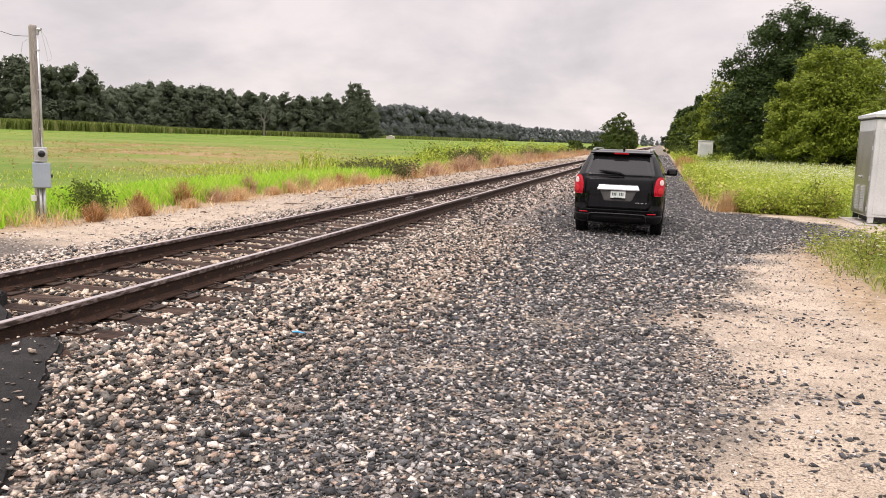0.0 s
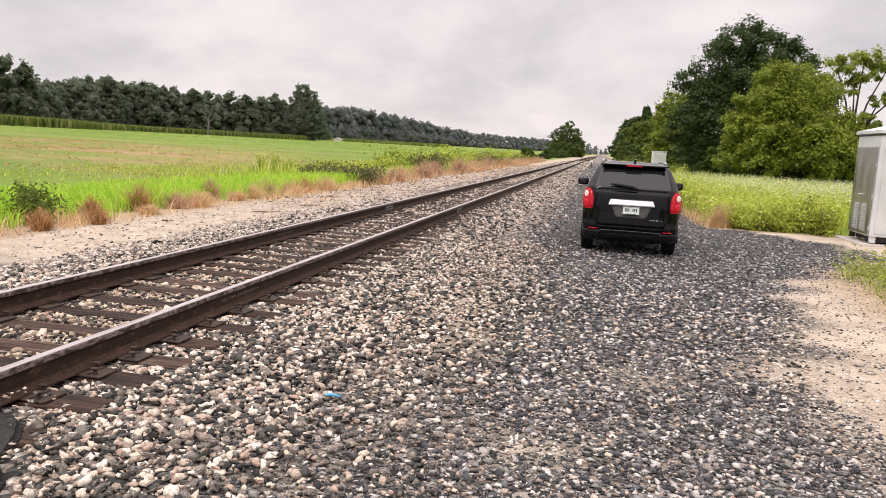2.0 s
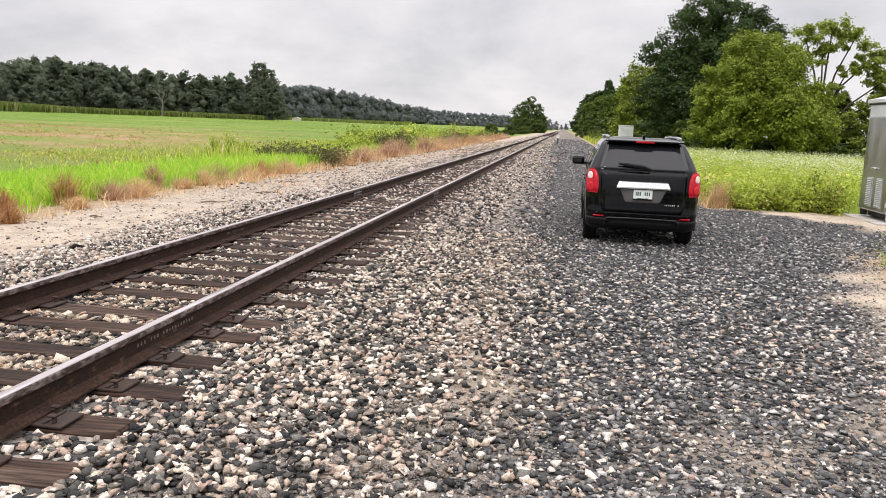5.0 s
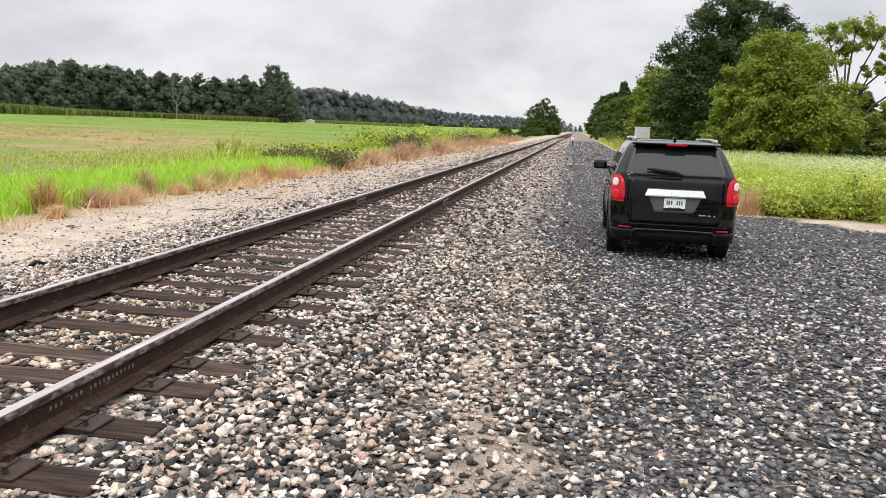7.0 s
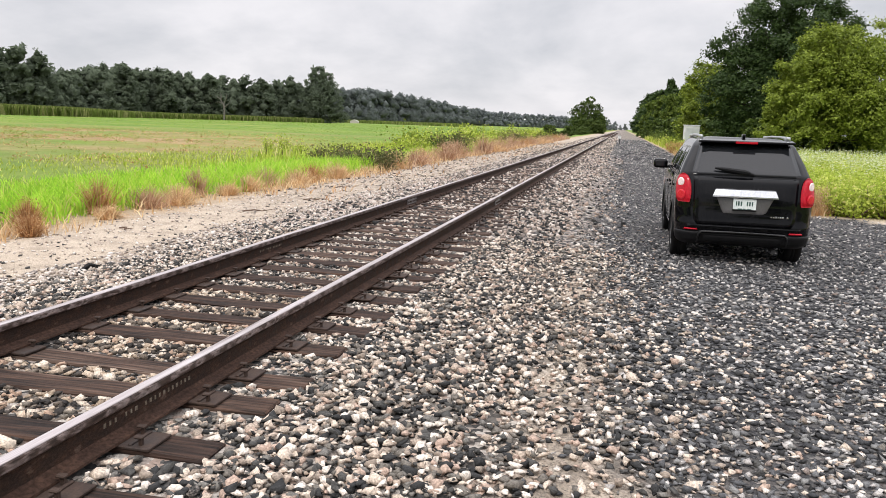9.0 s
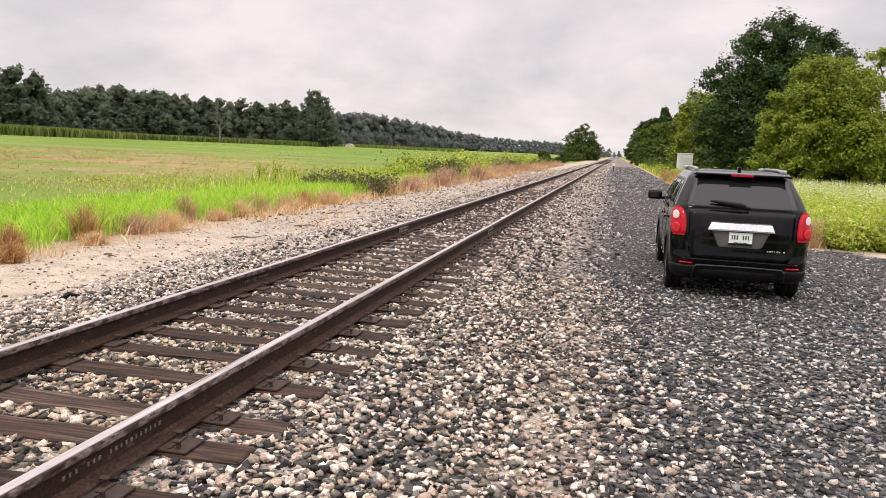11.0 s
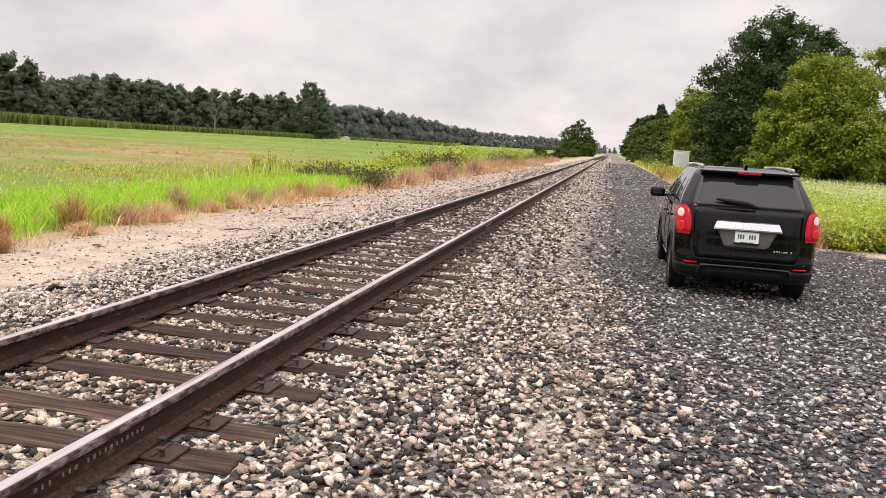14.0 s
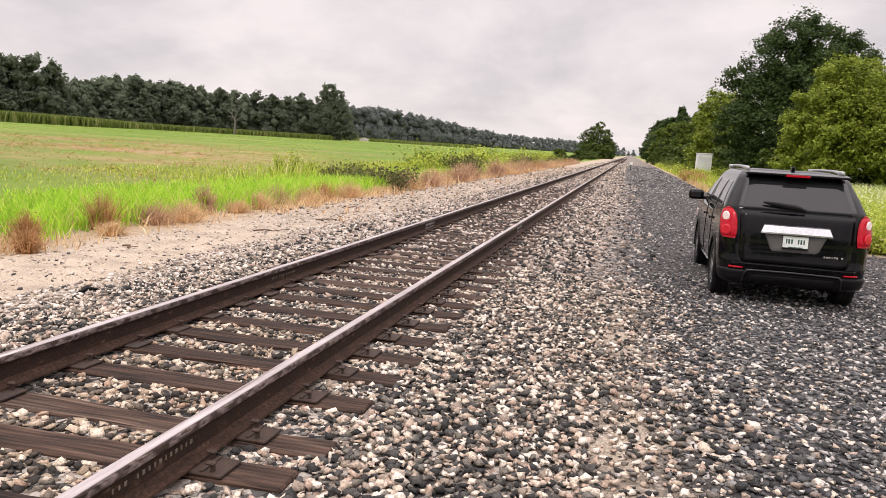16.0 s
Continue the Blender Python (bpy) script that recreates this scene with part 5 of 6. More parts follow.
def build_wood():
    dark = tree("tree", 1, [(-0.6, 0, 13.0, 2.6), (-1.6, 0, 11.0, 2.7), (1.8, 0.5, 12.4, 2.3), (4.4, 0, 11.6, 2.1), (2.6, 0, 9.4, 3.2), (-4.6, 0.5, 9.4, 1.8), (-3.4, 0, 7.4, 2.5), (0.3, -0.6, 8.0, 3.6), (-4.2, -0.3, 4.8, 2.5), (-1.6, -1, 4.6, 3.2), (2.8, -1, 4.8, 3.6), (-3.6, -0.6, 2.0, 2.2), (0.2, -1.4, 2.0, 2.8), (6.2, 0, 8.4, 2.2), (5.8, -0.4, 5.2, 2.6)], 620, 80000, 0.25, "leaf_dark", "tall dark green broadleaf tree at the wood's edge")
    place(dark, 16.0, 81)
    light = tree("tree", 2, [(-0.3, 0, 7.3, 2.4), (-1.9, -0.4, 6.0, 2.2), (1.7, -0.3, 6.4, 2.3), (0.2, -1.2, 5.0, 2.6), (-3.1, -0.6, 4.0, 1.9), (3.2, -0.4, 4.4, 2.1), (-1.4, -1.8, 3.4, 2.2), (1.6, -1.9, 3.4, 2.3), (-3.9, -0.6, 2.0, 1.5), (4.2, -0.5, 2.4, 1.9), (-2.0, -2.2, 1.6, 1.5), (2.4, -2.2, 1.6, 1.6), (0.3, 0.2, 8.2, 1.5)], 640, 85000, 0.20, "leaf_light", "rounded yellow-green tree in front of the wood")
    place(light, 17.2, 66)
    thin = tree("tree", 3, [(0.2, 0, 10.2, 1.5), (-1.7, 0, 9.6, 1.3), (1.9, 0.2, 9.5, 1.3), (-2.8, 0, 7.9, 1.2), (-0.4, -0.3, 8.4, 1.1), (3.4, 0, 8.2, 1.3), (1.7, -0.2, 7.4, 0.9), (4.6, 0.1, 6.6, 1.2), (-1.9, 0, 6.2, 0.9), (-3.2, 0, 5.0, 1.0), (3.9, 0, 4.8, 1.1), (0.9, 0, 5.6, 0.9), (0.0, 0.2, 3.6, 1.5), (2.6, 0.2, 3.0, 1.4), (-2.2, 0.2, 3.2, 1.4), (5.0, 0.2, 3.4, 1.4), (-0.8, 0.2, 1.6, 1.4), (3.6, 0.2, 1.6, 1.4)], 330, 36000, 0.21, "leaf_pale", "sparse yellow-green tree with open branches", bole=0.6)
    place(thin, 23.2, 70)
    mid = tree("tree", 4, lobed(14, 12.0, 4.2), 300, 11000, 0.46, "leaf_row", "olive-green tree in the row by the service road")
    place(mid, 14.6, 108, 0, 0.8)
    gold = tree("tree", 15, [(0, 0, 8.4, 1.8), (-0.9, 0, 6.5, 1.9), (1.0, -0.2, 6.2, 1.9), (-0.5, -0.8, 4.2, 2.2), (1.2, -0.5, 3.6, 2.0), (-1.2, -0.6, 2.0, 1.9), (0.6, -1.0, 1.8, 1.9)], 320, 17000, 0.30, "leaf_light", "narrow yellowish green tree in the row by the service road")
    place(gold, 11.4, 100)
    back = tree("tree", 8, lobed(18, 15.5, 6.2), 420, 17000, 0.5, "leaf_dark", "dark green broadleaf tree standing in the wood")
    place(back, 20.0, 90, 50, 0.9, 0.75)
    rng = random.Random(9)
    off = tree("tree", 7, lobed(17, 15.5, 6.2), 320, 8000, 0.75, "leaf_dark", "dark green tree far along the service road")
    place(off, 12.0, 195, 30, 0.74)
    rows = [(back, 13.8, 122, 0.72, 0.8), (mid, 11.8, 120, 0.72, 0.9), (back, 17.5, 97, 0.9, 0.8), (mid, 12.4, 140, 0.8, 1.0),
            (off, 12.6, 165, 0.66, 0.9), (mid, 11.2, 160, 0.72, 1.1), (mid, 10.4, 190, 0.8, 1.1), (off, 12.2, 184, 0.86, 0.5), (off, 11.5, 230, 0.84, 1.1), (mid, 9.8, 225, 0.8, 1.2),
            (off, 11.5, 270, 0.9, 1.15), (off, 12.0, 320, 0.98, 1.15), (off, 14.0, 380, 1.1, 1.2), (mid, 10.0, 300, 0.9, 1.2), (off, 14.0, 460, 1.2, 1.3), (mid, 33, 76, 0.8, 1.2), (off, 37, 82, 0.8, 1.2), (thin, 30.5, 69, 1.0, 1.0),
            (mid, 13.6, 92, 0.62, 0.9), (mid, 22.5, 76, 0.42, 1.3), (mid, 27, 77, 0.5, 1.3), (mid, 44, 72, 0.85, 1.2), (off, 48, 84, 0.9, 1.2)]
    for t, x, y, s, w in rows:
        copy_tree(t, x, y, rng.uniform(0, 360), s, w)
    low = tree("sapling", 6, lobed(16, 3.2, 2.2, 0.0, 10), 110, 2800, 0.34, "leaf_mid", "low leafy undergrowth at the wood's edge")
    low["category"] = "undergrowth"
    place(low, 13.4, 75)
    for x, y, s in ((15.2, 70, 0.9), (17.4, 69.5, 0.85), (19.6, 69.5, 0.9), (14.0, 68, 0.7), (20.8, 68, 0.8), (23, 67.5, 0.8), (26.5, 67, 0.7), (21, 70, 1.1), (30, 68, 0.9), (11.5, 92, 1.1), (10.2, 108, 1.2), (9.4, 125, 1.2), (8.6, 145, 1.2), (8.0, 170, 1.2), (13, 84, 1.3), (34, 70, 1.0), (39, 70, 1.1)):
        copy_tree(low, x, y, rng.uniform(0, 360), s, 1.15)
    for k in range(14):
        copy_tree(low, -8.6 + rng.uniform(-1.5, 0.8), 112 + 11 * k + rng.uniform(-4, 4), rng.uniform(0, 360), rng.uniform(0.35, 0.75), 1.1, "low green shrub beside the railway")
    lone = tree("tree", 12, [(0.8, 0, 11.0, 1.4), (-0.6, 0, 8.6, 2.4), (2.6, 0, 7.4, 2.4), (-3.0, 0, 6.4, 2.6), (1.0, 0, 6.0, 2.8), (4.2, 0, 4.2, 2.4), (-3.8, 0, 3.2, 2.6), (0, 0, 3.0, 3.2), (2.6, 0, 1.8, 2.8), (-1.8, 0, 1.4, 2.6)], 420, 11000, 0.5, "leaf_mid", "lone green tree standing beside the railway")
    place(lone, -9.6, 266)
    for x, y, s in ((-13, 264, 1.5), (-10.5, 262, 1.7), (-8, 261, 1.6), (-5.8, 262, 1.5)):
        copy_tree(low, x, y, 40 * s, s, 1.0, "low green shrub beside the railway")
    copy_tree(lone, -6.0, 300, 70, 0.62, 1.0)
    return rng


def wood_mass(name, rows, per, leaf_size, material, label, seed, seen_from=(2.0, 4.0, 1.5)):
    """A far wood: crown after crown of leaf tufts, joined. rows: x, y, height, radius."""
    rng = np.random.default_rng(seed)
    lobes = []
    for i, (x, y, t, r) in enumerate(rows):
        g = float(height(x, y))
        for a, b, c, q in lobed(seed * 100 + i, t, r, 0.0, 11, 0.6):
            lobes.append((x + a, y + b, g + c, q))
    v, f = foliage(lobes, len(rows) * 90, len(rows) * per, leaf_size, rng, seen_from)
    bv, bf = flake()
    q = np.array(lobes)
    core = bv[None] * (q[:, 3] * 0.9)[:, None, None] * rng.uniform(0.6, 1.1, (len(q), 6, 1)) + q[:, None, :3]
    cf = bf[None] + (np.arange(len(q)) * 6)[:, None, None] + len(v)
    f = np.concatenate([f, cf.reshape(-1, 3)])
    v = np.concatenate([v, core.reshape(-1, 3)])
    return tagged(link_mesh(name, mesh_np(name, v, f), material), label, "wood", kind="stuff")


def build_far_woods():
    rng = random.Random(21)
    oak = tree("tree", 31, lobed(51, 17, 7.0, 0.0), 480, 9000, 0.95, "leaf_far_haze", "distant green tree of the wood behind the field, hazed by leaf colour")
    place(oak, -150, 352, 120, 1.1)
    ash = tree("tree", 32, [(-1, 0, 22.5, 3.6), (2.8, 0, 20.5, 3.4), (-4.2, 0, 18.5, 3.8), (5.6, 0, 15.5, 4.0), (0.5, 0, 16, 5.5), (-5.2, 0, 12.5, 4.2), (7.2, 0, 10, 4.2), (1, -2, 10, 6), (-4.8, 0, 7, 4.4), (8.2, 0, 5, 4.0), (2.5, -2, 4.5, 5.5), (-3, -1, 2.8, 4.5), (10.5, 0, 3.0, 3.2)], 700, 17000, 0.95, "leaf_far_haze", "tall distant oak standing out of the wood, hazed by leaf colour")
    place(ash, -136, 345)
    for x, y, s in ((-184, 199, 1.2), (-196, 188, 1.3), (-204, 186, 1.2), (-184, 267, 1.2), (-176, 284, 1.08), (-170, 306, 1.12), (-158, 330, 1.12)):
        copy_tree(oak, x, y, rng.uniform(0, 360), s, 1.0, "distant green tree of the wood behind the field, hazed by leaf colour")
    front = [(-260, 165), (-192, 190), (-178, 205), (-181, 220), (-187, 242), (-187, 266), (-182, 290), (-168, 315), (-150, 348)]
    tops = [23, 22.5, 21, 14.5, 15.5, 20.5, 19.5, 19.5, 21]
    rows = []
    for k in range(170):
        u = k / 169 * (len(front) - 1)
        i = min(int(u), len(front) - 2)
        f = u - i
        x = front[i][0] * (1 - f) + front[i + 1][0] * f + rng.uniform(-9, 2)
        y = front[i][1] * (1 - f) + front[i + 1][1] * f + rng.uniform(-2, 9)
        t = (tops[i] * (1 - f) + tops[i + 1] * f) * rng.choice((0.74, 0.84, 0.9, 0.95, 1.02))
        rows.append((x, y, t, rng.uniform(6.0, 9.0)))
    wood_mass("wood", rows, 1150, 1.2, M["leaf_far_haze"], "distant green wood behind the field, hazed by leaf colour", 41)
    rows = []
    for k in range(150):
        u = k / 149
        d = 520 + 800 * u ** 1.3
        az = radians(23.5 - 14.2 * u ** 0.85)
        rows.append((1.9 - d * math.sin(az) + rng.uniform(-15, 15), 4 + d * math.cos(az) + rng.uniform(-25, 25), rng.uniform(20, 23) * (1 + 0.36 * math.sin(math.pi * u)), rng.uniform(9, 13) * (1 + 0.6 * u)))
    # the haze over these two woods is in their leaf colours only
    wood_mass("far_wood", rows, 760, 1.8, M["leaf_haze_grey"], "far wood on the skyline, greyed by haze in its leaf colour", 43)
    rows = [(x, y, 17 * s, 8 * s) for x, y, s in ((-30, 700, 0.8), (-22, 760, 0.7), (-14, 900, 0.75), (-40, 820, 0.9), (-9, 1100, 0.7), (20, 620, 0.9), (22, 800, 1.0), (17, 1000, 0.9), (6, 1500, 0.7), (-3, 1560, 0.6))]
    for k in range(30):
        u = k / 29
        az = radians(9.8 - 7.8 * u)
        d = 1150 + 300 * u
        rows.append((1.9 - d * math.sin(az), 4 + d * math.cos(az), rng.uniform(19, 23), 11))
    wood_mass("misty_wood", rows, 700, 2.6, M["leaf_haze_pale"], "wood far along the railway, haze-pale in its leaf colour", 44)
    # unseen woods added both sides of the line behind the crossing, darkening car reflections
    rows = [(x, -58 - 0.25 * abs(x) + rng.uniform(-6, 6), rng.uniform(13, 18), rng.uniform(4.5, 6.5)) for x in list(range(-120, -12, 7)) + list(range(14, 122, 7))]
    wood_mass("wood_behind", rows, 260, 1.5, M["leaf_row"], "unseen green wood added behind the road crossing for reflections", 45)
    # a bleached dead tree at the wood's edge
    dead = empty("dead_tree", pose(-152.2, 285, float(height(-152.2, 285))) @ Matrix.Diagonal((0.9, 0.9, 0.9, 1)), "bare bleached dead tree before the dark wood", "dead tree")
    part("trunk", bm_tube([(0, 0, -0.2), (0.2, 0, 4), (0, 0, 7.5)], [0.45, 0.36, 0.26], 8), M["deadwood"], dead)
    for q in ([(0, 0, 6.5), (-1.6, 0, 9), (-3.6, 0, 10.6)], [(0, 0, 7.3), (1.2, 0, 9.6), (1.6, 0, 12)], [(0.1, 0, 5.5), (2.2, 0, 7.2), (3.4, 0, 9.0)], [(-1.4, 0, 8.8), (-1.2, 0, 10.8), (-1.9, 0, 12.2)], [(0, 0, 7.0), (-2.4, 0, 7.9), (-4.0, 0, 7.8)]):
        part("limb", bm_tube(q, [0.24, 0.17, 0.06], 6), M["deadwood"], dead)
    # maize in front of the wood
    g = np.random.default_rng(5)
    n = 30000
    fr = np.array([(-228, 150), (-165, 176), (-155, 200), (-166, 242), (-160, 282), (-146, 312), (-133, 334)])
    u = g.random(n) * (len(fr) - 1.001)
    i = u.astype(int)
    f = u - i
    x = fr[i, 0] * (1 - f) + fr[i + 1, 0] * f - g.uniform(-2, 9, n)
    y = fr[i, 1] * (1 - f) + fr[i + 1, 1] * f + g.uniform(0, 5, n)
    blades("maize_crop", x, y, g.uniform(2.0, 2.35, n) + 0.9 * smooth_step(270, 170, y), g.uniform(0.5, 0.9, n), 0.3, g, M["corn"], "strip of tall green maize before the wood", "crop")
    x, y = g.uniform(-220, -95, 5000), g.uniform(470, 500, 5000)
    blades("maize_crop", x, y, g.uniform(1.6, 2.4, 5000), g.uniform(0.4, 0.9, 5000), 0.3, g, M["corn"], "far strip of tall green maize", "crop")


build_wood()
build_far_woods()


# ---- the parked car ----
LEVELS = [0.27, 0.33, 0.42, 0.55, 0.62, 0.75, 0.90, 1.05, 1.12, 1.20, 1.35, 1.50, 1.58, 1.64, 1.68]
REAR = [0.17, 0.05, 0.02, 0.01, 0.035, 0.05, 0.055, 0.09, 0.11, 0.14, 0.27, 0.40, 0.46, 0.60, 0.85]
HALF = [0.80, 0.88, 0.905, 0.915, 0.92, 0.92, 0.92, 0.905, 0.89, 0.875, 0.815, 0.74, 0.70, 0.64, 0.50]
FRONT = [4.55, 4.70, 4.77, 4.76, 4.75, 4.72, 4.62, 4.40, 3.75, 3.55, 3.15, 2.85, 2.70, 2.50, 2.20]
CORNER = [0.14, 0.22, 0.26, 0.26, 0.25, 0.22, 0.22, 0.22, 0.22, 0.22, 0.21, 0.20, 0.20, 0.20, 0.20]


def shell(u, z, off=0.0):
    """The car's skin: u runs from the middle of the tail round the corner and along the flank, z is the height."""
    rear, hw, front, r = (float(np.interp(z, LEVELS, t)) for t in (REAR, HALF, FRONT, CORNER))
    s, u = (1 if u >= 0 else -1), abs(u)
    a = hw - r
    q = r * math.pi / 2
    side = front - rear - 2 * r
    if u <= a:
        x, y, nx, ny = u, rear, 0, -1
    elif u <= a + q:
        t = (u - a) / r
        x, y, nx, ny = a + r * math.sin(t), rear + r - r * math.cos(t), math.sin(t), -math.cos(t)
    elif u <= a + q + side:
        x, y, nx, ny = hw, rear + r + u - a - q, 1, 0
    elif u <= a + 2 * q + side:
        t = (u - a - q - side) / r
        x, y, nx, ny = a + r * math.cos(t), front - r + r * math.sin(t), math.cos(t), math.sin(t)
    else:
        x, y, nx, ny = max(0.0, a - (u - a - 2 * q - side)), front, 0, 1
    return Vector((s * (x + nx * off), y + ny * off, z))


def flank(y, z):
    """The u of a place on the flank."""
    rear, hw, r = (float(np.interp(z, LEVELS, t)) for t in (REAR, HALF, CORNER))
    return hw - r + r * math.pi / 2 + y - rear - r


def skin_patch(rows, off, thick=0.02, nu=10, nz=8, pillow=True, mirror=1):
    """A panel laid on the skin. rows: (z, u0, u1) from the bottom up."""
    bm = bmesh.new()
    zs = [r[0] for r in rows]
    grids = []
    for layer in (0, 1):
        g = []
        for j in range(nz + 1):
            z = zs[0] + (zs[-1] - zs[0]) * j / nz
            u0, u1 = float(np.interp(z, zs, [r[1] for r in rows])), float(np.interp(z, zs, [r[2] for r in rows]))
            line = []
            for i in range(nu + 1):
                rim = i in (0, nu) or j in (0, nz)
                o = off - thick if layer else (off * 0.35 if rim and pillow else off)
                line.append(bm.verts.new(shell(mirror * (u0 + (u1 - u0) * i / nu), z, o)))
            g.append(line)
        grids.append(g)
    for g in grids:
        for j in range(nz):
            for i in range(nu):
                bm.faces.new((g[j][i], g[j][i + 1], g[j + 1][i + 1], g[j + 1][i]))
    a, b = grids
    ring = [(0, i) for i in range(nu)] + [(j, nu) for j in range(nz)] + [(nz, i) for i in range(nu, 0, -1)] + [(j, 0) for j in range(nz, 0, -1)]
    for (j, i), (l, k) in zip(ring, ring[1:] + ring[:1]):
        bm.faces.new((a[j][i], b[j][i], b[l][k], a[l][k]))
    return bm


def car_body():
    bm = bmesh.new()
    zs = sorted(set(LEVELS + list(np.arange(0.30, 1.66, 0.04).round(3))))
    rings = []
    for z in zs:
        rear, hw, front, r = (float(np.interp(z, LEVELS, t)) for t in (REAR, HALF, FRONT, CORNER))
        a, q, side = hw - r, r * math.pi / 2, front - rear - 2 * r
        us = [a * k / 5 for k in range(5)] + [a + q * k / 6 for k in range(6)] + [a + q + side * k / 24 for k in range(24)] + [a + q + side + q * k / 6 for k in range(6)] + [a + 2 * q + side + a * k / 4 for k in range(4)]
        right = [shell(u, z) for u in us]
        left = [Vector((-p.x, p.y, p.z)) for p in right[1:]]
        rings.append([bm.verts.new(p) for p in right] + [bm.verts.new((0, front, z))] + [bm.verts.new(p) for p in left[::-1]])
    for r, s in zip(rings, rings[1:]):
        k = len(r)
        for i in range(k):
            bm.faces.new((r[i], r[(i + 1) % k], s[(i + 1) % k], s[i]))
    bm.faces.new(rings[0][::-1])
    bm.faces.new(rings[-1])
    bmesh.ops.recalc_face_normals(bm, faces=bm.faces[:])
    me = bpy.data.meshes.new("body")
    bm.to_mesh(me)
    bm.free()
    ob = new("body", me)
    cut = bmesh.new()
    for x in (-0.82, 0.82):
        for y in (0.84, 3.70):
            bmesh.ops.create_cone(cut, cap_ends=True, segments=40, radius1=0.405, radius2=0.405, depth=0.56, matrix=pose(x, y, 0.36, 0, 90, 0))
    cme = bpy.data.meshes.new("cut")
    cut.to_mesh(cme)
    cut.free()
    cob = new("cut", cme)
    mod = ob.modifiers.new("arches", "BOOLEAN")
    mod.object, mod.operation, mod.solver = cob, "DIFFERENCE", "EXACT"
    done = bpy.data.meshes.new_from_object(ob.evaluated_get(bpy.context.evaluated_depsgraph_get()))
    ob.modifiers.clear()
    ob.data = done
    bpy.data.objects.remove(cob)
    done.materials.clear()
    done.materials.append(M["paint"])
    done.polygons.foreach_set("use_smooth", [True] * len(done.polygons))
    done.set_sharp_from_angle(angle=radians(38))
    return ob


def wheel(thing, x, y):
    side = 1 if x > 0 else -1
    hub = part("wheel", bm_lathe([(0.20, -0.09), (0.245, -0.105), (0.25, 0.0), (0.245, 0.095), (0.20, 0.105), (0.19, 0.06), (0.05, 0.05)], 36, "X"), M["rim"], thing, "alloy wheel", smooth=True)
    hub.matrix_basis = pose(x, y, 0.36, 0, 0, 0 if side > 0 else 180)
    part("tyre", bm_lathe([(0.245, -0.10), (0.30, -0.118), (0.34, -0.112), (0.36, -0.085), (0.362, -0.03), (0.355, -0.026), (0.355, -0.018), (0.362, -0.014), (0.362, 0.014), (0.355, 0.018), (0.355, 0.026), (0.362, 0.03), (0.36, 0.085), (0.34, 0.112), (0.30, 0.118), (0.245, 0.10)], 44, "X"), M["tyre"], hub, "black tyre", smooth=True)
    for k in range(5):
        bm = bm_box((0.035, 0.055, 0.20), (0.085, 0, 0.13), 0.012)
        bmesh.ops.transform(bm, matrix=pose(0, 0, 0, 72 * k, 0, 0), verts=bm.verts)
        part("spoke", bm, M["rim"], hub)
    part("hub_cap", bm_lathe([(0.055, 0.05), (0.055, 0.10), (0.04, 0.11)], 20, "X"), M["rim"], hub)


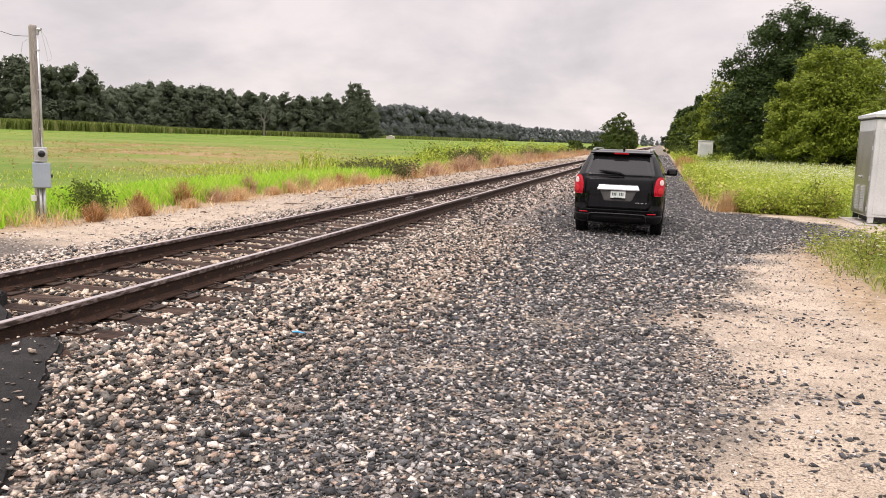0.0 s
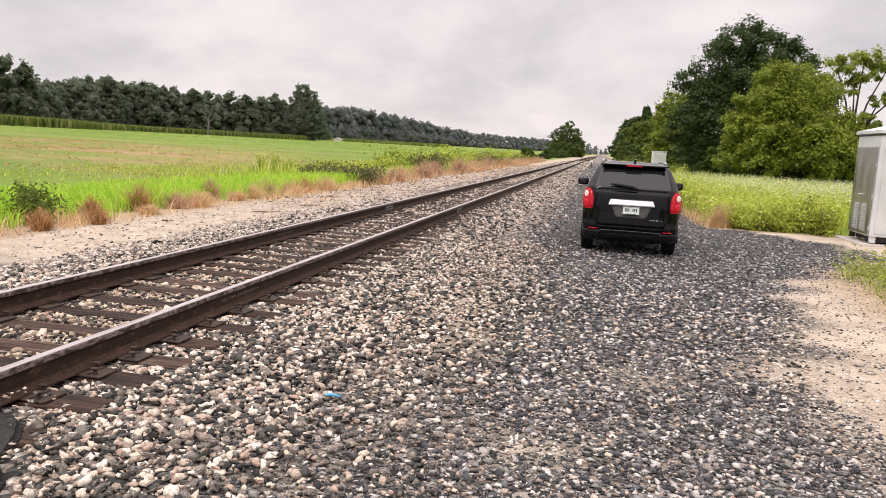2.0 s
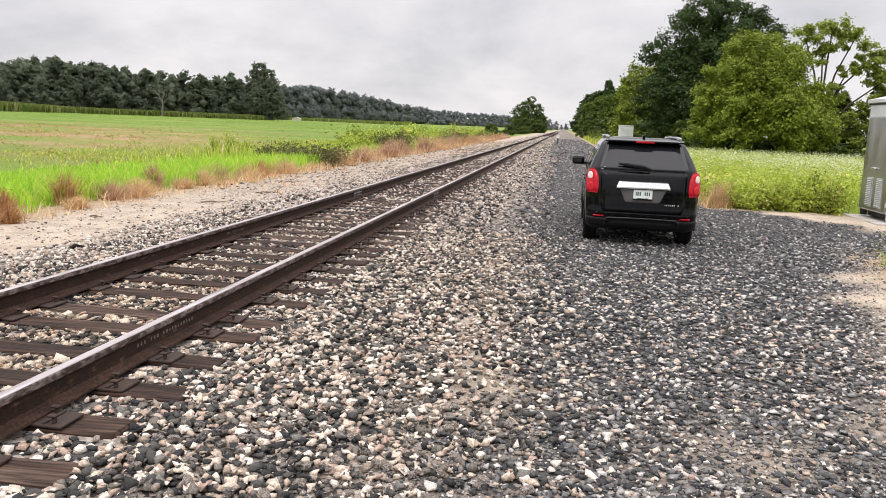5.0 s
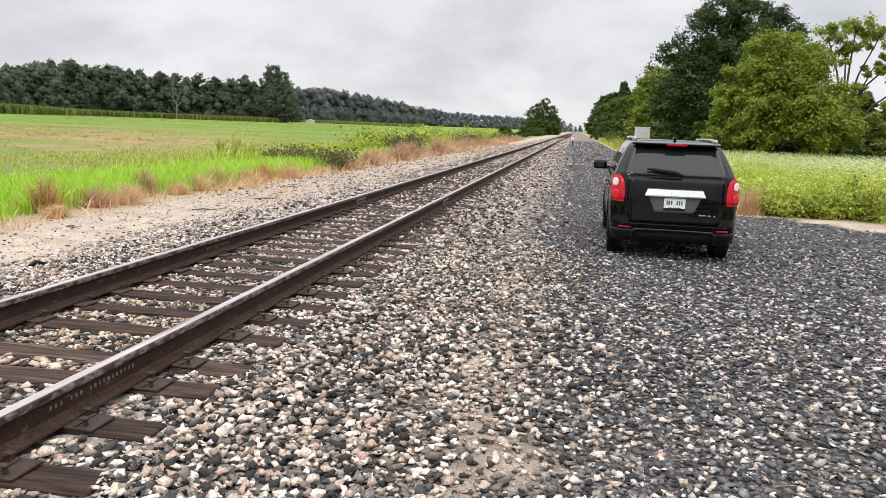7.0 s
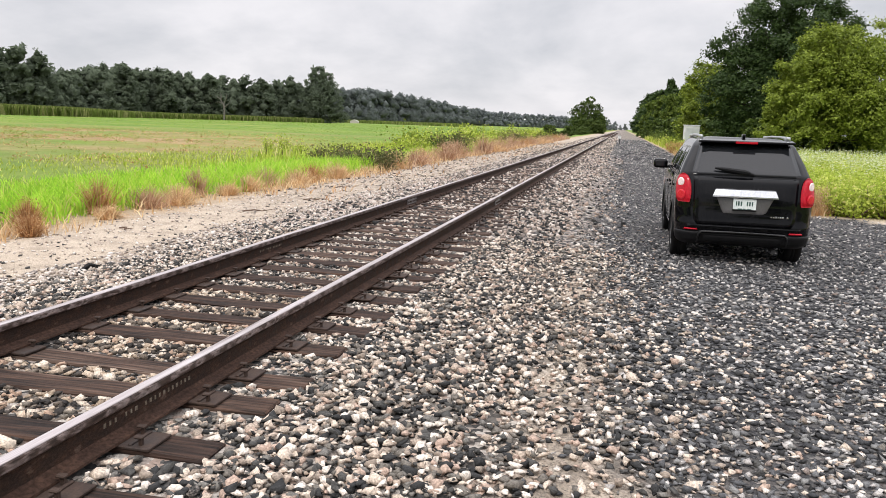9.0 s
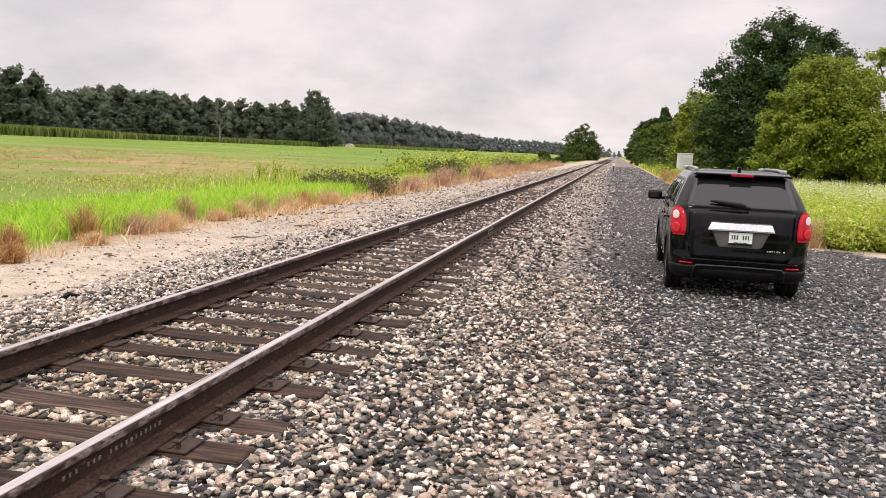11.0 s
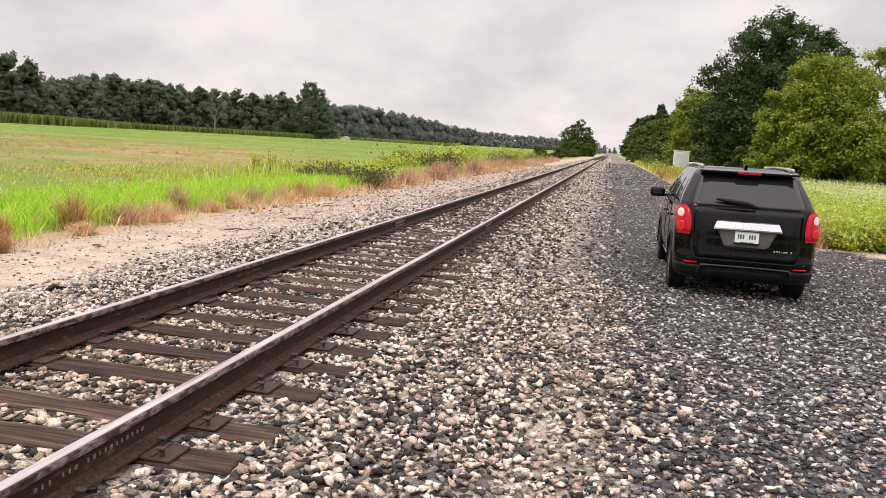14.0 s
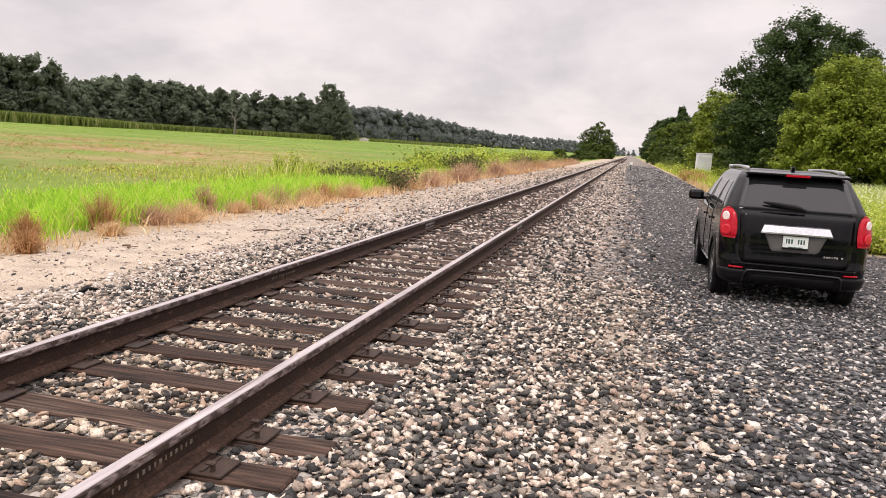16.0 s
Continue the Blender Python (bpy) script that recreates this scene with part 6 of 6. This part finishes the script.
def build_car():
    thing = empty("car", pose(3.77, 13.52, -0.315, 0, 0, -0.8) @ Matrix.Diagonal((0.875, 0.94, 0.95, 1)), "black five-door sport utility car parked on dark gravel", "car")
    body = car_body()
    body.parent = thing
    body["label"] = "glossy black bodywork"

    def panel(name, rows, off, material, label="", **k):
        return part(name, skin_patch(rows, off, **k), M[material], thing, label, smooth=True)

    gate = panel("tailgate", [(0.55, -0.62, 0.62), (0.62, -0.675, 0.675), (1.165, -0.695, 0.695)], 0.010, "paint", "glossy black tailgate", nu=16, nz=12, thick=0.015)
    panel("rear_window", [(1.185, -0.73, 0.73), (1.30, -0.70, 0.70), (1.585, -0.63, 0.63)], 0.008, "glass", "tinted rear window", nu=18, nz=10)
    # recess, bright bar, plate
    recess = part("plate_recess", skin_patch([(0.69, -0.27, 0.27), (0.73, -0.31, 0.31), (0.945, -0.415, 0.415)], 0.016, nu=14, nz=6), M["recess"], gate, "dark grey recess", smooth=True)
    bar = bmesh.new()
    rows = [(0.915, 0.43, 0.02), (0.918, 0.435, -0.004), (0.935, 0.43, -0.003), (1.015, 0.395, 0.028), (1.025, 0.385, 0.05), (1.02, 0.385, 0.075), (0.92, 0.43, 0.06)]
    rings = [[bar.verts.new((w * k / 8, y + 0.012 * (k / 8) ** 2, z)) for z, w, y in rows] for k in range(-8, 9)]
    for a, b in zip(rings, rings[1:]):
        for i in range(len(rows)):
            bar.faces.new((a[i], a[(i + 1) % len(rows)], b[(i + 1) % len(rows)], b[i]))
    bar.faces.new(rings[0])
    bar.faces.new(rings[-1][::-1])
    part("trim_bar", bar, M["chrome"], gate, "bright chrome bar")
    tag = part("number_plate", bm_box((0.305, 0.008, 0.152), (0, 0.022, 0.828), 0.003, rot=(-1.5, 0, 0)), M["plate_white"], gate, "pale green and white plate")
    for x, w in ((-0.108, 0.016), (-0.078, 0.022), (-0.044, 0.02), (0.036, 0.018), (0.068, 0.02), (0.102, 0.018)):
        part("plate_bar", bm_box((w, 0.004, 0.056), (x, 0.0165, 0.842), 0.002, segments=1), M["ink"], tag)
    part("plate_frame", bm_box((0.315, 0.006, 0.022), (0, 0.0168, 0.757), 0.003, segments=1), M["plastic"], tag, "dark lower plate frame")
    for x, w in ((-0.055, 0.06), (0.0, 0.035), (0.06, 0.06)):
        part("plate_bar", bm_box((w, 0.004, 0.014), (x, 0.0155, 0.772), 0.001, segments=1), M["ink"], tag)
    for k in range(8):
        if k != 6:
            part("badge_bar", bm_box((0.023 if k != 3 else 0.012, 0.006, 0.02), (0.365 + 0.03 * k, 0.031, 0.683), 0.002, segments=1), M["chrome"], gate)
    for s in (-1, 1):
        lamp = panel("tail_light", [(0.825, 0.735, 0.90), (0.86, 0.725, 0.935), (0.95, 0.718, 0.975), (1.05, 0.725, 0.99), (1.13, 0.745, 0.97), (1.175, 0.78, 0.925), (1.195, 0.82, 0.88)], 0.034, "red", "red rear lamp", mirror=s, nu=12, nz=12)
        p, q = shell(s * 0.855, 1.085, 0.038), shell(s * 0.855, 1.085, 0.05)
        disc = bm_lathe([(0.058, 0.0), (0.058, 0.006), (0.044, 0.013)], 24)
        bmesh.ops.transform(disc, matrix=Matrix.Translation(p) @ (q - p).to_track_quat("Z", "Y").to_matrix().to_4x4(), verts=disc.verts)
        part("reversing_lens", disc, M["lens"], lamp, "pale round lens")
        p, q = shell(s * 0.84, 0.925, 0.038), shell(s * 0.84, 0.925, 0.05)
        disc = bm_lathe([(0.066, 0.0), (0.066, 0.006), (0.05, 0.013)], 24)
        bmesh.ops.transform(disc, matrix=Matrix.Translation(p) @ (q - p).to_track_quat("Z", "Y").to_matrix().to_4x4(), verts=disc.verts)
        part("brake_lens", disc, M["lens_red"], lamp, "bright red round lens")
        for z in (1.008,):
            part("lamp_divider", skin_patch([(z - 0.005, 0.716, 0.98), (z + 0.005, 0.716, 0.985)], 0.038, nu=10, nz=1), M["red"], lamp)
        panel("reflector", [(0.470, 0.60, 0.79), (0.495, 0.61, 0.78)], 0.030, "red", "red bumper reflector", mirror=s, nu=8, nz=2)
    bumper = panel("bumper", [(0.275, -0.90, 0.90), (0.31, -1.0, 1.0), (0.455, -1.02, 1.02)], 0.018, "plastic", "matt black lower bumper", nu=30, nz=8)
    part("bumper_inset", skin_patch([(0.295, -0.52, 0.52), (0.41, -0.55, 0.55), (0.43, -0.52, 0.52)], 0.036, nu=18, nz=5), M["plastic"], bumper, smooth=True)
    part("bumper_rib", skin_patch([(0.445, -0.59, 0.59), (0.475, -0.57, 0.57)], 0.046, nu=18, nz=2), M["paint"], bumper, smooth=True)
    edge = [(-0.60, 0.30), (-0.585, 0.43), (-0.55, 0.462), (-0.28, 0.468), (0, 0.47), (0.28, 0.468), (0.55, 0.462), (0.585, 0.43), (0.60, 0.30)]
    # the raised edge of the inset, its highlight put into the colour
    part("inset_edge", bm_tube([shell(u, z, 0.046) for u, z in edge], 0.011, 8), M["edge"], bumper, "rounded edge coloured lighter as its highlight", smooth=True)
    panel("bumper_step", [(0.515, -0.74, 0.74), (0.55, -0.76, 0.76)], 0.032, "paint", nu=20, nz=3)
    spoiler = part("spoiler", bm_box((1.30, 0.22, 0.03), (0, 0.46, 1.63), 0.014, rot=(6, 0, 0)), M["paint"], thing, "black roof spoiler", smooth=False)
    part("brake_light", bm_box((0.30, 0.02, 0.028), (0, 0.345, 1.612), 0.005), M["red"], spoiler, "high red brake lamp")
    wiper = part("rear_wiper", bm_tube([(0.10, 0.125, 1.21), (-0.02, 0.115, 1.225), (-0.20, 0.13, 1.245)], [0.022, 0.018, 0.012], 8), M["plastic"], thing)
    part("wiper_blade", bm_tube([(0.05, 0.12, 1.228), (-0.02, 0.118, 1.236), (-0.30, 0.138, 1.268), (-0.42, 0.15, 1.28)], [0.02, 0.036, 0.026, 0.012], 8), M["plastic"], wiper)

    def side(name, rows, off, material, label="", s=1, **k):
        return panel(name, [(z, flank(a, z), flank(b, z)) for z, a, b in rows], off, material, label, mirror=s, **k)

    for s in (-1, 1):
        side("quarter_window", [(1.165, 0.52, 1.28), (1.30, 0.62, 1.26), (1.50, 0.80, 1.22)], 0.006, "window", s=s)
        side("rear_door_window", [(1.165, 1.36, 2.30), (1.50, 1.30, 2.24)], 0.006, "window", s=s)
        side("front_door_window", [(1.165, 2.38, 3.36), (1.30, 2.36, 3.02), (1.50, 2.32, 2.66)], 0.006, "window", s=s)
        side("window_trim", [(1.14, 0.62, 3.42), (1.155, 0.62, 3.42)], 0.010, "plastic", s=s, nz=1, nu=20)
        for a, b in ((1.42, 2.33), (2.35, 3.42)):
            door = side("door", [(0.34, a + 0.06, b), (0.60, a + 0.03, b), (1.13, a, b)], 0.006, "paint", s=s, nu=12, nz=8, thick=0.01)
            p = shell(s * flank(a + 0.16, 0.96), 0.96, 0.03)
            part("door_handle", bm_box((0.03, 0.20, 0.035), p, 0.012), M["paint"], door, "black door handle")
        side("sill_strip", [(0.315, 1.3, 3.25), (0.335, 1.3, 3.25)], 0.020, "chrome", "bright sill strip", s=s, nz=1, nu=14)
        side("sill", [(0.275, 1.3, 3.25), (0.305, 1.3, 3.25)], 0.014, "plastic", s=s, nz=3, nu=14)
        for y in (0.84, 3.70):
            bm = bmesh.new()
            prev = None
            for k in range(19):
                a = math.pi * (-0.06 + 1.12 * k / 18)
                ring = [bm.verts.new((s * x, y + r * math.cos(a), 0.36 + r * math.sin(a))) for r, x in ((0.395, 0.90), (0.395, 0.935), (0.445, 0.93), (0.445, 0.90))]
                if prev:
                    for i in range(4):
                        bm.faces.new((prev[i], prev[(i + 1) % 4], ring[(i + 1) % 4], ring[i]))
                else:
                    bm.faces.new(ring)
                prev = ring
            bm.faces.new(prev[::-1])
            part("wheel_arch", bm, M["plastic"], thing, smooth=False)
            wheel(thing, s * 0.80, y)
        rail = part("roof_rail", bm_tube([(s * 0.60, 0.64, 1.645), (s * 0.60, 0.76, 1.682), (s * 0.61, 1.2, 1.695), (s * 0.60, 2.0, 1.695), (s * 0.585, 2.5, 1.675), (s * 0.58, 2.6, 1.645)], [0.026, 0.026, 0.018, 0.018, 0.024, 0.024], 10), M["rim"], thing, "silver roof rail", smooth=True)
        for y in (0.70, 2.5):
            part("rail_foot", bm_box((0.06, 0.20, 0.065), (s * 0.60, y, 1.672), 0.024), M["rim"], rail)
        mirror = part("door_mirror", bm_box((0.25, 0.14, 0.155), (s * 1.06, 3.02, 1.20), 0.066, segments=4), M["paint"], thing, "black door mirror", smooth=True)
        part("mirror_glass", bm_box((0.15, 0.006, 0.08), (s * 1.065, 2.949, 1.20), 0.002, segments=1), M["glass"], mirror)
        part("mirror_arm", bm_box((0.14, 0.06, 0.05), (s * 0.90, 3.05, 1.15), 0.015), M["plastic"], mirror)
        lamp = side("headlight", [(0.78, 4.15, 4.36), (0.92, 4.0, 4.26)], 0.01, "lens", "clear headlamp", s=s)
    part("aerial", bm_box((0.05, 0.13, 0.05), (0.02, 0.86, 1.70), 0.02), M["paint"], thing)
    part("windscreen", skin_patch([(1.17, flank(3.2, 1.17), flank(3.2, 1.17) + 0.9), (1.45, flank(2.72, 1.45), flank(2.72, 1.45) + 0.8)], 0.006), M["glass"], thing, smooth=True)
    part("exhaust", bm_tube([(0.45, 0.55, 0.24), (0.45, 0.10, 0.23)], 0.03, 12), M["darkmetal"], thing)
    return thing


build_car()


# ---- the equipment housing beside the road ----
def build_housing():
    x0, x1, y0, y1, z0, z1 = 9.16, 10.80, 18.87, 20.42, -0.24, 2.20
    cx, cy = (x0 + x1) / 2, (y0 + y1) / 2
    tagged(part("concrete_pad", bm_box((2.1, 2.0, 0.16), (cx, cy, -0.345), 0.02), M["concrete"]), "pale concrete pad under the metal housing", "pad", kind="structure")
    thing = empty("signal_housing", pose(cx, cy, z0), "stainless steel equipment housing standing on a pale pad", "equipment housing")
    w, d, h = x1 - x0, y1 - y0, z1 - z0
    part("cabinet_body", bm_box((w, d, h - 0.14), (0, 0, 0.14 + (h - 0.14) / 2), 0.012), M["alu"], thing, "pale aluminium walls")
    for sx in (-1, 0, 1):
        for sy in (-1, 1):
            part("foot", bm_box((0.12, 0.10, 0.14), (sx * (w / 2 - 0.09), sy * (d / 2 - 0.08), 0.07), 0.008), M["alu"] if sy < 0 else M["darkmetal"], thing)
    # dark block set back between the feet, standing in for the shade there
    part("plinth", bm_box((w - 0.3, d - 0.3, 0.13), (0, 0, 0.067), 0.01), M["darkmetal"], thing, "dark block standing in for the shaded gap under the housing")
    # low hipped lid with an overhang
    bm = bmesh.new()
    o, rise = 0.055, 0.13
    low = [bm.verts.new((sx * (w / 2 + o), sy * (d / 2 + o), z)) for z in (h - 0.02, h + 0.05) for sx, sy in ((-1, -1), (1, -1), (1, 1), (-1, 1))]
    top = [bm.verts.new((sx * (w / 2 - 0.32), sy * 0.12, h + 0.05 + rise)) for sx, sy in ((-1, -1), (1, -1), (1, 1), (-1, 1))]
    bm.faces.new(low[:4][::-1])
    bm.faces.new(top)
    for i in range(4):
        j = (i + 1) % 4
        bm.faces.new((low[i], low[j], low[4 + j], low[4 + i]))
        bm.faces.new((low[4 + i], low[4 + j], top[j], top[i]))
    part("lid", bm, M["alu"], thing, "pale hipped metal lid")
    part("lid_seam", bm_box((w + 0.06, d + 0.06, 0.03), (0, 0, h - 0.05), 0.006), M["darkmetal"], thing)
    part("upper_panel", bm_box((0.014, d - 0.10, 0.24), (-w / 2 - 0.006, 0, h - 0.20), 0.004), M["alu"], thing, "pale upper panel")
    # the door side towards the track
    door = part("door", bm_box((0.03, d - 0.16, h - 0.50), (-w / 2 - 0.014, 0, 0.17 + (h - 0.50) / 2), 0.008), M["steel"], thing, "dark brushed steel door")
    part("handle", bm_tube([(-w / 2 - 0.07, -0.16, 1.03), (-w / 2 - 0.075, -0.02, 1.05), (-w / 2 - 0.07, 0.12, 1.04)], [0.018, 0.022, 0.016], 10), M["chrome"], door, "bright lever handle")
    for y in (-0.12, 0.0, 0.10):
        part("handle_post", bm_box((0.06, 0.03, 0.05), (-w / 2 - 0.045, y, 1.04), 0.008), M["galv"], door)
    for z in (0.32, 1.02, 1.72):
        part("hinge", bm_box((0.035, 0.035, 0.10), (-w / 2 - 0.02, -d / 2 + 0.065, z), 0.008), M["galv"], door)
    for y in (-0.30, 0.20):
        lou = part("louvre_panel", bm_box((0.014, 0.30, 0.62), (-w / 2 - 0.034, y, 0.54), 0.004), M["galv"], door, "pale louvred vent")
        for k in range(15):
            part("slat", bm_box((0.022, 0.25, 0.012), (-w / 2 - 0.047, y, 0.275 + 0.038 * k), rot=(0, 35, 0)), M["galv"], lou)
    # the plain side
    part("side_panel", bm_box((w - 0.20, 0.016, h - 0.52), (0, -d / 2 - 0.007, 0.20 + (h - 0.52) / 2), 0.005), M["alu"], thing, "pale plain side panel")
    sign = part("notice", bm_box((0.26, 0.006, 0.13), (-w / 2 + 0.26, -d / 2 - 0.005, h - 0.22), 0.002, segments=1), M["white"], thing, "small white notice")
    for k in range(2):
        part("notice_bar", bm_box((0.16, 0.003, 0.018), (-w / 2 + 0.27, -d / 2 - 0.0095, h - 0.20 - 0.045 * k), 0.001, segments=1), M["ink"], sign)


build_housing()


def build_far_cabinet():
    thing = empty("roadside_cabinet", pose(9.0, 85.6, float(height(9, 85.6))), "pale grey metal cabinet among roadside weeds", "cabinet")
    part("cabinet_body", bm_box((1.45, 1.2, 2.05), (0, 0, 1.18), 0.02), M["white"], thing)
    part("lid", bm_box((1.56, 1.3, 0.09), (0, 0, 2.26), 0.03), M["white"], thing)
    part("door", bm_box((1.2, 0.03, 1.7), (0, -0.61, 1.15), 0.01), M["alu"], thing)
    part("base_frame", bm_box((1.35, 1.1, 0.2), (0, 0, 0.08), 0.01), M["darkmetal"], thing)


build_far_cabinet()


# ---- the meter pole ----
def build_pole():
    z0 = float(height(-6.53, 10.84))
    thing = empty("meter_pole", pose(-6.53, 10.84, z0, 0, 0, 43), "weathered wooden meter pole with grey electrical boxes", "utility pole")
    part("post", bm_lathe([(0.088, -0.3), (0.085, 0.5), (0.078, 1.8), (0.070, 3.50), (0.060, 3.54)], 18), M["polewood"], thing, "grey weathered post", smooth=True)
    part("conduit", bm_tube([(0.07, -0.06, 1.34), (0.075, -0.05, 2.2), (0.07, -0.045, 3.40)], 0.022, 10), M["galv"], thing, "pale metal conduit", smooth=True)
    for x in (0.015, 0.075):
        part("conduit", bm_tube([(x, -0.10, -0.1), (x, -0.10, 0.66)], 0.026, 10), M["galv"], thing, "pale metal conduit", smooth=True)
    for z in (1.7, 2.4, 3.1):
        part("conduit_clip", bm_box((0.07, 0.03, 0.03), (0.068, -0.055, z), 0.006), M["galv"], thing)
    head = part("weather_head", bm_tube([(0.07, -0.045, 3.38), (0.085, -0.06, 3.47), (0.13, -0.10, 3.46)], [0.028, 0.034, 0.028], 10), M["galv"], thing)
    meter = part("meter_box", bm_box((0.22, 0.12, 0.26), (0.04, -0.13, 1.24), 0.012), M["galv"], thing, "pale grey meter box")
    dial = bm_lathe([(0.062, 0), (0.062, 0.04), (0.05, 0.07), (0.025, 0.08)], 24)
    bmesh.ops.transform(dial, matrix=pose(0.055, -0.19, 1.25, 90, 0, 0), verts=dial.verts)
    part("meter_glass", dial, M["glass"], meter, "round dark meter glass", smooth=True)
    ring = bm_lathe([(0.086, 0), (0.088, 0.02), (0.078, 0.024)], 24)
    bmesh.ops.transform(ring, matrix=pose(0.055, -0.188, 1.25, 90, 0, 0), verts=ring.verts)
    part("meter_ring", ring, M["galv"], meter)
    boxd = part("switch_box", bm_box((0.30, 0.14, 0.46), (0.045, -0.15, 0.86), 0.012), M["greybox"], thing, "blue-grey switch box")
    part("cover", bm_box((0.275, 0.02, 0.43), (0.045, -0.226, 0.86), 0.006), M["greybox"], boxd)
    part("switch_lever", bm_box((0.03, 0.05, 0.06), (0.21, -0.16, 0.85), 0.008), M["darkmetal"], boxd)
    part("junction_box", bm_box((0.09, 0.07, 0.11), (-0.10, -0.09, 0.44), 0.008), M["white"], thing, "small white junction box")
    loops = bm_tube([(0.13, -0.10, 3.46), (0.20, -0.10, 3.34), (0.26, -0.10, 3.12), (0.29, -0.10, 2.98), (0.24, -0.10, 2.92), (0.17, -0.10, 2.94)], 0.0035, 6)
    part("drop_wire", loops, M["galv"], thing)
    part("drop_wire", bm_tube([(0.13, -0.10, 3.45), (0.17, -0.10, 3.25), (0.21, -0.10, 3.02), (0.22, -0.10, 2.90)], 0.0035, 6), M["galv"], thing)
    part("wire_loop", bm_tube([(-0.07, -0.03, 3.30), (-0.17, -0.05, 3.22), (-0.20, -0.05, 3.02), (-0.12, -0.05, 2.86), (-0.07, -0.05, 2.9)], 0.005, 6), M["galv"], thing)
    part("service_wire", bm_tube([(-0.06, 0, 3.34), (-0.30, 0, 3.33), (-0.55, 0.0, 3.40), (-0.9, 0.0, 3.62), (-1.6, 0.0, 4.2), (-3.2, 0.0, 5.7)], 0.0045, 6), M["plastic"], thing)


build_pole()


# ---- small things ----
def build_small():
    post = empty("marker_post", pose(1.98, 88, float(height(1.98, 88))), "small black and white marker post by the track", "marker post")
    part("stake", bm_box((0.10, 0.10, 0.75), (0, 0, 0.36), 0.01), M["darkmetal"], post)
    part("head", bm_box((0.30, 0.06, 0.30), (0, -0.05, 0.80), 0.02), M["white"], post, "white marker head")
    z = float(height(1.67, 4.87))
    litter = empty("litter", pose(1.67, 4.87, z + 0.035, 0, 8, 25), "crumpled bright blue plastic scrap on ballast", "litter")
    bm = bm_tube([(-0.055, 0, 0), (-0.01, 0.008, 0.012), (0.05, -0.004, 0.006)], [0.012, 0.016, 0.007], 8)
    bmesh.ops.scale(bm, vec=(1, 1, 0.5), verts=bm.verts)
    part("strip", bm, M["blue"], litter)
    part("cap", bm_box((0.028, 0.024, 0.014), (-0.02, 0.04, 0.006), 0.005), M["white"], litter, "white scrap")
    for x, y, a, n in ((-3.9, 16.0, 20, 0.28), (-4.6, 13.2, -35, 0.2), (-3.9, 18.5, 10, 0.22), (-4.4, 21.6, 60, 0.26)):
        stick = part("stick", bm_tube([(-n, 0, 0.01), (-0.3 * n, 0.05, 0.03), (0.2 * n, -0.02, 0.02), (n, 0.06, 0.05)], [0.014, 0.012, 0.010, 0.004], 6), M["brownstick"])
        stick.matrix_basis = pose(x, y, float(height(x, y)), 0, 0, a)
        tagged(stick, "dead brown stick lying on pale gravel", "stick")
    barn = empty("barn", pose(-158, 455, float(height(-158, 455)) - 0.3, 0, 0, 15) @ Matrix.Diagonal((0.5, 0.5, 0.62, 1)), "distant white barn with a low gabled roof", "barn")
    bm = bmesh.new()
    prof = [(-5, 0), (5, 0), (5, 2.3), (0, 3.9), (-5, 2.3)]
    a = [bm.verts.new((x, -7, z)) for x, z in prof]
    b = [bm.verts.new((x, 7, z)) for x, z in prof]
    bm.faces.new(a)
    bm.faces.new(b[::-1])
    for i in range(5):
        j = (i + 1) % 5
        bm.faces.new((a[j], a[i], b[i], b[j]))
    part("wall", bm, M["concrete"], barn)
    for s in (-1, 1):
        part("roof", bm_box((5.7, 14.8, 0.12), (s * 2.6, 0, 3.18), 0.02, rot=(0, s * 17.7, 0)), M["alu"], barn)


build_small()
